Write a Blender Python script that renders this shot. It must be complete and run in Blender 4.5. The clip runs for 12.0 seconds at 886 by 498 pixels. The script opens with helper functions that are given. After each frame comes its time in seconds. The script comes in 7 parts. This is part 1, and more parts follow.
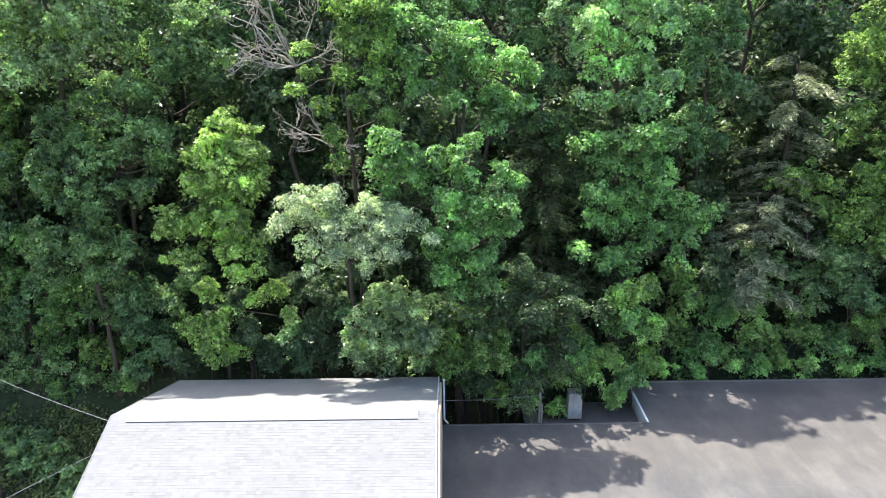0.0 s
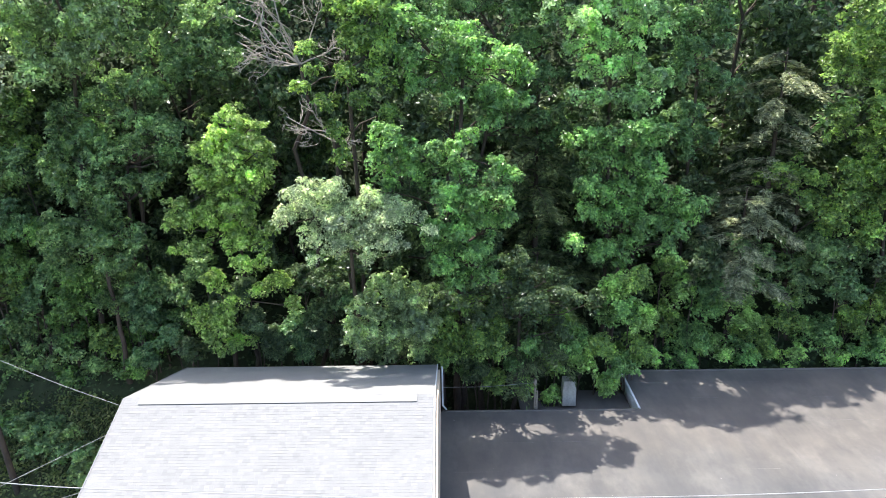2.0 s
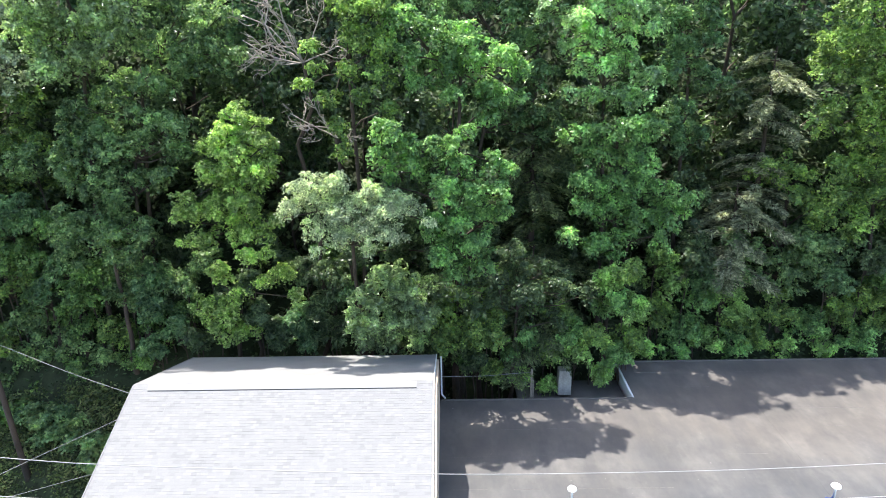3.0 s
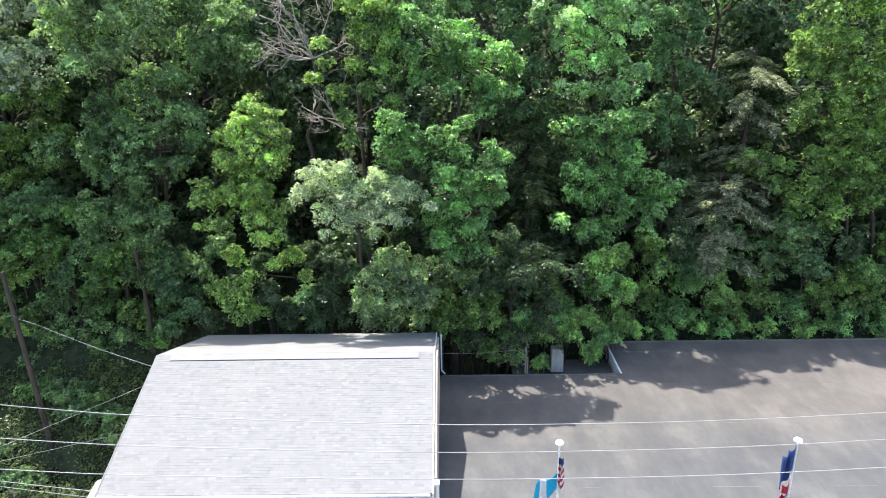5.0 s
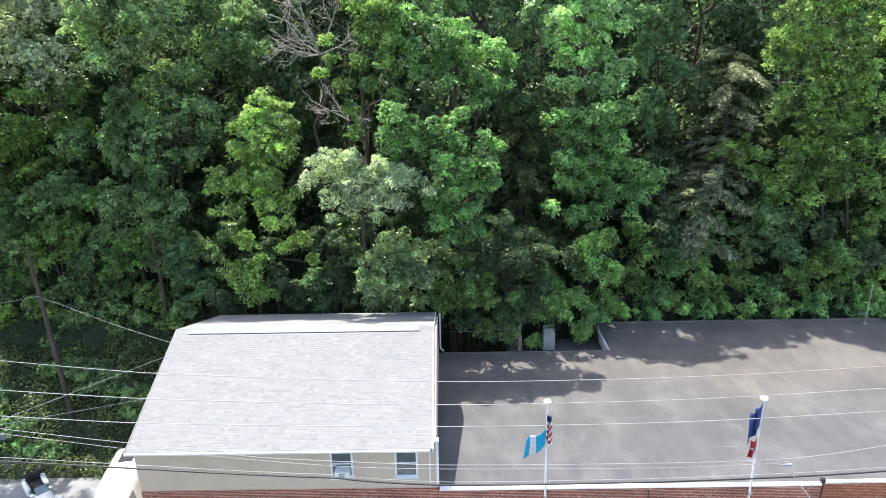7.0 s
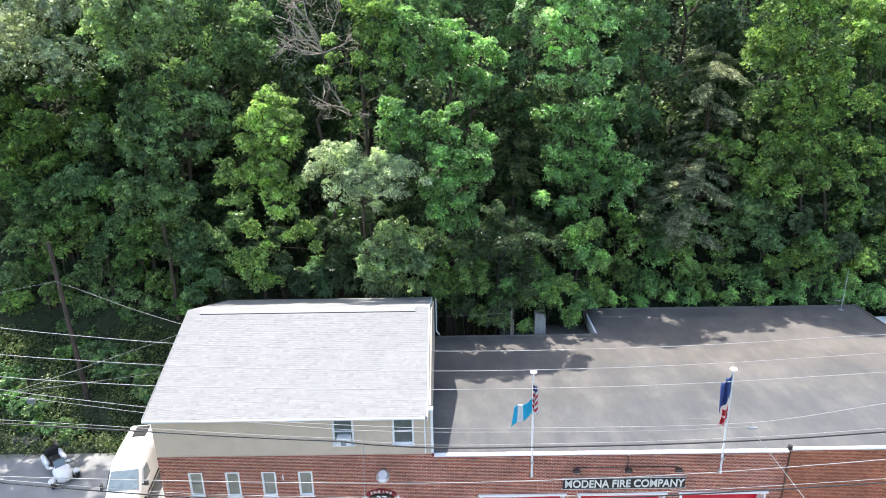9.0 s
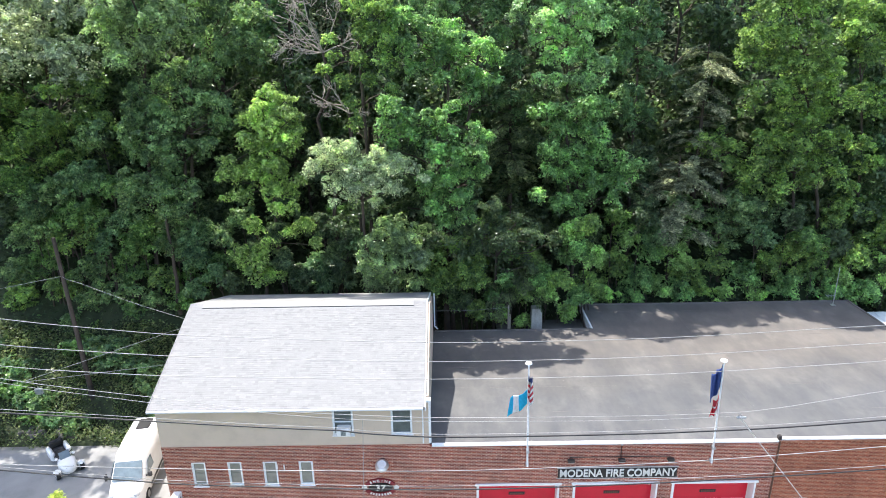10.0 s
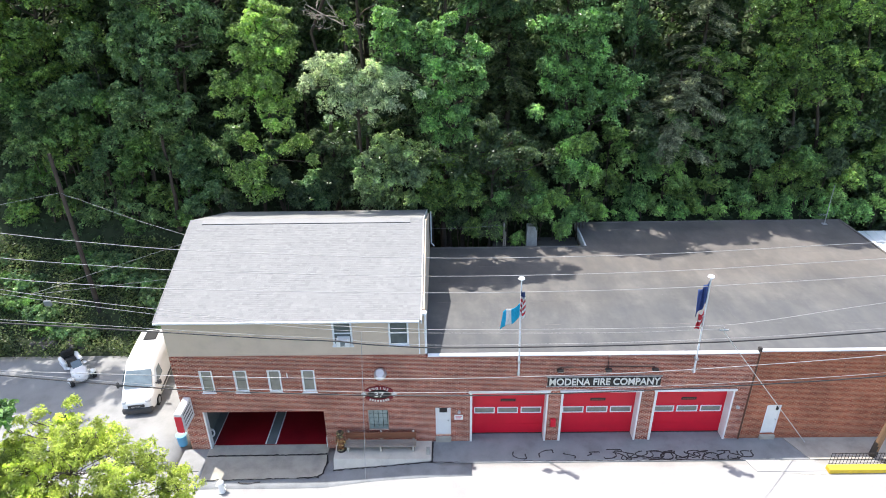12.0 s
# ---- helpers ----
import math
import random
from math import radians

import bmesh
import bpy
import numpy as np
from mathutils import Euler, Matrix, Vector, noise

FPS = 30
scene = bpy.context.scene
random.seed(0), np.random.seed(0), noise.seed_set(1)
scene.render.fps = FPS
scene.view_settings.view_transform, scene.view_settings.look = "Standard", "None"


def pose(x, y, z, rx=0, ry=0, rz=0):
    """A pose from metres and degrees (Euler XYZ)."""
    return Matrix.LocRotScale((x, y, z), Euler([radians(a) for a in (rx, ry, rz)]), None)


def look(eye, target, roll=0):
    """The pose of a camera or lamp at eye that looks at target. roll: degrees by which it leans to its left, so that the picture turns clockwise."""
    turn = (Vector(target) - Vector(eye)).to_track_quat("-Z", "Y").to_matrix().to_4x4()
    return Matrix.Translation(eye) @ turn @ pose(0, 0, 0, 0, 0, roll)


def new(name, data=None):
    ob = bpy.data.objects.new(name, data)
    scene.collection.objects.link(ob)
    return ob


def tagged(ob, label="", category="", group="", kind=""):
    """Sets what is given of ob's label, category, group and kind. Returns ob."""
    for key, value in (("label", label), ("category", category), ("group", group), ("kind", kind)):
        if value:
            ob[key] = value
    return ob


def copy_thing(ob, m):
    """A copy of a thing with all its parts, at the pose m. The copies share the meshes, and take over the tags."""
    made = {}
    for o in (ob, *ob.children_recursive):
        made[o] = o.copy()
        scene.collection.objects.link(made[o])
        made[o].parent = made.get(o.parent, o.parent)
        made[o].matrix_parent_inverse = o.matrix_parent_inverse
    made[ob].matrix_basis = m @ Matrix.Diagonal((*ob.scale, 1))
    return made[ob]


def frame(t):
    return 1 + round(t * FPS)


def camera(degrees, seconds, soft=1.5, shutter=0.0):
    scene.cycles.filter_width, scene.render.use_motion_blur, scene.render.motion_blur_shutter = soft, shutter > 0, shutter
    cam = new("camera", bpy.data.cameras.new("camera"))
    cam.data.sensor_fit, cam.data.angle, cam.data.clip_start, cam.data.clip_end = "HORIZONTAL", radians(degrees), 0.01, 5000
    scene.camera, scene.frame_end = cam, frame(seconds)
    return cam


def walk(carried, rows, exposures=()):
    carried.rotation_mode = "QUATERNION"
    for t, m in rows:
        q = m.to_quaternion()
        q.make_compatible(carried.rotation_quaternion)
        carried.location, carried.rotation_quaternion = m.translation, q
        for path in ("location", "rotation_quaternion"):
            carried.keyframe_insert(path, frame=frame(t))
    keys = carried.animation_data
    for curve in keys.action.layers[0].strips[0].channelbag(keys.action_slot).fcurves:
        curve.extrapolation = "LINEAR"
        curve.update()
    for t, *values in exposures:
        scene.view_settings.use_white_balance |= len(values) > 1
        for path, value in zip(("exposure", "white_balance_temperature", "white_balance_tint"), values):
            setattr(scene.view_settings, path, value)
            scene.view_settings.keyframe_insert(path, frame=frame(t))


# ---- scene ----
cam = camera(71.0, 12.0, soft=0.95)
PATH = [
    (0, (-1.912, -15.509, 25.924), (-1.929, -13.626, 25.249), -1.0),
    (0.5, (-1.883, -15.724, 25.929), (-1.901, -13.841, 25.255), -1.1),
    (1, (-1.859, -15.978, 25.933), (-1.878, -14.096, 25.258), -1.0),
    (1.5, (-1.824, -16.307, 25.934), (-1.842, -14.425, 25.258), -1.1),
    (2, (-1.796, -16.719, 25.933), (-1.815, -14.836, 25.256), -1.0),
    (2.5, (-1.773, -17.212, 25.925), (-1.79, -15.329, 25.249), -1.0),
    (3, (-1.762, -17.769, 25.914), (-1.779, -15.887, 25.237), -1.0),
    (5, (-1.773, -20.25, 25.83), (-1.789, -18.368, 25.154), -0.9),
    (5.5, (-1.807, -20.916, 25.784), (-1.821, -19.034, 25.108), -0.9),
    (6, (-1.816, -21.587, 25.736), (-1.828, -19.704, 25.062), -0.9),
    (6.5, (-1.804, -22.224, 25.691), (-1.814, -20.341, 25.017), -0.9),
    (7, (-1.762, -22.878, 25.652), (-1.773, -20.994, 24.98), -1.0),
    (9, (-1.451, -25.263, 25.481), (-1.464, -23.376, 24.818), -1.0),
    (9.5, (-1.385, -25.674, 25.469), (-1.398, -23.787, 24.808), -1.1),
    (10, (-1.342, -26.002, 25.486), (-1.354, -24.115, 24.821), -1.0),
    (10.5, (-1.31, -26.28, 25.513), (-1.322, -24.414, 24.794), -0.9),
    (11, (-1.271, -26.455, 25.539), (-1.281, -24.623, 24.735), -0.8),
    (11.5, (-1.226, -26.486, 25.556), (-1.236, -24.687, 24.683), -0.8),
    (12, (-1.18, -26.428, 25.564), (-1.192, -24.644, 24.66), -0.8),
]
walk(cam, [(t, look(eye, target, roll)) for t, eye, target, roll in PATH],
     exposures=[(0.0, 1.72), (3.0, 1.69), (5.5, 1.57), (9.5, 1.6), (11.0, 1.65), (12.0, 1.4)])

# ---- world, sun ----
SUN_WAY = Vector((0.29, -0.225, -1.0)).normalized()
sun_data = bpy.data.lights.new("sun", "SUN")
sun_data.energy, sun_data.angle, sun_data.color = 3.2, radians(0.55), (1.0, 0.955, 0.89)
sun = new("sun", sun_data)
sun.matrix_world = Matrix.Translation((-12, 10, 60)) @ SUN_WAY.to_track_quat("-Z", "Y").to_matrix().to_4x4()
world = bpy.data.worlds.new("world")
scene.world = world
world.use_nodes = True
wn = world.node_tree.nodes
sky = wn.new("ShaderNodeTexSky")
sky.sky_type, sky.sun_disc = "NISHITA", False
sky.dust_density, sky.ozone_density = 2.2, 0.7
sky.sun_elevation = math.asin(-SUN_WAY.z)
sky.sun_rotation = math.atan2(-SUN_WAY.x, -SUN_WAY.y)
world.node_tree.links.new(sky.outputs[0], wn["Background"].inputs[0])
wn["Background"].inputs[1].default_value = 0.15


# ---- material makers ----
def shader(name):
    m = bpy.data.materials.new(name)
    m.use_nodes = True
    nt = m.node_tree
    return m, nt, nt.nodes["Principled BSDF"]


def coords(nt, flat=False):
    """Object coordinates; flat: (x + y, z, 0), which suits upright walls."""
    co = nt.nodes.new("ShaderNodeTexCoord").outputs["Object"]
    if not flat:
        return co
    sep, add, com = nt.nodes.new("ShaderNodeSeparateXYZ"), nt.nodes.new("ShaderNodeMath"), nt.nodes.new("ShaderNodeCombineXYZ")
    nt.links.new(co, sep.inputs[0])
    nt.links.new(sep.outputs[0], add.inputs[0]), nt.links.new(sep.outputs[1], add.inputs[1])
    nt.links.new(add.outputs[0], com.inputs[0]), nt.links.new(sep.outputs[2], com.inputs[1])
    return com.outputs[0]


def noise_node(nt, co, scale, detail=4.0, rough=0.6, stretch=None):
    if stretch:
        mp = nt.nodes.new("ShaderNodeMapping")
        mp.inputs["Scale"].default_value = stretch
        nt.links.new(co, mp.inputs[0])
        co = mp.outputs[0]
    n = nt.nodes.new("ShaderNodeTexNoise")
    n.inputs["Scale"].default_value, n.inputs["Detail"].default_value, n.inputs["Roughness"].default_value = scale, detail, rough
    nt.links.new(co, n.inputs["Vector"])
    return n.outputs[0]


def ramp(nt, fac, stops):
    r = nt.nodes.new("ShaderNodeValToRGB")
    el = r.color_ramp.elements
    while len(el) < len(stops):
        el.new(0.5)
    for e, (p, c) in zip(el, stops):
        e.position, e.color = p, (*c, 1)
    nt.links.new(fac, r.inputs[0])
    return r.outputs[0]


def mixed(nt, a, b, fac, mode="MIX"):
    m = nt.nodes.new("ShaderNodeMix")
    m.data_type, m.blend_type = "RGBA", mode
    for i, v in ((6, a), (7, b)):
        if isinstance(v, tuple):
            m.inputs[i].default_value = (*v, 1)
        else:
            nt.links.new(v, m.inputs[i])
    if isinstance(fac, float):
        m.inputs[0].default_value = fac
    else:
        nt.links.new(fac, m.inputs[0])
    return m.outputs[2]


def bumped(nt, b, height, strength, distance=0.02):
    n = nt.nodes.new("ShaderNodeBump")
    n.inputs["Strength"].default_value, n.inputs["Distance"].default_value = strength, distance
    nt.links.new(height, n.inputs["Height"])
    nt.links.new(n.outputs[0], b.inputs["Normal"])


def shade(c, k):
    return tuple(min(1.0, v * k) for v in c)


def surface(name, c, vary=0.25, big=0.6, fine=25.0, rough=0.7, bump=0.3, metal=0.0, stretch=None, spec=0.4):
    """Paint, concrete, stone, metal: a colour that varies in broad stains and in fine grain."""
    m, nt, b = shader(name)
    co = coords(nt)
    n1, n2 = noise_node(nt, co, big, 5.0, 0.65, stretch), noise_node(nt, co, fine, 3.0, 0.7)
    base = ramp(nt, n1, [(0.3, shade(c, 1 - vary)), (0.5, c), (0.72, shade(c, 1 + vary * 0.6))])
    grain = ramp(nt, n2, [(0.3, (1 - vary * 0.6,) * 3), (0.7, (1.0,) * 3)])
    nt.links.new(mixed(nt, base, grain, 1.0, "MULTIPLY"), b.inputs["Base Color"])
    b.inputs["Roughness"].default_value, b.inputs["Metallic"].default_value = rough, metal
    b.inputs["Specular IOR Level"].default_value = spec
    if bump:
        bumped(nt, b, n2, bump, 0.01)
    return m


def brick_material(name, c1, c2, mortar, broad):
    m, nt, b = shader(name)
    co = coords(nt, True)
    t = nt.nodes.new("ShaderNodeTexBrick")
    t.offset, t.squash = 0.5, 1.0
    for key, v in (("Scale", 1.0), ("Mortar Size", 0.0135), ("Mortar Smooth", 0.3), ("Bias", -0.1), ("Brick Width", 0.25), ("Row Height", 0.086)):
        t.inputs[key].default_value = v
    t.inputs["Color1"].default_value, t.inputs["Color2"].default_value, t.inputs["Mortar"].default_value = (*c1, 1), (*c2, 1), (*mortar, 1)
    nt.links.new(co, t.inputs["Vector"])
    n1, n2 = noise_node(nt, co, broad, 5.0), noise_node(nt, co, 5.0, 4.0, 0.75)
    col = mixed(nt, t.outputs[0], ramp(nt, n1, [(0.3, (0.62, 0.6, 0.6)), (0.6, (1, 1, 1))]), 1.0, "MULTIPLY")
    col = mixed(nt, col, ramp(nt, n2, [(0.32, (0.55, 0.5, 0.48)), (0.68, (1.22, 1.18, 1.14))]), 0.85, "MULTIPLY")
    nt.links.new(col, b.inputs["Base Color"])
    b.inputs["Roughness"].default_value = 0.85
    inv = nt.nodes.new("ShaderNodeMath")
    inv.operation, inv.inputs[0].default_value = "SUBTRACT", 1.0
    nt.links.new(t.outputs["Fac"], inv.inputs[1])
    bumped(nt, b, inv.outputs[0], 0.5, 0.01)
    return m


def leaf_material(name, dark, mid, light, through_light=0.5, gloss=0.32, spec=0.5):
    """Leaves: each one has a tone of its own, is a little glossy and lets light through."""
    m, nt, b = shader(name)
    geo = nt.nodes.new("ShaderNodeNewGeometry")
    col = ramp(nt, geo.outputs["Random Per Island"], [(0.0, dark), (0.55, mid), (1.0, light)])
    patch = ramp(nt, noise_node(nt, coords(nt), 0.55, 3.0), [(0.32, (0.72, 0.74, 0.78)), (0.5, (1.16, 1.14, 1.16)), (0.68, (1.82, 1.74, 1.72))])
    col = mixed(nt, col, patch, 1.0, "MULTIPLY")
    tuft = ramp(nt, noise_node(nt, coords(nt), 1.7, 2.0), [(0.38, (0.84, 0.78, 0.8)), (0.5, (1.4, 1.22, 1.24)), (0.63, (2.08, 1.76, 1.78))])
    col = mixed(nt, col, tuft, 1.0, "MULTIPLY")
    nt.links.new(col, b.inputs["Base Color"])
    b.inputs["Roughness"].default_value = gloss
    b.inputs["Specular IOR Level"].default_value = spec
    tr, mx = nt.nodes.new("ShaderNodeBsdfTranslucent"), nt.nodes.new("ShaderNodeMixShader")
    warm = mixed(nt, col, (1.06, 1.16, 0.76), 1.0, "MULTIPLY")
    nt.links.new(warm, tr.inputs[0])
    mx.inputs[0].default_value = through_light
    nt.links.new(b.outputs[0], mx.inputs[1]), nt.links.new(tr.outputs[0], mx.inputs[2])
    nt.links.new(mx.outputs[0], nt.nodes["Material Output"].inputs[0])
    return m


def glass_material(name, tint, rough=0.05):
    m, nt, b = shader(name)
    n = noise_node(nt, coords(nt), 3.0)
    nt.links.new(ramp(nt, n, [(0.3, shade(tint, 0.7)), (0.7, tint)]), b.inputs["Base Color"])
    b.inputs["Roughness"].default_value, b.inputs["Specular IOR Level"].default_value = rough, 0.8
    return m


BRICK = brick_material("old red brick", (0.2, 0.029, 0.019), (0.43, 0.094, 0.047), (0.8, 0.56, 0.44), 0.5)
BRICK_NEW = brick_material("orange brick", (0.29, 0.055, 0.026), (0.45, 0.118, 0.055), (0.55, 0.34, 0.22), 0.4)
STUCCO = surface("tan stucco", (0.64, 0.515, 0.4), 0.1, 0.8, 40, 0.85, 0.2)
WHITE = surface("white paint", (0.78, 0.78, 0.76), 0.06, 1.5, 30, 0.5, 0.05)
ALU = surface("white aluminium", (0.8, 0.81, 0.82), 0.05, 2.0, 30, 0.35, 0.0)
CONCRETE = surface("grey concrete", (0.4, 0.37, 0.32), 0.25, 0.9, 30, 0.9, 0.35)
CONCRETE_OLD = surface("weathered concrete", (0.42, 0.41, 0.37), 0.5, 1.3, 14, 0.9, 0.5, stretch=(1, 1, 0.35))
STREET = surface("pale street concrete", (0.32, 0.315, 0.31), 0.16, 0.35, 18, 0.9, 0.25)
ASPHALT = surface("asphalt", (0.24, 0.248, 0.255), 0.24, 0.7, 45, 0.9, 0.5)
LOT = surface("worn grey asphalt", (0.27, 0.27, 0.268), 0.22, 0.5, 40, 0.92, 0.5)
TAR = surface("black tar", (0.018, 0.018, 0.02), 0.3, 3, 40, 0.45, 0.3)
RED = surface("red door paint", (0.62, 0.008, 0.03), 0.1, 0.8, 20, 0.4, 0.05)
RED_FLOOR = surface("red floor paint", (0.22, 0.007, 0.013), 0.2, 0.7, 12, 0.35, 0.05)
GREY_FLOOR = surface("grey floor paint", (0.2, 0.22, 0.22), 0.2, 0.9, 12, 0.4, 0.05)
BLACK = surface("black metal", (0.02, 0.02, 0.022), 0.2, 4, 30, 0.5, 0.1)
IRON = surface("dark iron", (0.035, 0.03, 0.028), 0.3, 5, 40, 0.6, 0.3)
GALV = surface("galvanised steel", (0.5, 0.51, 0.52), 0.15, 4, 30, 0.4, 0.1, metal=0.6)
WIRE = surface("grey cable", (0.34, 0.34, 0.34), 0.1, 4, 30, 0.5, 0.0)
GUARD = surface("pale guy wire guard", (0.62, 0.61, 0.58), 0.1, 4, 30, 0.5, 0.0)
WIRE_BLACK = surface("black cable", (0.03, 0.03, 0.033), 0.2, 4, 30, 0.5, 0.0)
BARK = surface("grey-brown bark", (0.09, 0.07, 0.055), 0.45, 2.5, 14, 0.95, 0.8, stretch=(1, 1, 0.25))
DEADWOOD = surface("bleached dead wood", (0.4, 0.35, 0.3), 0.25, 3, 25, 0.9, 0.4)
POLEWOOD = surface("creosoted pole wood", (0.25, 0.15, 0.085), 0.3, 2, 20, 0.9, 0.5, stretch=(1, 1, 0.1))
BENCHWOOD = surface("brown bench wood", (0.22, 0.085, 0.045), 0.25, 3, 20, 0.6, 0.3, stretch=(0.15, 1, 1))
GLASS = glass_material("window glass", (0.15, 0.165, 0.165))
GLASS_PALE = glass_material("pale window glass", (0.245, 0.245, 0.205), 0.2)
GLASS_BLOCK = glass_material("glass block", (0.3, 0.36, 0.33), 0.2)
INSIDE = surface("dark inner wall", (0.16, 0.18, 0.17), 0.2, 0.8, 10, 0.8, 0.1)
YELLOW = surface("yellow kerb paint", (0.68, 0.47, 0.04), 0.2, 1.5, 20, 0.7, 0.2)
# ground colour lowered to stand for the shade under the trees
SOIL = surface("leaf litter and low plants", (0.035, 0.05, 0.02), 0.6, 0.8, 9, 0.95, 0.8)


def membrane_material():
    """Flat-roof felt: bands laid along x, faint seams, chalky stains and puddle marks."""
    m, nt, b = shader("grey roofing felt")
    co = coords(nt)
    n1 = noise_node(nt, co, 0.32, 6.0, 0.62)
    n2 = noise_node(nt, co, 3.0, 4.0, 0.7, (0.35, 1.0, 1.0))
    n3 = noise_node(nt, co, 0.8, 4.0, 0.7, (1.5, 0.45, 1.0))
    base = ramp(nt, n1, [(0.3, (0.096, 0.095, 0.096)), (0.5, (0.119, 0.116, 0.115)), (0.7, (0.147, 0.141, 0.136))])
    base = mixed(nt, base, ramp(nt, n3, [(0.33, (0.85, 0.86, 0.88)), (0.62, (1.05, 1.03, 1.0))]), 0.9, "MULTIPLY")
    base = mixed(nt, base, ramp(nt, n2, [(0.72, (0, 0, 0)), (0.84, (0.06, 0.056, 0.052))]), 1.0, "ADD")
    # the older, greyer sheets lie along the front; dust has gathered towards the back
    sep, add = nt.nodes.new("ShaderNodeSeparateXYZ"), nt.nodes.new("ShaderNodeMath")
    nt.links.new(co, sep.inputs[0])
    add.operation = "MULTIPLY_ADD"
    wide = noise_node(nt, co, 0.22, 5.0, 0.7, (0.6, 1.0, 1.0))
    nt.links.new(wide, add.inputs[0])
    add.inputs[1].default_value = 9.0
    nt.links.new(sep.outputs[1], add.inputs[2])
    scaled = nt.nodes.new("ShaderNodeMath")
    scaled.operation, scaled.inputs[1].default_value = "MULTIPLY", 0.05
    nt.links.new(add.outputs[0], scaled.inputs[0])
    base = mixed(nt, base, ramp(nt, scaled.outputs[0], [(0.4, (0.86, 0.9, 0.95)), (0.55, (0.98, 0.98, 0.98)), (0.68, (1.12, 1.07, 1.02))]), 1.0, "MULTIPLY")
    n4 = noise_node(nt, co, 0.6, 6.0, 0.65, (0.9, 0.6, 1.0))
    base = mixed(nt, base, ramp(nt, n4, [(0.5, (0, 0, 0)), (0.8, (0.055, 0.05, 0.044))]), 1.0, "ADD")
    nt.links.new(base, b.inputs["Base Color"])
    b.inputs["Roughness"].default_value = 0.55
    b.inputs["Specular IOR Level"].default_value = 0.22
    n5 = noise_node(nt, co, 7.0, 2.0, 0.5)
    nt.links.new(mixed(nt, base, ramp(nt, n5, [(0.77, (0, 0, 0)), (0.8, (0.2, 0.19, 0.17))]), 1.0, "ADD"), b.inputs["Base Color"])
    bumped(nt, b, n2, 0.25, 0.01)
    return m


def shingle_material():
    m, nt, b = shader("pale grey asphalt shingle")
    geo, info = nt.nodes.new("ShaderNodeNewGeometry"), nt.nodes.new("ShaderNodeObjectInfo")
    add, fr = nt.nodes.new("ShaderNodeMath"), nt.nodes.new("ShaderNodeMath")
    fr.operation = "FRACT"
    nt.links.new(geo.outputs["Random Per Island"], add.inputs[0]), nt.links.new(info.outputs["Random"], add.inputs[1])
    nt.links.new(add.outputs[0], fr.inputs[0])
    col = ramp(nt, fr.outputs[0], [(0.0, (0.212, 0.214, 0.217)), (0.2, (0.236, 0.237, 0.239)), (0.8, (0.249, 0.25, 0.251)), (1.0, (0.266, 0.266, 0.266))])
    n1, n2 = noise_node(nt, coords(nt), 0.5, 4.0), noise_node(nt, coords(nt), 60.0, 2.0)
    col = mixed(nt, col, ramp(nt, n1, [(0.3, (0.94, 0.94, 0.945)), (0.7, (1, 1, 1))]), 1.0, "MULTIPLY")
    col = mixed(nt, col, ramp(nt, n2, [(0.3, (0.82, 0.82, 0.82)), (0.7, (1, 1, 1))]), 1.0, "MULTIPLY")
    nt.links.new(col, b.inputs["Base Color"])
    b.inputs["Roughness"].default_value = 0.9
    bumped(nt, b, n2, 0.3, 0.005)
    return m


FELT = membrane_material()
SHINGLE = shingle_material()
LEAF_MAPLE = leaf_material("maple leaves", (0.07, 0.145, 0.065), (0.12, 0.222, 0.092), (0.21, 0.315, 0.14))
LEAF_DEEP = leaf_material("deep green leaves", (0.057, 0.127, 0.059), (0.097, 0.201, 0.089), (0.174, 0.283, 0.131))
LEAF_LIME = leaf_material("yellow-green leaves", (0.13, 0.245, 0.065), (0.23, 0.375, 0.11), (0.43, 0.56, 0.24))
LEAF_SILVER = leaf_material("silvery green leaves", (0.2, 0.285, 0.175), (0.3, 0.41, 0.265), (0.54, 0.63, 0.47))
LEAF_LIMEGREEN = leaf_material("light yellow-green maple leaves", (0.09, 0.18, 0.055), (0.155, 0.28, 0.08), (0.31, 0.44, 0.15))
LEAF_MID = leaf_material("fresh green leaves", (0.085, 0.178, 0.059), (0.154, 0.276, 0.085), (0.250, 0.372, 0.108))
LEAF_VINE = leaf_material("vine leaves", (0.085, 0.2, 0.075), (0.15, 0.3, 0.11), (0.25, 0.42, 0.16))
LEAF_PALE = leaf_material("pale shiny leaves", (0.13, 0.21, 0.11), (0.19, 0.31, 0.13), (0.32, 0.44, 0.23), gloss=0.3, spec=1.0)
# the next two are glossy, with sunlit highlights also paled into the colour
LEAF_VINE_LIT = leaf_material("glossy vine leaves, paled for highlights", (0.14, 0.27, 0.13), (0.25, 0.43, 0.19), (0.42, 0.58, 0.33), gloss=0.3, spec=1.0)
LEAF_SUNPALED = leaf_material("maple leaves, paled for sunlight", (0.15, 0.22, 0.125), (0.26, 0.35, 0.215), (0.45, 0.54, 0.38), through_light=0.3, gloss=0.3, spec=1.0)
LEAF_BUSH = leaf_material("light green bush leaves", (0.065, 0.15, 0.05), (0.11, 0.225, 0.072), (0.18, 0.31, 0.1))
LEAF_STREET = leaf_material("sunlit street tree leaves", (0.19, 0.27, 0.05), (0.28, 0.37, 0.08), (0.42, 0.51, 0.16), 0.55)
# the deep shade between the crowns is put into this leaf colour
LEAF_WOODSHADE = leaf_material("inner wood leaves, darkened for shade", (0.036, 0.07, 0.035), (0.066, 0.12, 0.056), (0.115, 0.18, 0.085))
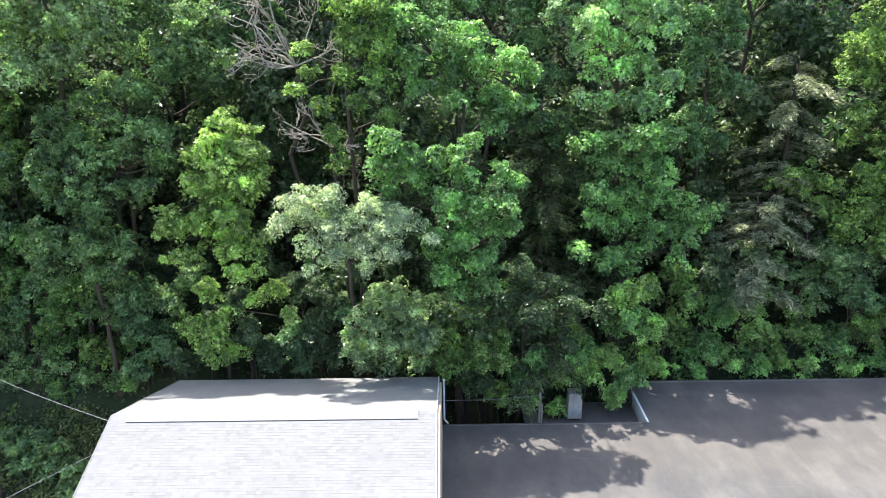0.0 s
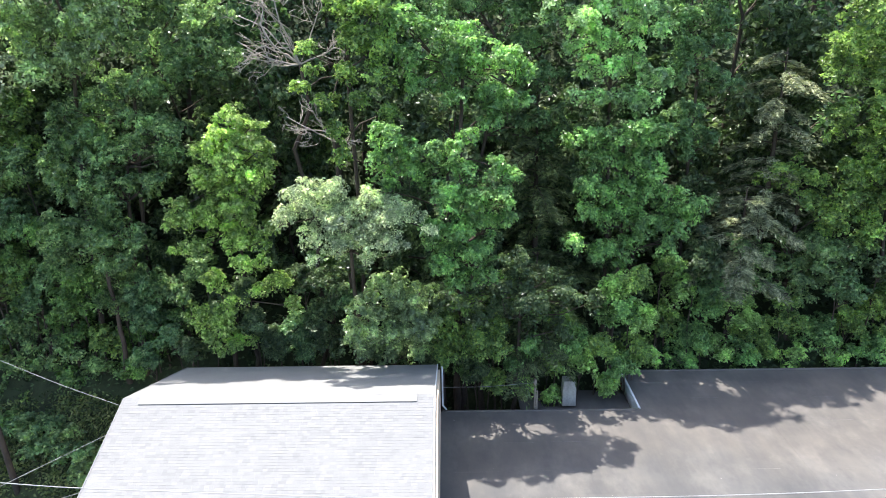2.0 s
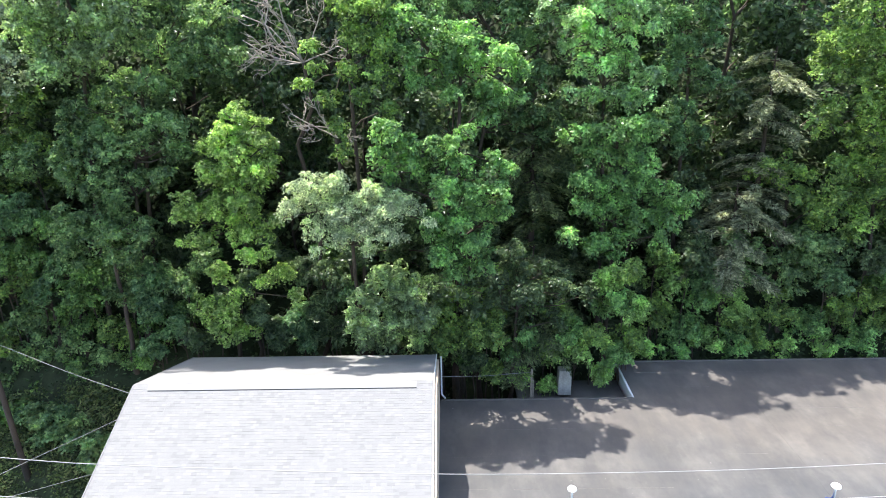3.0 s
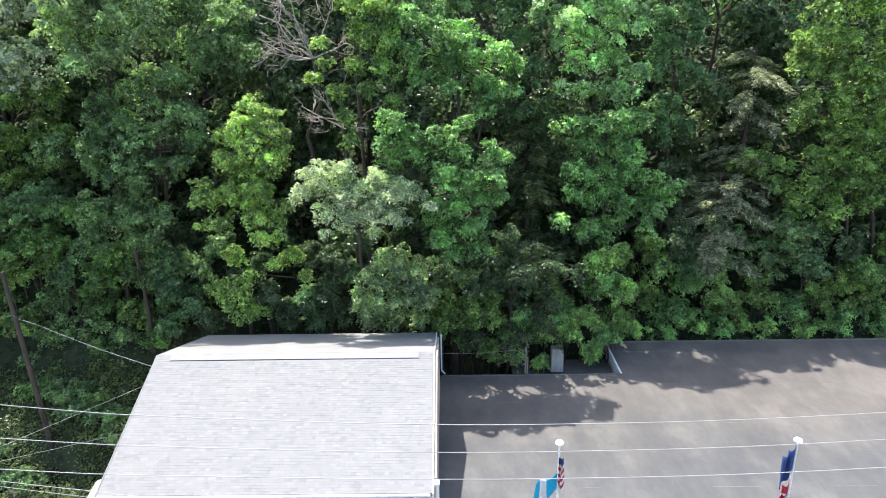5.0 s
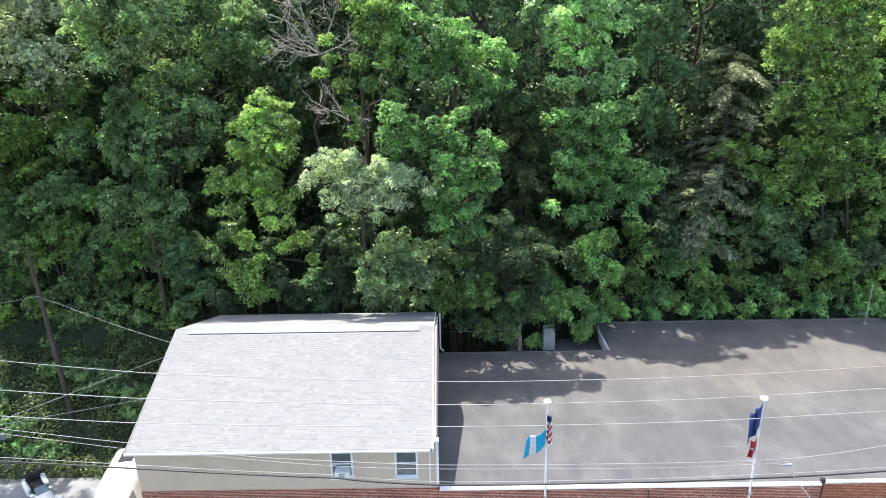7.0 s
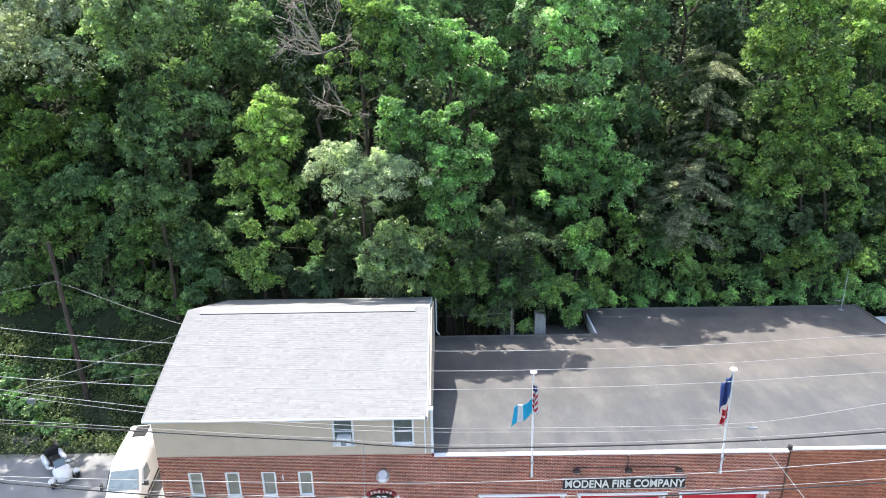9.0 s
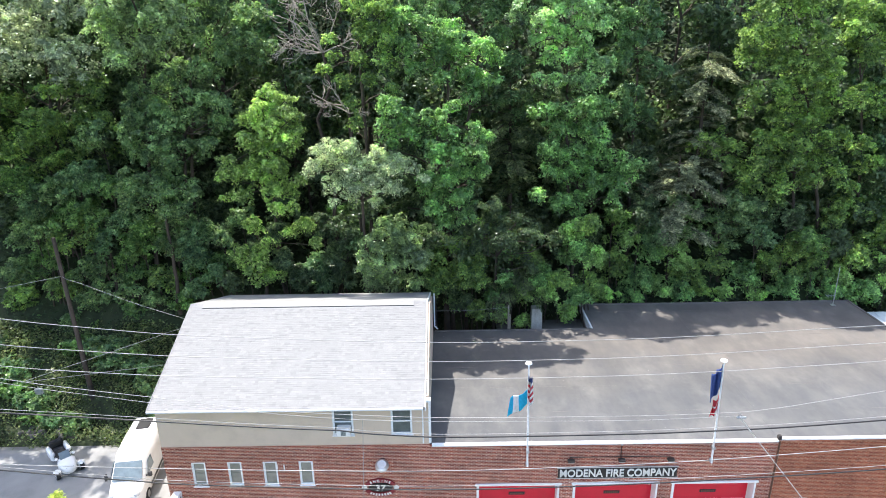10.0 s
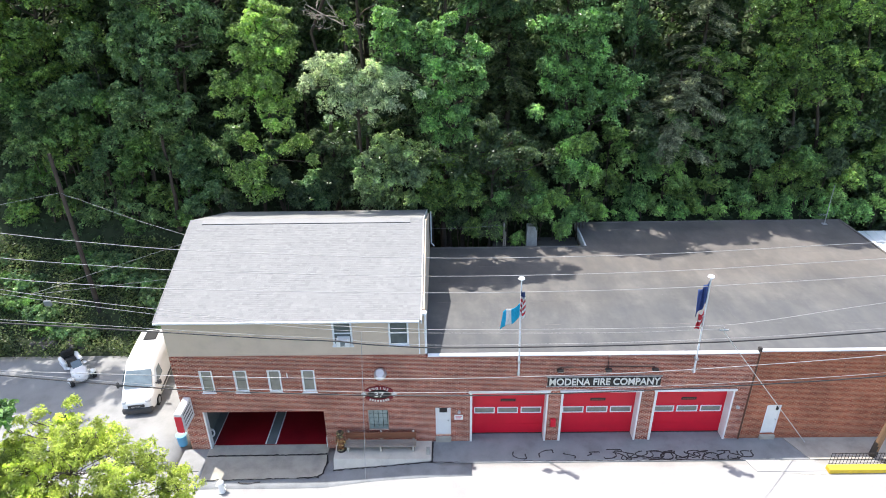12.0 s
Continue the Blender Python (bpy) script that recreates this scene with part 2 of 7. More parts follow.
LEAF_UNDER = leaf_material("thin light green shade leaves", (0.13, 0.26, 0.08), (0.225, 0.39, 0.125), (0.34, 0.51, 0.21))
# darker than any crown: forest-floor shade is put into the colour
LEAF_FLOOR = leaf_material("forest-floor leaves, darkened for shade", (0.022, 0.04, 0.02), (0.036, 0.062, 0.03), (0.055, 0.09, 0.045), 0.4, 0.6, 0.2)
WEED = leaf_material("olive weeds", (0.04, 0.072, 0.026), (0.075, 0.125, 0.042), (0.14, 0.18, 0.075))
NEEDLE = leaf_material("hemlock needles", (0.105, 0.14, 0.085), (0.17, 0.22, 0.13), (0.3, 0.36, 0.23), 0.3, 0.6, 0.4)
# shaded copy of the hemlock needles, with the shade in the colour
NEEDLE_SHADED = leaf_material("hemlock needles, darkened for shade", (0.05, 0.085, 0.04), (0.09, 0.14, 0.06), (0.15, 0.21, 0.09), 0.3, 0.6, 0.4)


# ---- mesh makers ----
def finish(name, me, mat, parent=None, label="", smooth=False):
    me.materials.append(mat)
    if smooth:
        me.shade_smooth()
    ob = new(name, me)
    if parent:
        ob.parent = parent
    return tagged(ob, label)


def part(name, bm, mat, parent=None, label="", smooth=False):
    """Links a bmesh as one mesh object under a thing or a part."""
    me = bpy.data.meshes.new(name)
    bm.to_mesh(me)
    bm.free()
    return finish(name, me, mat, parent, label, smooth)


def thing(name, at, label, category, group="", kind="", turn=0.0):
    ob = new(name)
    ob.matrix_basis = pose(*at, 0, 0, turn)
    return tagged(ob, label, category, group, kind)


def box(x0, x1, y0, y1, z0, z1, bevel=0.0, bm=None, turn=None):
    own = bmesh.new()
    bmesh.ops.create_cube(own, size=1.0)
    for v in own.verts:
        v.co = Vector((x0 + (v.co.x + 0.5) * (x1 - x0), y0 + (v.co.y + 0.5) * (y1 - y0), z0 + (v.co.z + 0.5) * (z1 - z0)))
    if bevel:
        bmesh.ops.bevel(own, geom=own.edges[:], offset=bevel, segments=1, affect="EDGES")
    if turn:
        own.transform(turn)
    if bm is None:
        return own
    me = bpy.data.meshes.new("join")
    own.to_mesh(me)
    own.free()
    bm.from_mesh(me)
    bpy.data.meshes.remove(me)
    return bm


def add_to(bm, other):
    me = bpy.data.meshes.new("join")
    other.to_mesh(me)
    other.free()
    bm.from_mesh(me)
    bpy.data.meshes.remove(me)
    return bm


def rod(a, b, r0, r1=None, sides=10, bm=None):
    """A capped, tapered rod from a to b."""
    a, b = Vector(a), Vector(b)
    r1 = r0 if r1 is None else r1
    own = bmesh.new()
    bmesh.ops.create_cone(own, cap_ends=True, segments=sides, radius1=r0, radius2=r1, depth=(b - a).length)
    own.transform(Matrix.Translation((a + b) / 2) @ (b - a).to_track_quat("Z", "Y").to_matrix().to_4x4())
    return add_to(bm, own) if bm is not None else own


def ball(at, r, flat=1.0, bm=None, u=14, v=8):
    own = bmesh.new()
    bmesh.ops.create_uvsphere(own, u_segments=u, v_segments=v, radius=r)
    own.transform(Matrix.Translation(at) @ Matrix.Diagonal((1, 1, flat, 1)))
    return add_to(bm, own) if bm is not None else own


def tube(points, radii, sides=6):
    """Vertices and faces of a bent tapering tube."""
    pts = np.array(points, float)
    way = np.gradient(pts, axis=0)
    way /= np.linalg.norm(way, axis=1)[:, None] + 1e-9
    side = np.cross(way, np.where(np.abs(way[:, 2:3]) > 0.9, [[1.0, 0, 0]], [[0, 0, 1.0]]))
    side /= np.linalg.norm(side, axis=1)[:, None] + 1e-9
    up = np.cross(side, way)
    a = np.arange(sides) * 2 * math.pi / sides
    ring = np.cos(a)[None, :, None] * side[:, None] + np.sin(a)[None, :, None] * up[:, None]
    verts = (pts[:, None] + ring * np.array(radii, float)[:, None, None]).reshape(-1, 3)
    n, i = len(pts), np.arange(sides)
    j = (i + 1) % sides
    faces = np.concatenate([np.stack([k * sides + i, k * sides + j, (k + 1) * sides + j, (k + 1) * sides + i], 1) for k in range(n - 1)])
    return verts, faces


def joined(pieces):
    verts, faces, off = [], [], 0
    for v, f in pieces:
        verts.append(v), faces.append(f + off)
        off += len(v)
    return np.concatenate(verts), np.concatenate(faces)


def quads(name, verts, faces, smooth=False):
    """A mesh of quads from arrays."""
    me = bpy.data.meshes.new(name)
    n = len(faces)
    me.vertices.add(len(verts)), me.loops.add(4 * n), me.polygons.add(n)
    me.vertices.foreach_set("co", np.ascontiguousarray(verts, np.float32).ravel())
    me.loops.foreach_set("vertex_index", np.ascontiguousarray(faces, np.int32).ravel())
    me.polygons.foreach_set("loop_start", np.arange(0, 4 * n, 4, dtype=np.int32))
    me.update(calc_edges=True)
    if smooth:
        me.shade_smooth()
    else:
        me.shade_flat()
    return me


def pierced(x0, x1, z0, z1, y0, y1, holes):
    """An upright wall along x, from y0 to y1 thick, with rectangular holes (xa, xb, za, zb) through it."""
    xs = sorted({x0, x1, *[v for h in holes for v in h[:2]]})
    zs = sorted({z0, z1, *[v for h in holes for v in h[2:]]})
    solid = lambda i, k: 0 <= i < len(xs) - 1 and 0 <= k < len(zs) - 1 and not any(h[0] <= (xs[i] + xs[i + 1]) / 2 <= h[1] and h[2] <= (zs[k] + zs[k + 1]) / 2 <= h[3] for h in holes)
    bm = bmesh.new()
    put = lambda *c: bm.faces.new([bm.verts.new(p) for p in c])
    for i in range(len(xs) - 1):
        for k in range(len(zs) - 1):
            if not solid(i, k):
                continue
            a, b, c, d = xs[i], xs[i + 1], zs[k], zs[k + 1]
            put((a, y0, c), (b, y0, c), (b, y0, d), (a, y0, d))
            put((b, y1, c), (a, y1, c), (a, y1, d), (b, y1, d))
            if not solid(i - 1, k):
                put((a, y1, c), (a, y0, c), (a, y0, d), (a, y1, d))
            if not solid(i + 1, k):
                put((b, y0, c), (b, y1, c), (b, y1, d), (b, y0, d))
            if not solid(i, k - 1):
                put((a, y1, c), (b, y1, c), (b, y0, c), (a, y0, c))
            if not solid(i, k + 1):
                put((a, y0, d), (b, y0, d), (b, y1, d), (a, y1, d))
    bmesh.ops.remove_doubles(bm, verts=bm.verts, dist=1e-5)
    return bm


def step(a, b, v):
    k = np.clip((v - a) / (b - a), 0, 1)
    return k * k * (3 - 2 * k)


def street_z(x):
    return -0.15 - 0.37 * step(-2.0, -9.0, x)


def terrain(x, y):
    """Height of the ground: the street, the flat lot beside the building, and the wooded hill behind."""
    x, y = np.asarray(x, float), np.asarray(y, float)
    foot = 9.2 + 3.2 * step(-17.0, -14.0, x) + 7.0 * step(27.8, 30.0, x)
    rise = np.maximum(0, y - foot)
    hill = 1.0 * rise * step(0, 2.5, rise) + 0.35 * np.sin(x * 0.7 + y * 0.4) * step(0, 6, rise)
    hill = np.where(hill > 46, 46 + (hill - 46) * 0.05, hill)
    low = street_z(x) - 0.12
    lot = np.where(x < -15.8, 0.02 * np.clip(y, 0, 9), 0.0)
    under = 0.95 * step(-16.9, -15.9, x) * step(29.5, 28.6, x) * step(13.6, 12.0, y) * step(-2.6, -1.9, y)
    return low + (lot - low) * step(-1.6, 0.4, y) - 0.06 + hill - under

# ---- ground, street, lot ----
def sheet(name, xs, ys, height, mat, label, category, thick=0.0):
    X, Y = np.meshgrid(xs, ys)
    Z = height(X, Y)
    n, m = len(xs), len(ys)
    v = np.stack([X, Y, Z], -1).reshape(-1, 3)
    i, j = np.meshgrid(np.arange(n - 1), np.arange(m - 1))
    a = (j * n + i).ravel()
    f = np.stack([a, a + 1, a + n + 1, a + n], 1)
    ob = finish(name, quads(name, v, f, True), mat)
    if thick:
        s = ob.modifiers.new("thick", "SOLIDIFY")
        s.thickness, s.offset = thick, -1
    return tagged(ob, label, category, kind="structure")


near_x = np.concatenate([[-1500, -500, -200, -120, -80, -60], np.arange(-50, 50.1, 1.0), [60, 80, 120, 200, 500, 1500]])
near_y = np.concatenate([[-1500, -400, -150, -70, -40, -25, -15], np.arange(-9, 62, 0.8), [70, 90, 150, 400, 1500]])
sheet("ground", near_x, near_y, terrain, SOIL, "earth and leaf litter rising to a wooded hill, darkened for shade", "ground")
sheet("road", np.arange(-120, 121, 2.0), np.array([-9.5, -8, -6, -4, -3, -2.2, -1.55]), lambda x, y: street_z(x) + 0 * y, STREET,
      "sunlit pale concrete street in front of the station", "road", 0.1)
sheet("lot", np.arange(-48, -15.9, 1.0), np.arange(-1.5, 8.8, 0.8), lambda x, y: terrain(x, y) + 0.06 + 0.02 * np.sin(x) * 0, LOT,
      "worn grey asphalt parking lot beside the building", "parking lot", 0.05)


def slab(name, outline, mat, label, category, thick=0.12):
    """A paved slab: the corners of its top, bevelled down to its underside."""
    bm = bmesh.new()
    f = bm.faces.new([bm.verts.new(c) for c in outline])
    r = bmesh.ops.extrude_face_region(bm, geom=[f])
    bmesh.ops.translate(bm, verts=[e for e in r["geom"] if isinstance(e, bmesh.types.BMVert)], vec=(0, 0, -thick))
    bmesh.ops.recalc_face_normals(bm, faces=bm.faces)
    return tagged(part(name, bm, mat), label, category, kind="structure")


slab("pavement_door_apron", [(-2.1, -1.55, -0.09), (18.4, -1.5, -0.1), (17.6, 0.02, 0.0), (14.6, 0.02, 0.0), (14.6, 0.72, 0.012), (-0.2, 0.72, 0.012), (-0.2, 0.02, 0.0), (-2.1, 0.02, 0.0)], ASPHALT, "dark asphalt apron before the red doors", "pavement")
slab("pavement_bay_apron", [(-14.6, -2.33, -0.455), (-8.35, -2.15, -0.44), (-8.05, -1.95, -0.435), (-7.9, -1.1, -0.43), (-8.05, -0.57, -0.42), (-14.75, -0.63, -0.42)], CONCRETE, "cracked grey concrete ramp before the open bay", "pavement")
slab("pavement_threshold", [(-14.8, -0.58, -0.415), (-8.0, -0.53, -0.4), (-7.95, 0.25, -0.4), (-14.8, 0.25, -0.41)], CONCRETE, "concrete threshold strip of the open bay", "pavement")
slab("pavement_bay_side", [(-16.2, -1.62, -0.475), (-14.74, -1.62, -0.465), (-14.74, -0.005, -0.46), (-16.2, -0.005, -0.47)], LOT, "worn asphalt patch at the hall's corner", "pavement")
slab("pavement_side", [(18.45, -1.5, -0.1), (36, -1.5, -0.1), (36, 0.02, 0.0), (17.65, 0.02, 0.0)], CONCRETE, "pale concrete walk beside the brick annex", "pavement")
slab("pavement_corner", [(15.2, -2.3, -0.115), (19.0, -2.3, -0.115), (18.6, -1.52, -0.11), (14.9, -1.52, -0.11)], STREET, "pale concrete patch at the street corner", "pavement", 0.06)


def gutter_strip():
    """Asphalt between the street and the aprons; it climbs to the right along the bench slab's foot."""
    xs = np.concatenate([np.arange(-14.9, -0.1, 0.4), [0.05]])
    s = np.array([0.0, 0.15, 0.4, 0.7, 1.0])
    X, S = np.meshgrid(xs, s)
    front = np.interp(X, [-7.9, -5.5, 0.0], [-2.84, -2.6, -2.42])
    back = np.interp(X, [-7.56, -7.4, -2.12, -2.08], [0.0, -1.0, -1.0, -1.54])
    foot = np.interp(X, [-7.7, -7.4, -4.4, -2.3, 0.0], [-0.475, -0.45, -0.24, -0.1, -0.105])
    Y = front + (back - front) * S
    rise = np.clip((Y - front) / 1.3, 0, 1)
    Z = (street_z(X) + 0.014) * (1 - rise) + foot * rise
    n, m = len(xs), len(s)
    i, j = np.meshgrid(np.arange(n - 1), np.arange(m - 1))
    a = (j * n + i).ravel()
    ob = finish("pavement_gutter", quads("gutter", np.stack([X, Y, Z], -1).reshape(-1, 3), np.stack([a, a + 1, a + n + 1, a + n], 1), True), ASPHALT)
    md = ob.modifiers.new("thick", "SOLIDIFY")
    md.thickness, md.offset = 0.05, -1
    return tagged(ob, "blue-grey asphalt strip between the street and the bench slab", "pavement", kind="structure")


gutter_strip()

# ---- the two-storey hall with the gabled roof ----
HX0, HX1 = -15.8, -2.35
hall = thing("fire_station_hall", (0, 0, 0), "brick and tan stucco hall with a pale shingled gable roof", "building")
BAY = (-14.72, -8.05, -0.7, 2.26)
small = [(x, x + 0.72, 3.62, 5.08) for x in (-14.45, -12.62, -10.82, -9.0)]
upper = [(-7.1, -6.08, 6.62, 8.08), (-4.22, -3.18, 6.62, 8.08)]
block = (-5.62, -4.5, 0.86, 2.3)
part("brick_wall", pierced(HX0, HX1, -0.7, 6.02, 0.0, 0.32, [BAY, *small, block]), BRICK, hall, "old red brick front wall")
part("stucco_wall", pierced(HX0, HX1, 6.02, 8.55, 0.03, 0.3, upper), STUCCO, hall, "plain tan stucco upper wall")
part("side_wall", box(HX0, HX0 + 0.3, 0.32, 12.2, -0.3, 8.6), STUCCO, hall)
part("side_wall", box(HX1 - 0.3, HX1, 0.32, 12.2, -0.3, 8.6), STUCCO, hall)
part("back_wall", box(HX0, HX1, 11.9, 12.2, -0.3, 8.6), STUCCO, hall)
EAVE_Y, EAVE_Z, RIDGE_Y, RIDGE_Z, BACK_Y, BACK_Z = -0.35, 8.42, 6.3, 11.0, 12.5, 8.85
for gx in (HX0, HX1 - 0.28):
    bm = bmesh.new()
    pts = [(0.0, 8.36), (12.2, 8.36), (12.2, 8.72), (RIDGE_Y, 10.8), (0.0, 8.4)]
    f = bm.faces.new([bm.verts.new((gx, y, z)) for y, z in pts])
    r = bmesh.ops.extrude_face_region(bm, geom=[f])
    bmesh.ops.translate(bm, verts=[e for e in r["geom"] if isinstance(e, bmesh.types.BMVert)], vec=(0.28, 0, 0))
    part("gable_wall", bm, STUCCO, hall)


def slope_deck(y0, z0, y1, z1, x0, x1, t):
    bm = bmesh.new()
    f = bm.faces.new([bm.verts.new(c) for c in ((x0, y0, z0), (x1, y0, z0), (x1, y1, z1), (x0, y1, z1))])
    r = bmesh.ops.extrude_face_region(bm, geom=[f])
    bmesh.ops.translate(bm, verts=[e for e in r["geom"] if isinstance(e, bmesh.types.BMVert)], vec=(0, 0, -t))
    bmesh.ops.recalc_face_normals(bm, faces=bm.faces)
    return bm


RX0, RX1 = -15.95, -2.5
roof_front = part("roof_slope", slope_deck(EAVE_Y, EAVE_Z - 0.02, RIDGE_Y, RIDGE_Z - 0.02, RX0, RX1, 0.14), SHINGLE, hall, "pale grey shingled roof slope")
REAR_SHINGLE = surface("pale rear shingle", (0.27, 0.268, 0.264), 0.1, 0.9, 22, 0.85, 0.3)
roof_back = part("roof_slope", slope_deck(BACK_Y, BACK_Z, RIDGE_Y, RIDGE_Z, RX0, RX1, 0.14), REAR_SHINGLE, hall, "pale grey shingled rear roof slope")
part("gutter", box(RX0, RX1 - 0.1, EAVE_Y - 0.12, EAVE_Y, EAVE_Z - 0.13, EAVE_Z - 0.02, 0.02), ALU, hall, "white metal eaves gutter")
part("ridge_vent", slope_deck(RIDGE_Y - 0.34, RIDGE_Z - 0.085, RIDGE_Y - 0.004, RIDGE_Z + 0.045, RX0 + 0.75, RX1 - 0.75, 0.02), REAR_SHINGLE, hall, "pale ridge vent above a dark strip for its shadow")
# dark strip that draws the shadow line under the vent's front edge
part("vent_shadow", box(RX0 + 0.76, RX1 - 0.76, RIDGE_Y - 0.335, RIDGE_Y - 0.3, RIDGE_Z - 0.135, RIDGE_Z - 0.1), IRON, hall)
part("ridge_vent", slope_deck(RIDGE_Y + 0.34, RIDGE_Z - 0.075, RIDGE_Y + 0.004, RIDGE_Z + 0.045, RX0 + 0.75, RX1 - 0.75, 0.02), REAR_SHINGLE, hall)
for x in (RX0 - 0.02, RX1 - 0.02):
    part("rake_trim", slope_deck(EAVE_Y - 0.05, EAVE_Z + 0.005, RIDGE_Y, RIDGE_Z + 0.005, x, x + 0.05, 0.22), ALU if x > -9 else SHINGLE, hall)
    part("rake_trim", slope_deck(BACK_Y + 0.05, BACK_Z + 0.005, RIDGE_Y, RIDGE_Z + 0.005, x, x + 0.05, 0.22), ALU if x > -9 else SHINGLE, hall)
part("corner_board", box(HX1 - 0.02, HX1 + 0.1, -0.02, 0.12, 6.08, 8.45, 0.01), ALU, hall)
part("corner_trim", box(HX1 - 0.14, HX1 + 0.12, -0.06, 0.2, 8.45, 8.6, 0.02), ALU, hall)
part("downspout", rod((HX1 - 0.3, -0.04, 6.1), (HX1 - 0.3, -0.04, 8.3), 0.035), ALU, hall)
bm = rod((HX1 + 0.1, 12.35, 6.4), (HX1 + 0.1, 12.35, 8.8), 0.05)
rod((HX1 + 0.1, 12.35, 6.4), (HX1 + 0.3, 12.1, 6.3), 0.05, bm=bm)
part("downspout", bm, ALU, hall, "white rear downspout")


def sash_window(parent, x0, x1, z0, z1, y, glass, sill=True, rail=True, fw=0.09):
    """A sash window: frame, sill, meeting rail and panes set in the wall's hole."""
    w = part("window", pierced(x0, x1, z0, z1, y - 0.03, y + 0.12, [(x0 + fw, x1 - fw, z0 + fw, z1 - fw)]), ALU, parent, "white framed sash window")
    zm = (z0 + z1) / 2
    part("pane", box(x0 + fw, x1 - fw, y + 0.06, y + 0.07, zm, z1 - fw), glass, w)
    part("pane", box(x0 + fw, x1 - fw, y + 0.04, y + 0.05, z0 + fw, zm), glass, w)
    if rail:
        part("meeting_rail", box(x0 + fw, x1 - fw, y + 0.015, y + 0.055, zm - 0.03, zm + 0.03), ALU, w)
    if sill:
        part("sill", box(x0 - 0.05, x1 + 0.05, y - 0.1, y + 0.05, z0 - 0.06, z0 - 0.002, 0.01), ALU, w)
    return w


for h in small:
    sash_window(hall, *h, 0.05, GLASS_PALE, rail=False)
for h in upper:
    w = sash_window(hall, *h, 0.03, GLASS)
    x0, x1, z0, z1 = h
    for k in range(3 if h is upper[1] else 2):
        part("blind_slat", box(x0 + 0.1, x1 - 0.1, 0.1, 0.11, z1 - 0.34 - 0.16 * k, z1 - 0.26 - 0.16 * k), WHITE, w)
ac = thing("window_air_conditioner", (-6.55, -0.02, 6.74), "white boxy air conditioner in an upstairs window", "air conditioner")
part("case", box(-0.33, 0.33, -0.3, 0.12, 0, 0.42, 0.02), WHITE, ac)
for k in range(5):
    part("grille_slat", box(-0.12, 0.12, -0.32, -0.302, 0.08 + 0.06 * k, 0.11 + 0.06 * k), INSIDE, ac)

gb = part("glass_block_window", pierced(block[0], block[1], block[2], block[3], 0.05, 0.2, [(block[0] + 0.04, block[1] - 0.04, block[2] + 0.04, block[3] - 0.04)]), CONCRETE, hall, "greenish glass block window")
for i in range(4):
    for k in range(5):
        cx, cz = block[0] + 0.05 + i * 0.255, block[2] + 0.05 + k * 0.268
        part("glass_block", box(cx, cx + 0.235, 0.08, 0.17, cz, cz + 0.245, 0.015), GLASS_BLOCK, gb)

for x, z, w in ((-10.12, 4.62, 0.05), (-9.78, 4.58, 0.06)):
    part("paint_mark", box(x, x + w, -0.004, 0.002, z, z + 0.3), WHITE, hall, "small white paint mark on the brick")

# the open bay
part("bay_floor", box(BAY[0] - 0.5, BAY[1] + 1.5, 0.26, 11.5, -0.55, -0.41), RED_FLOOR, hall, "red painted garage floor")
for x, w in ((-14.66, 0.05), (-11.72, 0.07), (-11.14, 0.07)):
    part("floor_line", box(x, x + w, 0.3, 11.4, -0.412, -0.4), WHITE, hall)
part("floor_band", box(-11.65, -11.14, 0.3, 11.4, -0.412, -0.404), GREY_FLOOR, hall)
part("floor_band", box(-15.2, -14.66, 0.3, 11.4, -0.412, -0.404), GREY_FLOOR, hall)
part("bay_side", box(BAY[0] - 0.5, BAY[0] - 0.4, 0.33, 11.5, -0.41, 3.2), INSIDE, hall)
part("bay_side", box(BAY[1] + 1.4, BAY[1] + 1.5, 0.33, 11.5, -0.41, 3.2), INSIDE, hall)
part("bay_back", box(BAY[0] - 0.4, BAY[1] + 1.4, 11.4, 11.5, -0.41, 3.2), INSIDE, hall)
part("bay_ceiling", box(BAY[0] - 0.5, BAY[1] + 1.5, 0.33, 11.5, 3.2, 3.3), INSIDE, hall)
part("bay_jamb", box(BAY[0], BAY[0] + 0.08, -0.03, 0.3, -0.5, 2.26), WHITE, hall)
part("bay_jamb", box(BAY[1] - 0.05, BAY[1], 0.02, 0.3, -0.5, 0.3), WHITE, hall, "low white guard on the bay's corner")
part("bay_lintel", box(BAY[0] - 0.2, BAY[1] + 0.2, -0.015, 0.3, 2.262, 2.42), BRICK, hall)

# ---- the engine house with three red doors ----
EX0, EX1 = -2.35, 15.05
engine = thing("engine_house", (0, 0, 0), "long red brick engine house with a flat felt roof", "building")
DOORS = [(0.1, 4.17), (5.04, 9.2), (10.1, 14.22)]
DOOR_TOP = 3.45
part("brick_wall", pierced(EX0, EX1, -0.3, 5.9, 0.0, 0.34, [(-1.9, -1.06, 0.42, 2.42), *[(a, b, -0.3, DOOR_TOP) for a, b in DOORS]]), BRICK, engine, "old red brick front wall")
part("back_wall", box(EX0, 8.6, 12.05, 12.3, -0.3, 5.8), BRICK, engine)
part("side_wall", box(8.6, 8.85, 12.3, 16.1, -0.3, 5.8), WHITE, engine, "whitewashed side wall of the rear roof")
part("back_wall", box(8.6, EX1, 16.05, 16.3, -0.3, 5.8), BRICK, engine)


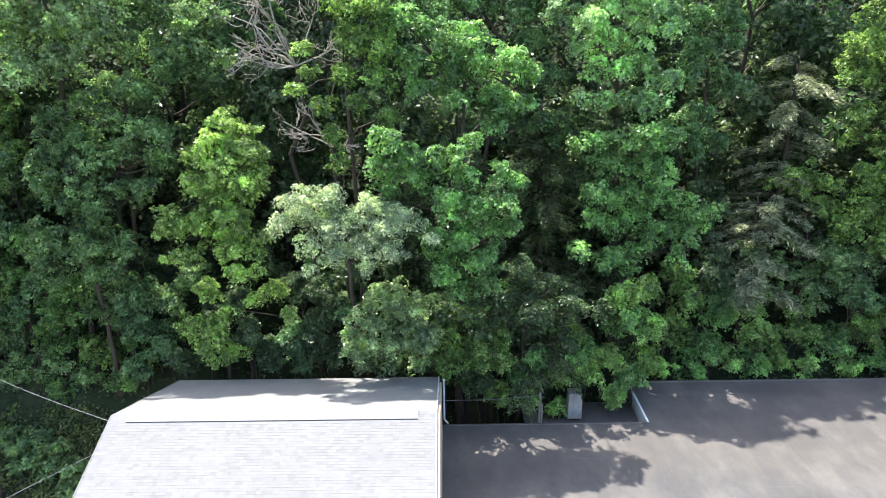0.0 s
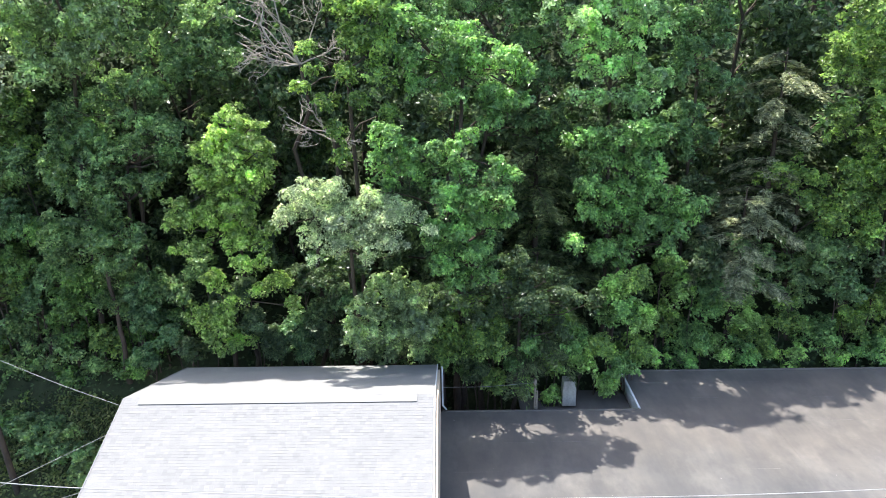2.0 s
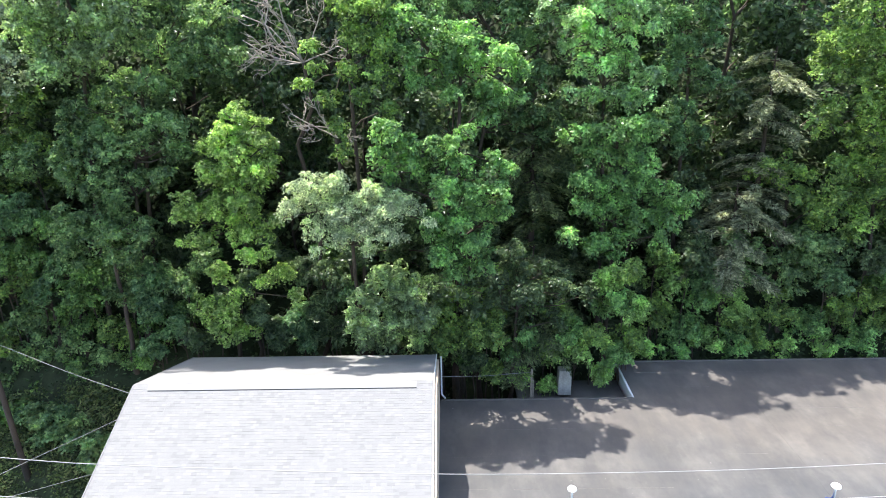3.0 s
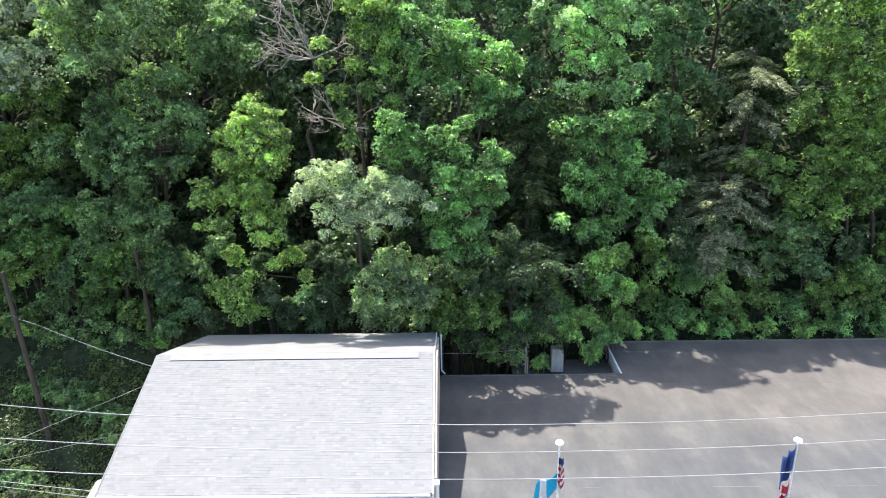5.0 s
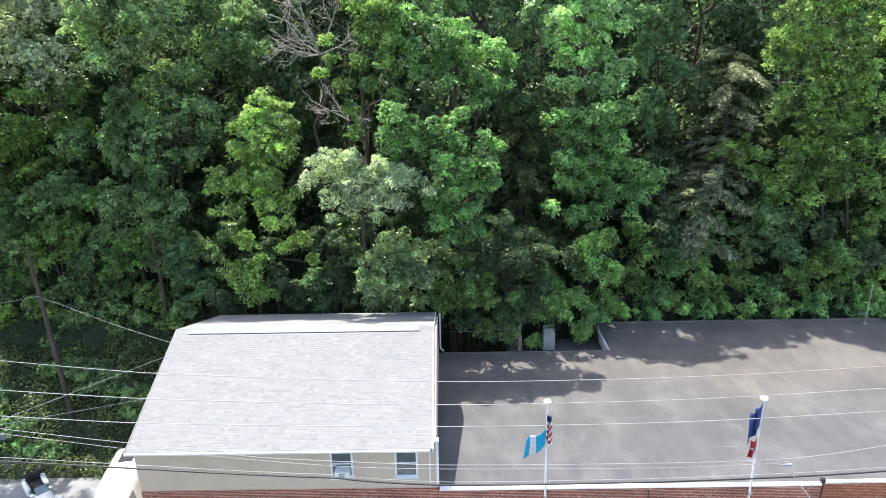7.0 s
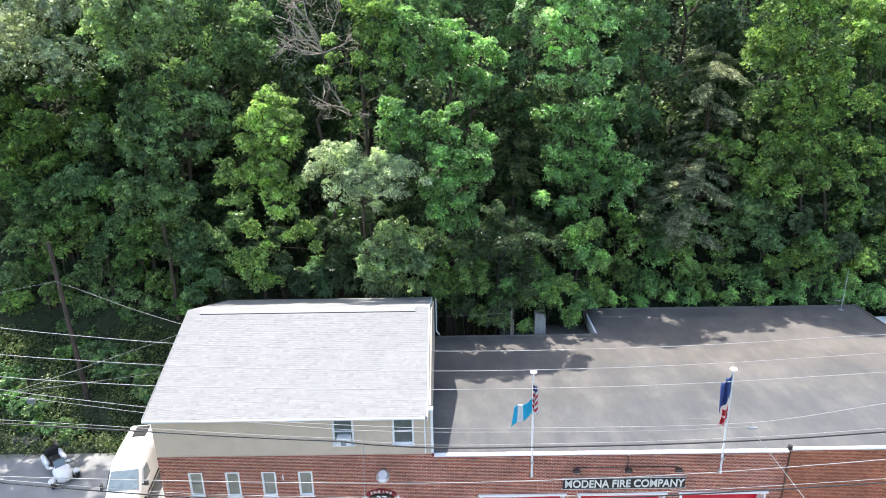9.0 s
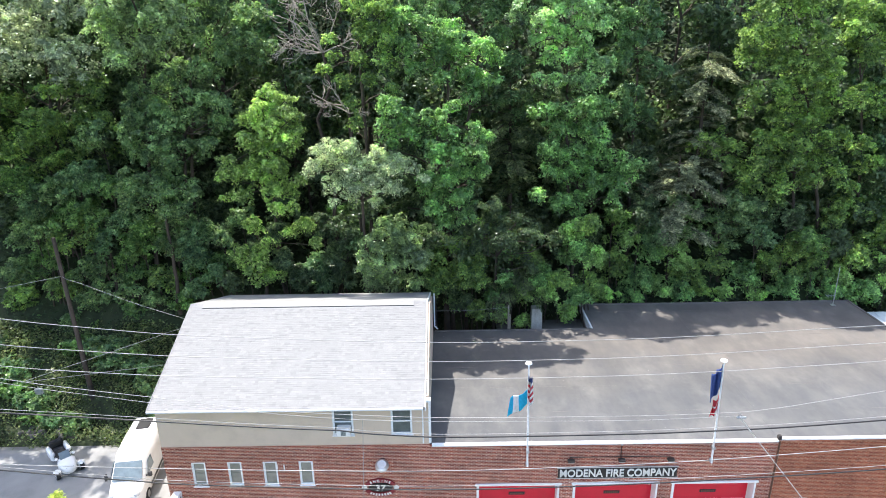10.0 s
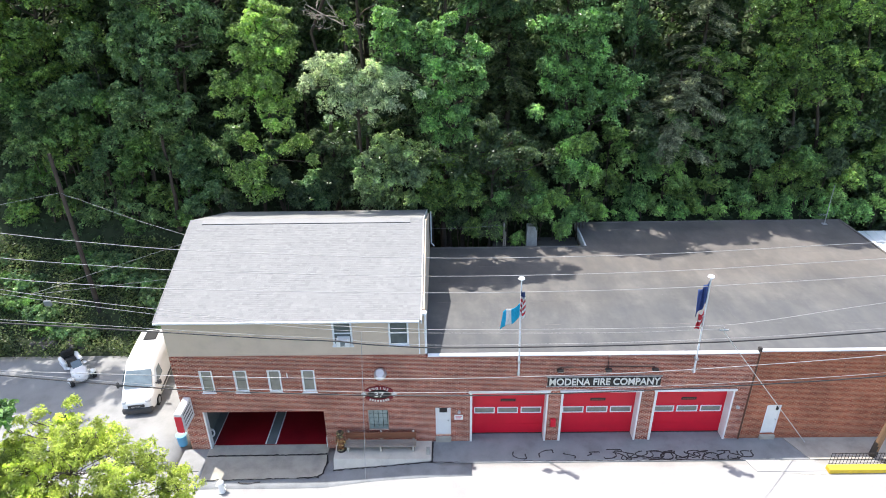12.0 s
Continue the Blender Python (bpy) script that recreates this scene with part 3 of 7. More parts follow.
def plan_slab(points, z0, z1):
    bm = bmesh.new()
    f = bm.faces.new([bm.verts.new((x, y, z1)) for x, y in points])
    r = bmesh.ops.extrude_face_region(bm, geom=[f])
    bmesh.ops.translate(bm, verts=[e for e in r["geom"] if isinstance(e, bmesh.types.BMVert)], vec=(0, 0, z0 - z1))
    bmesh.ops.recalc_face_normals(bm, faces=bm.faces)
    return bm


part("flat_roof", plan_slab([(EX0 + 0.01, 0.122), (EX1, 0.122), (EX1, 16.35), (8.55, 16.35), (8.55, 12.35), (EX0 + 0.01, 12.35)], 5.8, 6.0), FELT, engine, "grey felt flat roof with pale seams and stains")
part("coping", box(EX0 + 0.12, EX1 - 0.05, -0.12, 0.12, 5.915, 6.0, 0.01), ALU, engine, "white metal coping along the front")
part("roof_edge", box(EX0 + 0.1, 8.6, 12.28, 12.4, 5.85, 6.05, 0.02), FELT, engine)
part("roof_edge", box(8.5, EX1 + 0.0, 16.28, 16.4, 5.85, 6.05, 0.02), FELT, engine)
part("roof_edge", box(8.48, 8.6, 12.3, 16.28, 5.5, 6.05, 0.02), ALU, engine, "white painted edge board")
part("bay_rear", box(EX0, EX1, 1.2, 1.3, -0.3, 5.7), INSIDE, engine)


def overhead_door(a, b):
    """A sectional red door set back in its opening, with jambs, header and a row of three windows."""
    y = 0.56
    d = part("red_door", box(a + 0.03, b - 0.03, y - 0.02, y + 0.08, 0.012, 0.07), IRON, engine, "red sectional overhead door with three windows")
    zs = [0.07, 0.72, 1.4, 2.08, 2.78, DOOR_TOP]
    w = (b - a - 0.16) / 3
    holes = [(a + 0.08 + k * w + 0.13, a + 0.08 + (k + 1) * w - 0.13, 1.58, 1.9) for k in range(3)]
    for k in range(5):
        part("door_section", pierced(a + 0.02, b - 0.02, zs[k] + 0.004, zs[k + 1] - 0.004, y, y + 0.06, holes if k == 2 else []), RED, d)
    for x0, x1, z0, z1 in holes:
        wf = part("door_window", pierced(x0 - 0.055, x1 + 0.055, z0 - 0.055, z1 + 0.055, y - 0.03, y + 0.03, [(x0, x1, z0, z1)]), ALU, d, "white framed door window")
        part("pane", box(x0, x1, y + 0.01, y + 0.02, z0, z1), GLASS_PALE, wf)
    m = (a + b) / 2
    part("name_plate", box(m - 0.42, m + 0.42, y - 0.02, y - 0.002, 2.36, 2.54), IRON, d, "small dark plate with worn lettering")
    for k in range(7):
        part("letter_bar", box(m - 0.34 + 0.1 * k, m - 0.28 + 0.1 * k, y - 0.026, y - 0.021, 2.42, 2.48), BENCHWOOD, d)
    part("jamb", box(a - 0.1, a + 0.02, -0.05, y, -0.02, DOOR_TOP), WHITE, d, "white painted door jamb")
    part("jamb", box(b - 0.02, b + 0.07, -0.05, y, -0.02, DOOR_TOP), WHITE, d, "white painted door jamb")
    part("header", box(a - 0.17, b + 0.17, -0.09, 0.02, DOOR_TOP - 0.01, DOOR_TOP + 0.1, 0.015), WHITE, d, "white header board")
    part("soffit", box(a + 0.02, b - 0.02, 0.341, y + 0.1, DOOR_TOP, DOOR_TOP + 0.1), WHITE, d)


for a, b in DOORS:
    overhead_door(a, b)


def flush_door(parent, x0, x1, z0, z1, y, label, window=None):
    d = part("door", box(x0 + 0.05, x1 - 0.05, y + 0.02, y + 0.07, z0, z1 - 0.05), WHITE, parent, label)
    part("door_frame", pierced(x0, x1, z0 - 0.02, z1, y - 0.03, y + 0.1, [(x0 + 0.05, x1 - 0.05, z0 - 0.02, z1 - 0.05)]), ALU, d)
    part("door_handle", rod((x1 - 0.14, y - 0.05, z0 + 1.0), (x1 - 0.14, y + 0.03, z0 + 1.0), 0.035), GALV, d)
    if window:
        part("door_window", box(*window, y, y + 0.019, z1 - 0.42, z1 - 0.12), BLACK, d, "small dark door window")
    part("door_step", box(x0 - 0.02, x1 + 0.02, -0.1, 0.28, -0.2, z0 - 0.04, 0.02), CONCRETE, parent, "concrete door step")
    return d


flush_door(engine, -1.9, -1.06, 0.42, 2.42, 0.1, "pale grey steel door with a small window", (-1.68, -1.25))

# ---- the annex of lighter brick ----
AX1 = 28.4
BROWN = surface("brown painted metal", (0.13, 0.06, 0.04), 0.2, 2, 20, 0.6, 0.1)
annex = thing("brick_annex", (0, 0, 0), "orange brick annex with a flat felt roof", "building")
part("brick_wall", pierced(EX1 + 0.01, AX1, -0.3, 5.95, 0.04, 0.36, [(16.3, 17.1, 0.3, 2.36)]), BRICK_NEW, annex, "orange-red brick front wall")
part("side_wall", box(AX1 - 0.3, AX1, 0.36, 16.1, -0.3, 5.8), BRICK_NEW, annex)
part("back_wall", box(EX1 + 0.01, AX1, 16.1, 16.3, -0.3, 5.8), BRICK_NEW, annex)
part("flat_roof", box(EX1 + 0.004, AX1, 0.17, 16.35, 5.8, 6.0), FELT, annex, "grey felt flat roof")
part("coping", box(EX1 - 0.02, AX1 + 0.1, -0.02, 0.168, 5.952, 6.05, 0.01), ALU, annex, "white metal coping along the front")
part("roof_edge", box(EX1 + 0.01, AX1, 16.28, 16.4, 5.85, 6.05, 0.02), FELT, annex)
part("roof_edge", box(AX1 - 0.05, AX1 + 0.1, 0.38, 16.4, 5.8, 6.06, 0.02), FELT, annex)
flush_door(annex, 16.3, 17.1, 0.3, 2.36, 0.1, "pale grey steel door in the brick annex", (16.86, 17.0))
part("downspout", rod((EX1 + 0.05, -0.03, -0.05), (EX1 + 0.05, -0.03, 5.9), 0.045), BROWN, annex, "dark brown downspout at the joint of the walls")
part("conduit_head", box(EX1 - 0.12, EX1 + 0.06, -0.15, 0.05, 6.05, 6.3, 0.03), IRON, annex)

# pale seams on the felt
rng = np.random.default_rng(5)
seams = []
for y in (2.6, 5.1, 7.4, 9.6, 11.2, 13.4, 15.0):
    x = EX0 + 0.6 if y < 12 else 9.0
    while x < AX1 - 1:
        L = rng.uniform(0.4, 2.6)
        if rng.random() < 0.45 and not (EX1 - 0.3 - L < x < EX1 + 0.3):
            seams.append((x, y + rng.uniform(-0.05, 0.05), L, rng.uniform(0.01, 0.028)))
        x += L + rng.uniform(0.2, 1.6)
SEAM = surface("chalky seam", (0.19, 0.18, 0.172), 0.3, 3, 20, 0.9, 0.2)
for x, y, L, w in seams:
    part("seam", box(x, x + L, y, y + w, 6.0015, 6.005), SEAM, engine if x < EX1 else annex)

# ---- trees and bushes ----
def unit(v):
    return v / (np.linalg.norm(v, axis=-1, keepdims=True) + 1e-9)


def leaf_quads(at, normal, way, length, width):
    """Kite-shaped leaves, each slightly folded along its midrib."""
    side = unit(np.cross(normal, way))
    way = unit(np.cross(side, normal))
    L, W = length[:, None], width[:, None]
    v = np.stack([at - way * L * 0.5, at + side * W * 0.5 + normal * W * 0.12, at + way * L * 0.5 - normal * L * 0.1, at - side * W * 0.5 + normal * W * 0.12], 1)
    return v.reshape(-1, 3), np.arange(4 * len(at)).reshape(-1, 4)


def foliage(boughs, rng, size=0.15, cover=1.0, narrow=0.72, clump=0.42):
    """Leaves on the sprays of rounded clumps that stand out from a crown's boughs (x, y, z, r), and loose leaves inside."""
    up, front = np.array([0, 0, 1.0]), np.array([0, -1.0, 0])
    P, N, D, S = [], [], [], []
    for x, y, z, r in boughs:
        n = max(5, int(9.5 * cover * r * r * (0.42 / clump) ** 2))
        y += rng.uniform(-0.2, 0.7)
        d = unit(rng.normal(size=(n, 3)) + 0.5 * front + 0.45 * up)
        d = d[(d[:, 2] > -0.35) | (rng.random(n) < 0.3)]
        n = len(d)
        rc = clump * rng.uniform(0.55, 1.4, n) * min(1.0, 0.55 + 0.5 * r)
        c = np.array([x, y, z]) + d * (r * rng.uniform(0.7, 1.15, n) - 0.3 * rc)[:, None] * np.array([1.0, 1.0, 0.82])
        ns = np.maximum(5, 12 * (rc / clump) ** 2).astype(int)
        k = np.repeat(np.arange(n), ns)
        e = unit(rng.normal(size=(len(k), 3)) + 0.45 * d[k] + 0.55 * up + 0.15 * front)
        hub = c[k] + e * (rc[k] * rng.uniform(0.7, 1.12, len(k)))[:, None] * np.array([1.0, 1.0, 0.8])
        axis = unit(0.55 * e + 0.5 * up + 0.4 * rng.normal(size=(len(k), 3)))
        wide = 0.46 * clump * rng.uniform(0.6, 1.3, len(k))
        k = np.repeat(np.arange(len(k)), 12)
        m = len(k)
        a, w, q = axis[k], wide[k][:, None], rng.uniform(0, 1, (m, 1)) ** 0.6
        out = rng.normal(size=(m, 3))
        out = unit(out - a * (out * a).sum(1, keepdims=True))
        P.append(hub[k] + out * w * q + a * rng.normal(size=(m, 1)) * 0.03 - up * 0.4 * w * q * q)
        N.append(unit(a + 0.3 * out * q + 0.36 * rng.normal(size=(m, 3))))
        D.append(unit(out + np.array([0, 0, -0.3]) + 0.4 * rng.normal(size=(m, 3))))
        S.append(rng.uniform(0.6, 1.35, m))
        m = int(120 * cover * r * r * (0.15 / size))
        P.append(np.array([x, y, z]) + unit(rng.normal(size=(m, 3))) * r * rng.uniform(0.2, 0.8, (m, 1)))
        N.append(unit(rng.normal(size=(m, 3)) + 0.6 * up)), D.append(unit(rng.normal(size=(m, 3)))), S.append(rng.uniform(0.9, 1.5, m))
    P, N, D, S = np.concatenate(P), np.concatenate(N), np.concatenate(D), np.concatenate(S) * size
    return leaf_quads(P, N, D, S, S * narrow)


def limb(a, b, r0, r1, rng, bend=0.1, n=7):
    a, b = np.array(a, float), np.array(b, float)
    t = np.linspace(0, 1, n)[:, None]
    L = np.linalg.norm(b - a)
    pts = a + (b - a) * t + np.sin(t * math.pi) * rng.normal(size=3) * bend * L * 0.5 + rng.normal(size=(n, 3)) * 0.015 * L * (t > 0) * (t < 1)
    pts[:, 2] += np.sin(t[:, 0] * math.pi) * 0.05 * L
    return tube(pts, np.linspace(r0, r1, n), 5)


def tree(name, foot, boughs, leaf, label, seed, size=0.15, radius=0.15, group="trees at the wood's edge", cover=1.0, narrow=0.72, clump=0.42, bark=None, category="tree"):
    """A tree: a tapering trunk with limbs that reach its boughs, and a crown of leafy sprays."""
    rng = np.random.default_rng(seed)
    fx, fy = foot
    fz = float(terrain(fx, fy)) - 0.15
    ob = thing(name, (fx, fy, fz), label, category, group)
    local = [(x - fx, y - fy, z - fz, r) for x, y, z, r in boughs]
    B = np.array(local)
    top = B[np.argmax(B[:, 2]), :3]
    mid = np.array([B[:, 0].mean(), B[:, 1].mean() + 0.8, B[:, 2].mean()])
    knots = np.array([[0, 0, 0], mid * [0.25, 0.3, 0.4], mid * [0.8, 0.8, 1.0], top * 0.98 + [0, 0.6, 0]])
    t = np.linspace(0, 3, 13)
    spine = np.stack([np.interp(t, range(4), knots[:, k]) for k in range(3)], 1) + rng.normal(size=(13, 3)) * 0.06
    spine[0] = 0
    pieces = [tube(spine, np.interp(t, [0, 0.3, 3], [radius * 1.5, radius, radius * 0.25]), 8)]
    for x, y, z, r in local:
        k = int(np.clip(np.searchsorted(spine[:, 2], z - 1.2 - 0.6 * r), 1, 11))
        pieces.append(limb(spine[k], (x, y + 0.3 * r, z), radius * 0.35, 0.02, rng, n=5))
        for _ in range(2):
            e = np.array([x, y, z]) + unit(rng.normal(size=3) + [0, 0, 0.4]) * r * 0.85
            pieces.append(limb((x, y, z - 0.2 * r), e, 0.022, 0.01, rng, n=4))
    v, f = joined(pieces)
    finish("trunk", quads("trunk", v, f, True), bark or BARK, ob)
    v, f = foliage(local, rng, size, cover, narrow, clump)
    crown = finish("crown", quads("crown", v, f), leaf, ob)
    tagged(crown, kind="stuff")
    return ob


def conifer(name, foot, z0, z1, reach, leaf, label, seed, tiers=11, each=6):
    """A hemlock: tiers of drooping boughs that carry flat sprays of narrow needle twigs."""
    rng = np.random.default_rng(seed)
    fx, fy = foot
    fz = float(terrain(fx, fy)) - 0.15
    ob = thing(name, (fx, fy, fz), label, "tree", "trees at the wood's edge")
    pieces = [tube([(0, 0, 0), (0.1, 0, (z1 - fz) * 0.5), (0, 0.1, z1 - fz)], [0.26, 0.18, 0.03], 8)]
    P, N, D, S = [], [], [], []
    for i in range(tiers):
        z = z0 + (z1 - z0) * (i + rng.uniform(-0.3, 0.3)) / tiers - fz
        R = reach * (1 - 0.35 * i / tiers) * rng.uniform(0.55, 1.15)
        a0 = rng.uniform(0, 6.28)
        for k in range(each):
            a = a0 + k * 6.283 / each + rng.uniform(-0.3, 0.3)
            h = np.array([math.cos(a), math.sin(a), 0])
            L = R * rng.uniform(0.6, 1.25)
            t = np.linspace(0, 1, 9)[:, None]
            line = np.array([0, 0, z + rng.uniform(-0.7, 0.7)]) + h * L * t + np.array([0, 0, 1]) * (0.12 * L * t - 0.42 * L * t * t)
            pieces.append(tube(line, np.linspace(0.05, 0.008, 9), 5))
            side = np.cross(h, [0, 0, 1.0])
            m = int(170 * L / 3)
            u = rng.uniform(0.12, 1.0, m)
            q = np.stack([np.interp(u, t[:, 0], line[:, c]) for c in range(3)], 1)
            s = rng.choice([-1, 1], m)[:, None]
            spread = 0.3 * L * (0.35 + 0.65 * np.sin(u * 2.6))[:, None]
            w = rng.uniform(0, 1, (m, 1))
            way = unit(h * 0.75 + side * s * 0.8 + np.array([0, 0, -0.35]))
            p = q + way * spread * w + np.array([0, 0, -0.1]) * w * w * spread
            for _ in range(3):
                P.append(p + rng.normal(size=(m, 3)) * 0.07)
                D.append(unit(way + rng.normal(size=(m, 3)) * 0.35))
                N.append(unit(np.array([0, 0, 1.0]) + rng.normal(size=(m, 3)) * 0.3))
                S.append(rng.uniform(0.7, 1.3, m))
    v, f = joined(pieces)
    finish("trunk", quads("trunk", v, f, True), BARK, ob)
    P, N, D, S = np.concatenate(P), np.concatenate(N), np.concatenate(D), np.concatenate(S)
    v, f = leaf_quads(P, N, D, S * 0.34, S * 0.075)
    tagged(finish("crown", quads("crown", v, f), leaf, ob), kind="stuff")
    return ob


def bare_tree(name, foot, start, tips, label, seed, mat):
    """A dead tree: limbs that fork again and again into bare twigs."""
    rng = np.random.default_rng(seed)
    fx, fy = foot
    fz = float(terrain(fx, fy)) - 0.15
    base = np.array([fx, fy, fz])
    ob = thing(name, tuple(base), label, "tree", "trees at the wood's edge")
    s = np.array(start) - base
    v, f = limb((0, 0, 0), s, 0.16, 0.09, rng, 0.02, 9)
    finish("trunk", quads("trunk", v, f, True), BARK, ob)
    pieces = []

    def fork(a, b, r, depth):
        pieces.append(limb(a, b, r, r * 0.6, rng, 0.3, 7))
        if depth == 0:
            return
        L = np.linalg.norm(b - a)
        for _ in range(5):
            k = rng.uniform(0.3, 0.95)
            p = a + (b - a) * k
            w = unit(unit(b - a) * 0.8 + rng.normal(size=3) * 0.5 + np.array([-0.1, 0, 0.05]))
            fork(p, p + w * L * rng.uniform(0.3, 0.55), max(0.014, r * 0.6), depth - 1)

    for tip in tips:
        fork(s, np.array(tip) - base, 0.04, 2)
    v, f = joined(pieces)
    tagged(finish("branchwork", quads("branchwork", v, f, True), mat, ob, "bare pale limbs and twigs"), kind="stuff")
    return ob


def bush_row(masses, leaves, labels, seed, size, group):
    """One bush of six lobes at each place (x, y, z, r)."""
    for i, (x, y, z, r) in enumerate(masses):
        rng = np.random.default_rng(seed + i)
        lobes = [(x, y, z, r * 0.8)] + [(x + dx * r * 0.7, y + rng.uniform(-0.3, 0.5), z + dz * r * 0.6, r * 0.55) for dx, dz in ((-0.8, -0.5), (0.8, -0.3), (0.1, -1.0), (0.3, 0.8), (-0.5, 0.7))]
        tree("bush", (x, y + 0.8), lobes, leaves[i % 3], labels[i % 3], seed + 100 + i, size, 0.05, group, cover=0.43, category="bush")


# pale leaf colour stands for sun on the upper boughs
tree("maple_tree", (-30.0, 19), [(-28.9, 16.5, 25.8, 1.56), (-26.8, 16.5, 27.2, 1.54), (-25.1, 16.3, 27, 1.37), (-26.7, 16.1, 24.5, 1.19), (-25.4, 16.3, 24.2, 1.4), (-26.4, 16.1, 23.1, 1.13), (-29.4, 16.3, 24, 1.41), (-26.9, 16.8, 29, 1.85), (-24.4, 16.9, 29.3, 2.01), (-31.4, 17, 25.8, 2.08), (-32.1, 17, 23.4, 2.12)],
     LEAF_SUNPALED, "tall maple with sunlight put into its pale leaf colour", 2, 0.17)
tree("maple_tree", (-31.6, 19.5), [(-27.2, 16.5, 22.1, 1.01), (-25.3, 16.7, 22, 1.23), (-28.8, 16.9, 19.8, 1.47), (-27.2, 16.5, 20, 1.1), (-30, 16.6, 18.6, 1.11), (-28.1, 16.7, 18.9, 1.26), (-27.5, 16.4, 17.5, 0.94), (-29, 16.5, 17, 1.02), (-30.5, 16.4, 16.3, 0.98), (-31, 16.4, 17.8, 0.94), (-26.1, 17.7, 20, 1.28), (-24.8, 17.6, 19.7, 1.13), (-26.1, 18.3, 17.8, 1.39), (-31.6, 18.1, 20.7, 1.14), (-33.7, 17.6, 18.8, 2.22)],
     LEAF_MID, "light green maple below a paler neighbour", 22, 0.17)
# white-lit crown top, given by the pale leaf colour
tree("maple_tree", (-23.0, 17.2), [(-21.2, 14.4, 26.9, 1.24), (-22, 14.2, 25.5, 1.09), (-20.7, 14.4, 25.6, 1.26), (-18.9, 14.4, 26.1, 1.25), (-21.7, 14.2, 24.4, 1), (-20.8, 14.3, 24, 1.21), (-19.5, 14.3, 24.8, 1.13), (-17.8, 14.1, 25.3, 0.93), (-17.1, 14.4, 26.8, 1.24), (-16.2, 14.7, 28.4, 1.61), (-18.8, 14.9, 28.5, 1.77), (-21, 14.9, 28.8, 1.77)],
     LEAF_PALE, "tall maple with highlights put into its pale leaf colour", 1, 0.16)
tree("maple_tree", (-20.5, 18.8), [(-15, 15.3, 26.8, 1.53), (-13.4, 14.9, 26.3, 1.13), (-16.2, 15, 25.1, 1.21), (-13.3, 15, 24.8, 1.22), (-14.8, 14.9, 24.2, 1.16), (-12.9, 14.5, 24.2, 0.75), (-16.8, 14.9, 23.4, 1.16), (-16, 14.6, 23.1, 0.82), (-19, 14.9, 22.9, 1.17), (-19.7, 14.7, 22.1, 0.9), (-17.9, 14.5, 22.1, 0.76), (-21, 14.7, 22.1, 0.97), (-21, 15.1, 20.7, 1.33), (-21.5, 14.7, 20, 0.92), (-19.5, 14.9, 20.7, 1.12), (-18.3, 14.7, 20.3, 0.91)],
     LEAF_MAPLE, "tall dark green maple with layered leafy boughs", 23, 0.16)
tree("maple_tree", (-20.1, 16.0), [(-16.4, 13.9, 21.3, 0.96), (-15.3, 13.8, 21.2, 0.89), (-17.2, 13.8, 20.5, 0.83), (-16, 13.9, 19.9, 0.9), (-15.2, 13.6, 20.1, 0.62), (-19.8, 14.2, 19.4, 1.25), (-21.3, 13.9, 18.6, 0.98), (-19, 14.1, 18.6, 1.19), (-20.3, 13.9, 17.8, 0.99), (-17.4, 13.9, 18.3, 0.91), (-16.5, 13.7, 18.8, 0.7), (-18.7, 13.7, 17.6, 0.78), (-21.4, 13.7, 19.3, 0.77)],
     LEAF_MAPLE, "dark green maple with overlapping rounded boughs", 24, 0.16)
tree("maple_tree", (-21.0, 15.6), [(-20.6, 13.7, 16.4, 1.2), (-21.8, 13.7, 15.8, 1.13), (-19.6, 13.7, 15.8, 1.21), (-21.3, 13.8, 14.8, 1.22), (-19.9, 13.8, 14.5, 1.22), (-18.2, 13.3, 15.9, 0.78), (-21.8, 13.3, 16.8, 0.77), (-17.6, 13.1, 15.7, 0.5), (-22.4, 13.2, 14.8, 0.64), (-18.6, 13.3, 14.8, 0.72)],
     LEAF_MAPLE, "spreading green maple over the bank", 25, 0.16)
# filler trees, added to darken gaps and close holes in the roof's shadow
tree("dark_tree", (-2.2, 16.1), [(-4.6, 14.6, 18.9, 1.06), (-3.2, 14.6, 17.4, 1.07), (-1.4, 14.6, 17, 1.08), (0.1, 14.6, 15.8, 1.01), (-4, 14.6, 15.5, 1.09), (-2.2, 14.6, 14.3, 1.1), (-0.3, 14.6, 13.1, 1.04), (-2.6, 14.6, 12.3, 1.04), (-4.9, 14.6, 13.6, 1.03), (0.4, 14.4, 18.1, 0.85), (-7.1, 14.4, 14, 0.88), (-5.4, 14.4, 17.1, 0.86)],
     LEAF_WOODSHADE, "added tree filling the wood behind the bright crowns, leaves darkened for shade", 36, 0.19, cover=0.9)
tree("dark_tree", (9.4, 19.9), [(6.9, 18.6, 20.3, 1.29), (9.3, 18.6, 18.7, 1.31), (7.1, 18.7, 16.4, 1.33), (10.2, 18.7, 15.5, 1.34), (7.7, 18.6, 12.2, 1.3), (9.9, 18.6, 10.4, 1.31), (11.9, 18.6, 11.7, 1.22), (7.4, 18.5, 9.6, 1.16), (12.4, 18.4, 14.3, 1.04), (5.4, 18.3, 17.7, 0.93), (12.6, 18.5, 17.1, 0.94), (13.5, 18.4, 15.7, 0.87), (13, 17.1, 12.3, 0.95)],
     LEAF_WOODSHADE, "added tree behind the vine-covered crown, leaves darkened for shade", 37, 0.19, cover=0.9)
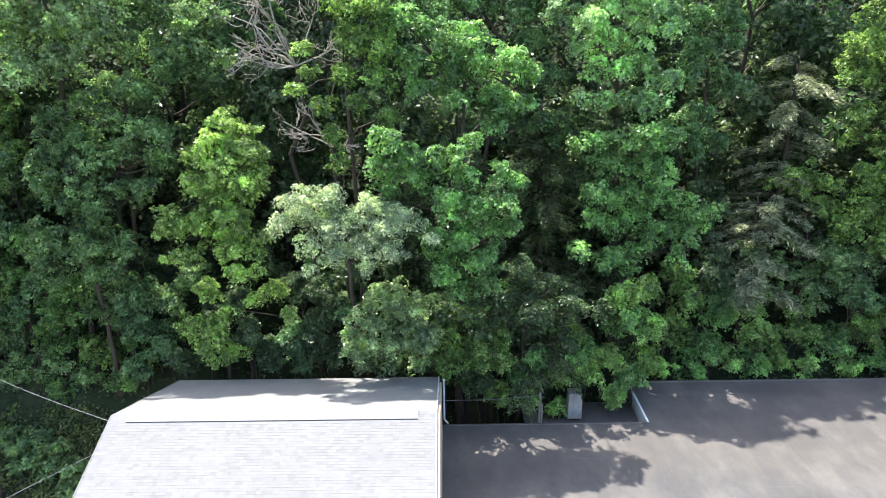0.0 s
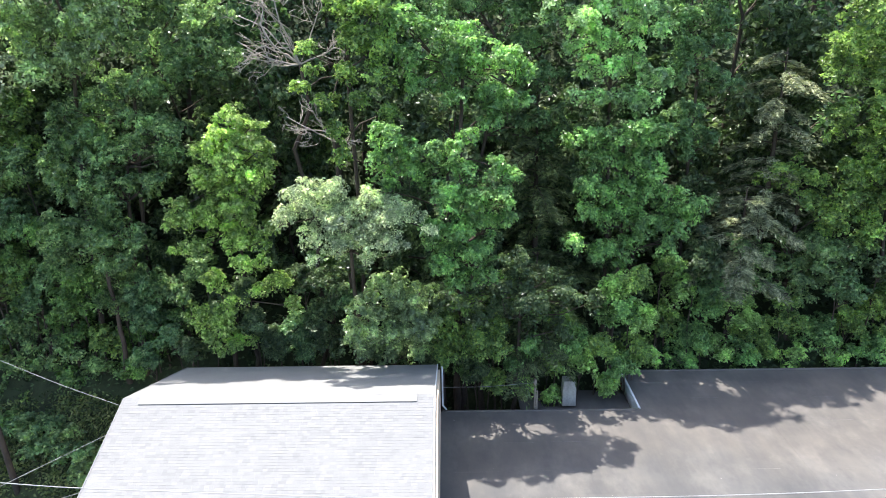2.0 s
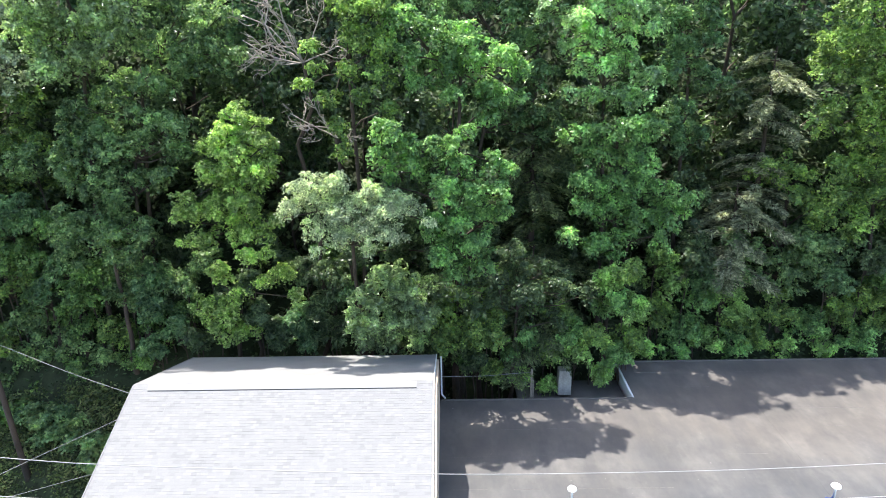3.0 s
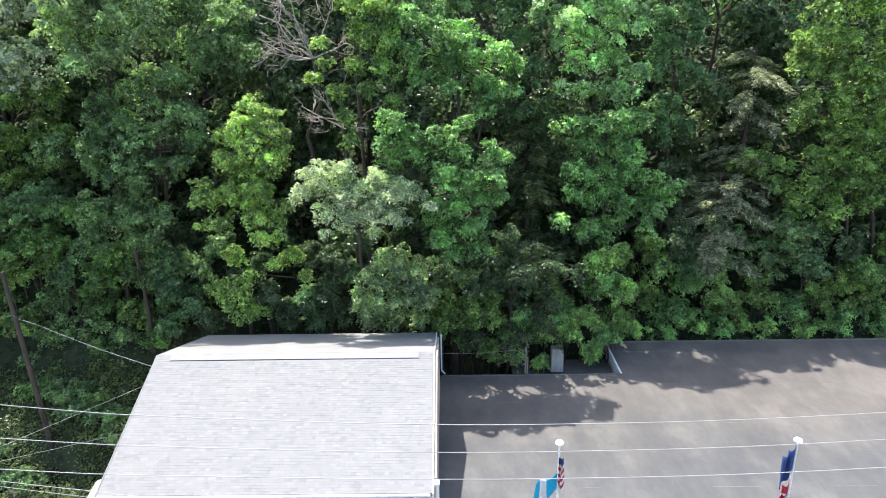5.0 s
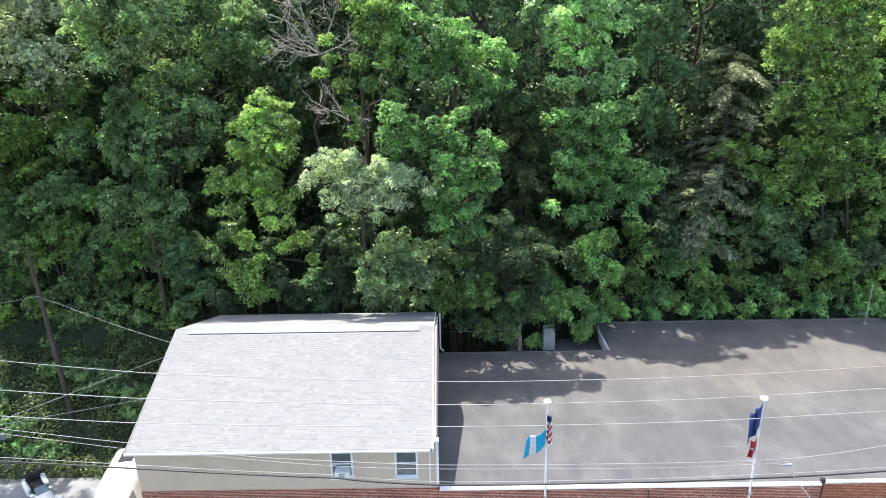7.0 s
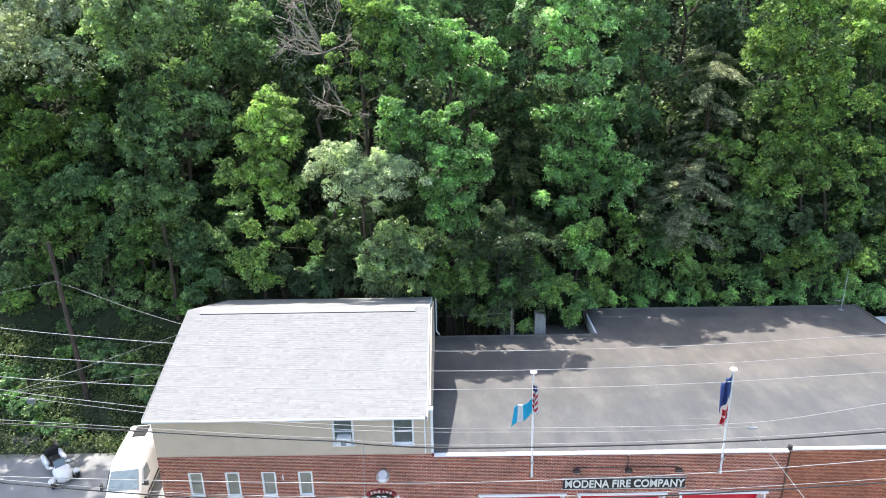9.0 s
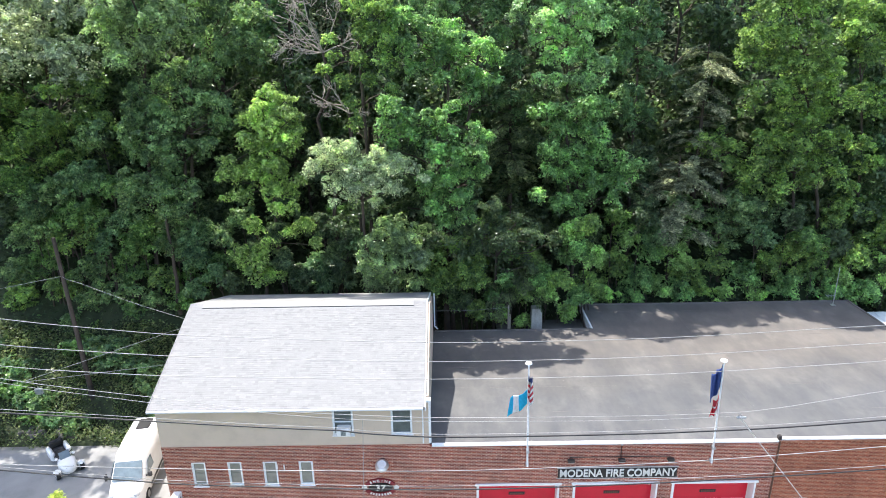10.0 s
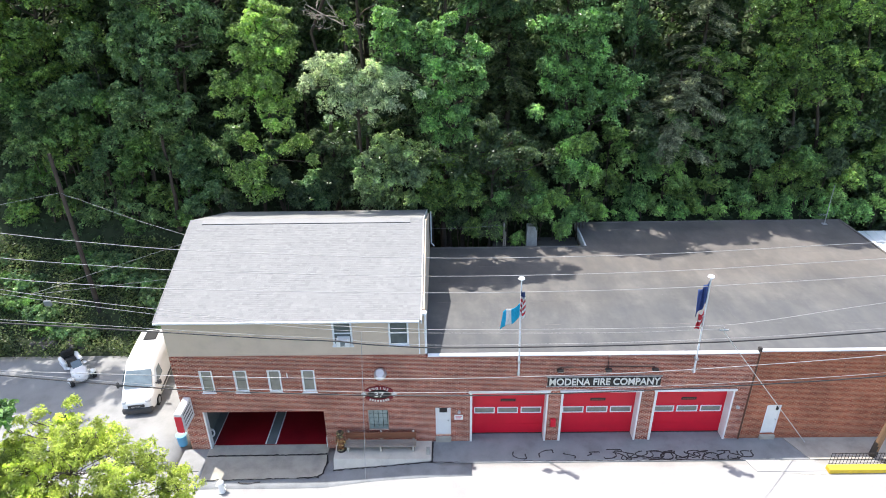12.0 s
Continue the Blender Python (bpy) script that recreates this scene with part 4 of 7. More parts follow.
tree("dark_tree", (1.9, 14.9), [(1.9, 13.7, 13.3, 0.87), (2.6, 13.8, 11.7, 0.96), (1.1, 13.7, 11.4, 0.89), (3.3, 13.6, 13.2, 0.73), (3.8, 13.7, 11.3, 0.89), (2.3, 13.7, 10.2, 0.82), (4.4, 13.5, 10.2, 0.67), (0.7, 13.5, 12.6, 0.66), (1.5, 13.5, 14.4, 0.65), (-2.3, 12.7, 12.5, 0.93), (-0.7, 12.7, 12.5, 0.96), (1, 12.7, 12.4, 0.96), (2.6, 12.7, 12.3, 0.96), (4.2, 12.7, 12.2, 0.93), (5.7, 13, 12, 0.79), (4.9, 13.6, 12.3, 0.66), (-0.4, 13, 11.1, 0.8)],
     LEAF_WOODSHADE, "added tree crowding the roof's inner corner, leaves darkened for shade", 38, 0.16, cover=0.9)
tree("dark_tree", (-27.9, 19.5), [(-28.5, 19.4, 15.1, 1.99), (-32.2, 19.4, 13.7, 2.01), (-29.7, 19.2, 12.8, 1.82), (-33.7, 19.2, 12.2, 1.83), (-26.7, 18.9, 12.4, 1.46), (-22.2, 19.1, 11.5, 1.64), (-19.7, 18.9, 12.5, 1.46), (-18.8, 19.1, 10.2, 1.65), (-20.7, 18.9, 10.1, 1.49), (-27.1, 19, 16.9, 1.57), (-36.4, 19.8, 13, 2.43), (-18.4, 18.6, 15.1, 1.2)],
     LEAF_WOODSHADE, "undergrowth tree below the maples, leaves darkened for shade", 26, 0.2)
tree("young_tree", (-13.4, 16.0), [(-11.9, 12.3, 22, 0.72), (-11, 12.2, 21.6, 0.59), (-12.5, 12.4, 21, 0.79), (-11.4, 12.4, 20.7, 0.89), (-13.3, 12.4, 20.3, 0.86), (-12.1, 12.6, 19.7, 1), (-10.5, 12.2, 20.6, 0.6), (-10.5, 12.2, 19.4, 0.67), (-13.8, 12.4, 19, 0.87), (-12.5, 12.5, 18.5, 0.95), (-11.1, 12.3, 18.6, 0.74), (-14.9, 12.2, 17.8, 0.61), (-13.4, 12.5, 17.3, 0.96), (-14.6, 12.3, 17, 0.68), (-15.3, 12, 17.1, 0.38), (-11.9, 12.4, 17.4, 0.82), (-12.7, 12.5, 16.1, 0.97), (-11.7, 12.3, 15.9, 0.76), (-10.5, 12.1, 16.6, 0.48), (-11.2, 12.2, 14.9, 0.59), (-12.4, 12.2, 14.9, 0.63), (-14.3, 12.2, 15.9, 0.62), (-15.3, 12, 15.6, 0.45)],
     LEAF_LIME, "slender young tree with bright yellow-green leaves", 3, 0.15, cover=1.6, clump=0.38)
tree("young_tree", (-14.7, 16.0), [(-15.1, 13.4, 11, 0.81), (-13.8, 13.4, 11.3, 0.81), (-15.6, 13.1, 11.6, 0.51), (-14.6, 13.3, 10.1, 0.74), (-10.7, 13.4, 13.2, 0.8), (-10.1, 13, 12.1, 0.44), (-11.6, 13.2, 12.9, 0.65), (-14.4, 13.3, 13.2, 0.72), (-13, 13.3, 12.2, 0.73), (-13.7, 13.4, 9.5, 0.82)],
     LEAF_LIME, "low yellow-green sapling at the roof's edge", 27, 0.15, cover=1.5, clump=0.38)
tree("silvery_tree", (-7.1, 15.8), [(-8.3, 10.5, 18.9, 0.77), (-7.1, 10.6, 18.8, 0.83), (-9.1, 10.4, 17.9, 0.58), (-8, 10.6, 17.9, 0.84), (-7, 10.7, 17.5, 0.91), (-6, 10.5, 17.9, 0.71), (-5.3, 10.4, 18.5, 0.64), (-4.6, 10.7, 17.7, 0.91), (-3.6, 10.5, 17.8, 0.71), (-5.7, 10.5, 16.7, 0.79), (-7, 10.5, 16.4, 0.79), (-8.1, 10.4, 16.8, 0.65), (-4.4, 10.5, 16.5, 0.72), (-8.1, 10.2, 15.7, 0.4), (-2.7, 10.1, 17.2, 0.33), (-5.7, 10.3, 15.5, 0.5), (-9.5, 10.1, 17.5, 0.33)],
     LEAF_SILVER, "small tree with pale silvery green leaves", 4, 0.125, narrow=0.5, cover=2.0, clump=0.36)
tree("broadleaf_tree", (-4.8, 15.8), [(-4.7, 11.7, 13.5, 0.97), (-5.7, 11.7, 12.5, 0.97), (-4, 11.8, 12.5, 1.04), (-6.2, 11.6, 11.2, 0.84), (-4.9, 11.7, 11.4, 0.98), (-3.5, 11.7, 11.4, 0.98), (-3.2, 11.5, 13.4, 0.69), (-6.8, 11.2, 11.7, 0.42), (-6.7, 13.9, 9, 0.91), (-5.2, 14.1, 8.9, 1.13), (-3.7, 13.9, 8.9, 0.91), (-6.4, 11.2, 12.8, 0.42)],
     LEAF_PALE, "leafy green tree leaning over the roof corner", 5, 0.145, cover=1.5, clump=0.38)
tree("broadleaf_tree", (-1.0, 16.1), [(-2.5, 13.6, 10.9, 1.03), (-1.3, 13.6, 9.8, 1.04), (-0, 13.5, 10.5, 0.96), (0.7, 13.3, 9.5, 0.74), (-1.5, 13.5, 11.7, 0.95), (-0, 13.4, 12.1, 0.8), (-1.9, 13.5, 8.9, 0.9), (-0.4, 13.4, 9, 0.82), (1.1, 13, 9.1, 0.45), (-2.7, 13.3, 9.6, 0.74)],
     LEAF_MID, "yellowish green tree behind the roof corner", 28, 0.155, cover=1.3)
tree("broadleaf_tree", (-1.4, 16.2), [(-4.6, 10.9, 21.2, 0.76), (-3.7, 10.9, 20.7, 0.76), (-5, 10.9, 20, 0.71), (-3.5, 11, 19.6, 0.84), (-2.3, 10.8, 20.7, 0.64), (-1.5, 10.7, 20.7, 0.57), (-2.2, 10.9, 19.8, 0.71), (-0.7, 10.7, 21.2, 0.51), (-4.6, 10.8, 18.9, 0.65), (-1.1, 10.9, 19.6, 0.77), (0.5, 10.8, 19.7, 0.64), (1.2, 10.8, 19.2, 0.58), (-1.9, 11.1, 18.4, 0.91), (-0.6, 11.1, 18.3, 0.91), (0.8, 10.8, 18.3, 0.65)],
     LEAF_VINE, "bright green tree with a yellowish crown top", 7, 0.155, cover=1.4)
tree("broadleaf_tree", (0.1, 16.1), [(-2.4, 11.3, 16.8, 0.73), (-1.3, 11.5, 16.8, 0.93), (0.1, 11.3, 17, 0.73), (0.9, 11.1, 17.2, 0.5), (-1.6, 11.4, 15.4, 0.88), (-0.3, 11.4, 15.5, 0.81), (-2.2, 11.2, 15, 0.61), (0.1, 11.2, 14.3, 0.68), (-1.1, 11.3, 14.1, 0.75), (-2.8, 11.1, 16, 0.54)],
     LEAF_VINE, "bright green tree wrapped in climbing vines", 29, 0.155, cover=1.4)
tree("broadleaf_tree", (-6.6, 16.0), [(-7.9, 12.4, 24, 0.45), (-8.1, 12.3, 25, 0.35), (-7.1, 12.6, 21.4, 0.66), (-6.9, 12.6, 20.1, 0.61), (-7.2, 12.6, 22.6, 0.59), (-6.4, 12.7, 23.8, 0.72), (-6.3, 12.8, 25.4, 0.83), (-6.1, 12.9, 26.8, 0.95), (-4.8, 12.8, 26.7, 0.89), (-4.9, 12.9, 25.2, 0.96), (-5, 12.9, 23.6, 0.98), (-5.8, 12.5, 22.6, 0.53), (-4.7, 12.6, 22, 0.66), (-6.1, 13.2, 28.4, 1.25), (-8.4, 12.3, 23.4, 0.33)],
     LEAF_MID, "tall broadleaf tree hung with climbing vines", 6, 0.15, cover=1.3)
tree("broadleaf_tree", (-1.4, 15.6), [(-3.6, 13, 26, 0.83), (-3.6, 13.1, 24.5, 0.91), (-3.3, 12.9, 23.2, 0.72), (-2, 13.1, 25.3, 0.9), (-1.9, 13.1, 23.8, 0.91), (-0.8, 13, 25.2, 0.84), (-0.6, 13.1, 24, 0.91), (-1.6, 12.8, 22.8, 0.66), (0.1, 13, 22.9, 0.79), (0.7, 13, 24.7, 0.84), (1.4, 12.9, 23.9, 0.72), (1, 13, 22.2, 0.79), (0.4, 12.8, 21.4, 0.6), (1.7, 12.6, 22.8, 0.46)],
     LEAF_VINE, "tall green tree with rounded sunlit clumps", 30, 0.155, cover=1.3)
tree("broadleaf_tree", (-1.0, 20.5), [(-0.1, 18.7, 26.9, 1.23), (-2.4, 18.7, 27.1, 1.23), (1.7, 18.5, 26.3, 1.09), (2.9, 18.4, 24.9, 0.96), (3.5, 18.4, 23.1, 0.9), (3.9, 18.4, 21, 0.99), (3.7, 17.9, 19.8, 0.46), (-0.9, 19, 28.8, 1.61), (2.5, 19, 28.4, 1.61), (3, 18.4, 26.6, 0.94), (2.1, 18.2, 20.5, 0.76)],
     LEAF_DEEP, "dark green tree between two sunlit crowns", 31, 0.17)
# highlights on this crown are partly in its paled leaf colour
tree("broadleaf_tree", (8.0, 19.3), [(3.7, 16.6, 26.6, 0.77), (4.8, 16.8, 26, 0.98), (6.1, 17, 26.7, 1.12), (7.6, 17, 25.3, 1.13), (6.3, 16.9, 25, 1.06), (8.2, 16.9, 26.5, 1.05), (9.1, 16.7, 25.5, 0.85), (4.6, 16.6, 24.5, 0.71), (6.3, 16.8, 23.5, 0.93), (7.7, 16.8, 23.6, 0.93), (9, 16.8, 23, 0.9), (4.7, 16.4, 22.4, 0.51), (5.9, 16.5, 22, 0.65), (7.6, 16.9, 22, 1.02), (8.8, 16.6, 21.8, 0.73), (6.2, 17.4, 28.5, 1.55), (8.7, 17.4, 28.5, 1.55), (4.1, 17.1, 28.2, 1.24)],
     LEAF_VINE_LIT, "tall vine-covered tree, glossy, with highlights put into its leaf colour", 8, 0.155, cover=1.3)
tree("broadleaf_tree", (8.0, 17.2), [(4.8, 15, 20.4, 0.64), (5.8, 15.1, 20.2, 0.71), (7.5, 15.4, 20.5, 1.06), (9, 15.3, 20.3, 0.92), (6.7, 15.4, 19.1, 1), (8.4, 15.4, 18.9, 1.01), (5.7, 15.3, 17.6, 0.94), (7.1, 15.4, 17.3, 1.02), (8.6, 15.4, 17.3, 1.09), (10.1, 15.3, 16.9, 0.99), (11.2, 15.1, 16.8, 0.73), (5.4, 15, 16.3, 0.66), (6.9, 15.4, 15.7, 1.03), (8.6, 15.4, 15.5, 1.03), (10.3, 15.2, 15.5, 0.89), (11.2, 14.9, 15.9, 0.55), (6.2, 15.2, 14.1, 0.82), (7.6, 15.3, 14, 0.9), (5.1, 15, 14.9, 0.67), (8.7, 15, 14.3, 0.67), (9.9, 14.9, 14.6, 0.52)],
     LEAF_VINE, "dense green vine-covered tree above the low rear roof", 32, 0.155, cover=1.3)
tree("dark_tree", (12.9, 20.4), [(11, 18.4, 26.1, 1.09), (12.1, 18.4, 26.5, 1.01), (11.5, 18.4, 24.5, 1.1), (12.9, 18.3, 25.1, 0.95), (12.5, 18.3, 23, 0.97), (11.4, 18.4, 20.9, 1.06), (11, 18.2, 19.8, 0.84), (12.3, 18.3, 19.6, 0.96), (13, 17.9, 19.6, 0.54), (11.9, 17.9, 18.7, 0.54), (13.6, 18, 22.7, 0.6), (11.3, 18.9, 28.6, 1.6), (13.5, 18.8, 28.2, 1.43), (10.8, 18.2, 23.3, 0.89)],
     LEAF_DEEP, "dark bluish-green tree in the shade", 9, 0.17)
tree("maple_tree", (28.6, 20.6), [(19.9, 17.7, 26.3, 1.21), (21.8, 17.7, 26.3, 1.21), (23.6, 17.7, 26.1, 1.14), (19.4, 17.7, 24.6, 1.15), (21.4, 17.8, 24.5, 1.3), (23.4, 17.7, 24.5, 1.15), (19, 17.5, 23.3, 0.95), (20.8, 17.6, 23, 1.1), (22.7, 17.7, 22.8, 1.17), (24.5, 17.6, 23.2, 1.09), (23.2, 17.4, 21.7, 0.89), (21.3, 17.5, 21.3, 0.96), (19.8, 17.3, 21.3, 0.74), (20, 17.3, 19.9, 0.75), (22.6, 17.5, 20.7, 0.97), (24.5, 17.7, 21, 1.11), (26.1, 17.4, 20.6, 0.89), (25.4, 17.5, 22.1, 0.96), (20.6, 18.3, 28.4, 1.75), (23.5, 18.3, 28.3, 1.75)],
     LEAF_LIMEGREEN, "broad maple with yellow-green sunlit sprays", 10, 0.165)
tree("maple_tree", (25.7, 20), [(24.8, 18.2, 19.4, 1.21), (22.5, 18.2, 19.2, 1.29), (24.3, 18.2, 17.9, 1.3), (22.8, 18.2, 17.2, 1.23), (21.1, 17.9, 17.7, 0.92), (26.2, 18, 17.5, 1.08), (25.7, 18.1, 15.9, 1.17), (23.8, 18.1, 15.9, 1.17), (22.1, 18, 15.7, 1.01), (20.4, 17.7, 16.4, 0.78), (22.7, 17.8, 14.3, 0.87), (24.9, 17.8, 14.7, 0.86), (27, 17.9, 15, 0.94), (22.4, 17.5, 13.7, 0.48)],
     LEAF_MID, "broad green maple with shaded hanging boughs", 33, 0.165)
tree("maple_tree", (32.5, 22.5), [(27.1, 19.8, 24.8, 1.35), (27.6, 19.8, 26.3, 1.34), (28.6, 19.7, 23.3, 1.29), (28.7, 19.3, 16.8, 0.88), (28.6, 19.5, 12, 1.08), (30.2, 19.5, 11.7, 1.08), (27.8, 19.4, 11.2, 0.92), (30.3, 19.4, 15.4, 0.97), (30.2, 20, 20.2, 1.56), (30.7, 20.6, 24.8, 2.26), (33, 20.1, 10.9, 1.66), (31.5, 19.5, 9.3, 1.01), (29, 19.1, 13.8, 0.65)],
     LEAF_MID, "maple at the far end of the wood's edge", 34, 0.165)
tree("small_maple", (19.8, 19.9), [(18.5, 18.4, 17.5, 1.09), (17.4, 18.2, 17, 0.86), (20.4, 18.3, 15.1, 0.95), (19.3, 18.1, 16, 0.79), (16.7, 18.1, 17.9, 0.7), (20.9, 18.2, 14, 0.88), (19.5, 18.1, 17.3, 0.7)],
     LEAF_MID, "small maple in the shade of taller trees", 11, 0.165)
tree("small_maple", (19.8, 19.0), [(19.8, 18.2, 13, 1.27), (18.6, 18.1, 11.9, 1.12), (20.9, 18.1, 11.7, 1.21), (19.7, 18.1, 10.5, 1.14), (21.1, 17.8, 12.8, 0.88), (23, 17.8, 12.7, 0.88), (22.4, 17.7, 11.7, 0.72), (16.4, 18.1, 11, 1.13), (16.6, 17.9, 12.7, 0.96), (15.1, 17.8, 13.5, 0.79), (17.5, 17.8, 10.9, 0.89), (14.9, 17.8, 11.9, 0.8), (17.7, 17.7, 13.8, 0.71)],
     LEAF_MAPLE, "round leafy small maple above the flat roof", 35, 0.16)
bush_row([(11.8, 17.8, 10.7, 1.21), (11.4, 17.8, 8.6, 1.15), (13.2, 17.7, 7.6, 1.07), (15.6, 17.7, 9.4, 1.06), (16.7, 17.8, 8, 1.15), (16.3, 17.6, 6.5, 1), (14.6, 17.5, 6.7, 0.83), (19, 17.8, 8.7, 1.14), (21.3, 17.9, 7.4, 1.24), (19.7, 17.6, 6.1, 1), (23.2, 17.8, 8.3, 1.15), (24.5, 17.8, 6.6, 1.16), (22.3, 17.6, 6.1, 0.92), (25.8, 17.8, 8.3, 1.15), (27.4, 17.8, 6.5, 1.16), (25.8, 17.6, 10, 0.97), (29.5, 17.8, 8.6, 1.14), (30.4, 17.7, 5.9, 1.08), (28.4, 17.5, 7.4, 0.82), (24.6, 17.5, 9.6, 0.89), (12.6, 17.7, 5.7, 1.09), (10.6, 17.6, 6.3, 1), (17.9, 17.6, 6.6, 0.91), (13.9, 17.6, 9.5, 0.98), (33.1, 18.3, 7, 1.65)],
         (LEAF_UNDER, LEAF_MID, LEAF_VINE), ("leafy green bush at the foot of the wood", "dark green maple sapling at the foot of the wood", "vine-covered green bush behind the roof"), 200, 0.15, "bushes behind the building")
bush_row([(7.4, 14.6, 10.8, 1.05), (8.9, 14.5, 10.3, 0.98), (8.7, 14.5, 8.2, 1), (7.9, 14.3, 7.5, 0.77), (7.2, 14.2, 6.4, 0.62), (4.3, 14.3, 10.5, 0.76), (5.2, 14.4, 9.1, 0.84), (5.7, 14.3, 7.7, 0.77), (3.9, 14.3, 7.7, 0.69), (2.9, 14.2, 8.9, 0.61), (7.3, 14.4, 12.4, 0.89), (8.4, 14.3, 12.7, 0.74), (2, 14.1, 7.7, 0.54), (2.4, 14.2, 6.1, 0.63), (0.8, 14.2, 6.6, 0.62), (-0.8, 14.3, 7.2, 0.7), (4, 14, 5.7, 0.47), (6.6, 14.3, 8.8, 0.77), (2.7, 14.4, 11.1, 0.83), (1.2, 14.3, 12.4, 0.74), (0.8, 14.3, 9.9, 0.76)],
         (LEAF_VINE, LEAF_UNDER, LEAF_MID), ("vine-covered green bush behind the roof", "bright leafy bush crowding the low rear roof", "leafy green bush at the foot of the wood"), 260, 0.145, "bushes behind the building")
bush_row([(-31.1, 15.8, 12.1, 1.3), (-30.8, 15.9, 9.9, 1.32), (-26.7, 15.7, 12, 1.15), (-26.8, 15.9, 9.5, 1.4), (-24, 15.8, 9.8, 1.25), (-21.8, 15.8, 8.6, 1.26), (-24.9, 15.6, 8.2, 1.1), (-19.3, 15.8, 9, 1.25), (-32.6, 15.7, 7.5, 1.19), (-27.2, 15.6, 7.3, 1.03), (-17.4, 15.6, 10, 1.01), (-29, 15.6, 8.2, 1.03), (-22.9, 15.5, 7, 0.95), (-20.6, 15.4, 7.2, 0.87), (-29, 15.5, 11.6, 0.92), (-32.5, 15.7, 9.5, 1.17), (-24.4, 15.4, 6.4, 0.88), (-26.7, 15.4, 5.1, 0.89), (-29.2, 15.5, 5.5, 0.97), (-31.8, 15.6, 5.1, 1.05)],
         (LEAF_MAPLE, LEAF_BUSH, LEAF_MID), ("dark green undergrowth bush on the slope", "light green shrub on the slope", "leafy maple sapling on the slope"), 300, 0.15, "bushes on the slope")
# shade behind the hall is put into the colour of most shrubs here
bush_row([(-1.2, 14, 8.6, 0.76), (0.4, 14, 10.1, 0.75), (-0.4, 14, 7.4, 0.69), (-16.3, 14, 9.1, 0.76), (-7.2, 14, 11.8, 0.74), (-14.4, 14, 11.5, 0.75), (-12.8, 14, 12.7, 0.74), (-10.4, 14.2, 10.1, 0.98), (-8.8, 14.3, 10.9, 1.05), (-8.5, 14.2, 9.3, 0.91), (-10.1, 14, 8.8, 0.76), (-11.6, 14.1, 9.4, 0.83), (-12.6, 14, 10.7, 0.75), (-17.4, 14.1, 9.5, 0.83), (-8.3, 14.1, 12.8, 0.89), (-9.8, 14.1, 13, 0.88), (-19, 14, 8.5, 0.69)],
         (LEAF_WOODSHADE, LEAF_DEEP, LEAF_WOODSHADE), ("shrub behind the hall, leaf colour darkened for shade", "shaded green shrub behind the hall", "shrub behind the hall, leaf colour darkened for shade"), 340, 0.16, "bushes behind the building")
bush_row([(-20.4, 15.3, 13, 1.13), (-18.7, 15.2, 12.6, 1.06), (-22.2, 15.1, 12.7, 0.98), (-17.2, 15.1, 12.2, 0.98), (-24, 15.1, 13.1, 0.98), (-26, 15.3, 13.9, 1.12), (-28, 15.3, 15.3, 1.11), (-30.1, 15.4, 14.9, 1.26), (-27.6, 15.2, 13.6, 1.05), (-29.7, 15.3, 13.4, 1.13), (-25.5, 15.2, 16.5, 1.1), (-24, 15, 15.7, 0.81), (-15.6, 14.9, 13.5, 0.75), (-25.6, 15.1, 11.7, 0.91), (-22.9, 15.1, 11.7, 0.99), (-20.7, 15.2, 11.2, 1.07), (-19.2, 15.1, 10.8, 1), (-30.5, 15.2, 16.2, 1.1), (-24.5, 15.2, 19.3, 1), (-26.7, 15.2, 16.1, 1.03)],
         (LEAF_MAPLE, LEAF_DEEP, LEAF_BUSH), ("shaded green sapling under the maples", "dark leafy undergrowth under the maples", "shaded green sapling under the maples"), 800, 0.16, "saplings under the maples")
bush_row([(2.9, 16.9, 12.3, 0.79), (1.8, 17, 11.1, 0.8), (3.8, 17, 10.6, 0.88), (2.2, 17, 8.9, 0.81), (13, 17.1, 13, 0.94), (10.9, 16.9, 12.6, 0.79), (13.9, 17.1, 11.2, 0.95), (23.8, 17, 12.2, 0.87), (24.9, 17, 10.7, 0.88), (21.7, 17.1, 10.7, 0.96), (27.5, 17.1, 10.2, 0.96), (26.3, 17, 9.8, 0.88), (-4.5, 17, 7.2, 0.82), (-2.8, 16.8, 6.3, 0.66), (-9.1, 16.9, 13.1, 0.79), (-7.5, 16.9, 12.5, 0.71)],
         (LEAF_DEEP, LEAF_WOODSHADE, LEAF_BUSH), ("shaded green sapling behind the flat roof", "leafy undergrowth behind the flat roof, colour darkened for shade", "small green sapling behind the flat roof"), 840, 0.16, "saplings behind the roof")
conifer("hemlock_tree", (17.1, 19.3), 14.2, 24.5, 3.3, NEEDLE, "olive drooping hemlock with pale lit tips", 12, 9, 5)
conifer("hemlock_tree", (15.7, 18.6), 10.7, 16.7, 3.1, NEEDLE, "low drooping hemlock in the shade", 17, 6, 6)
# these two take the needle colour darkened for shade
conifer("hemlock_tree", (3.3, 18.8), 11.7, 21.9, 2.9, NEEDLE_SHADED, "hemlock with deep shade in its needle colour", 13)
conifer("hemlock_tree", (3.2, 16.2), 8.3, 13.8, 3.3, NEEDLE_SHADED, "small olive hemlock behind the flat roof", 14, 8, 7)
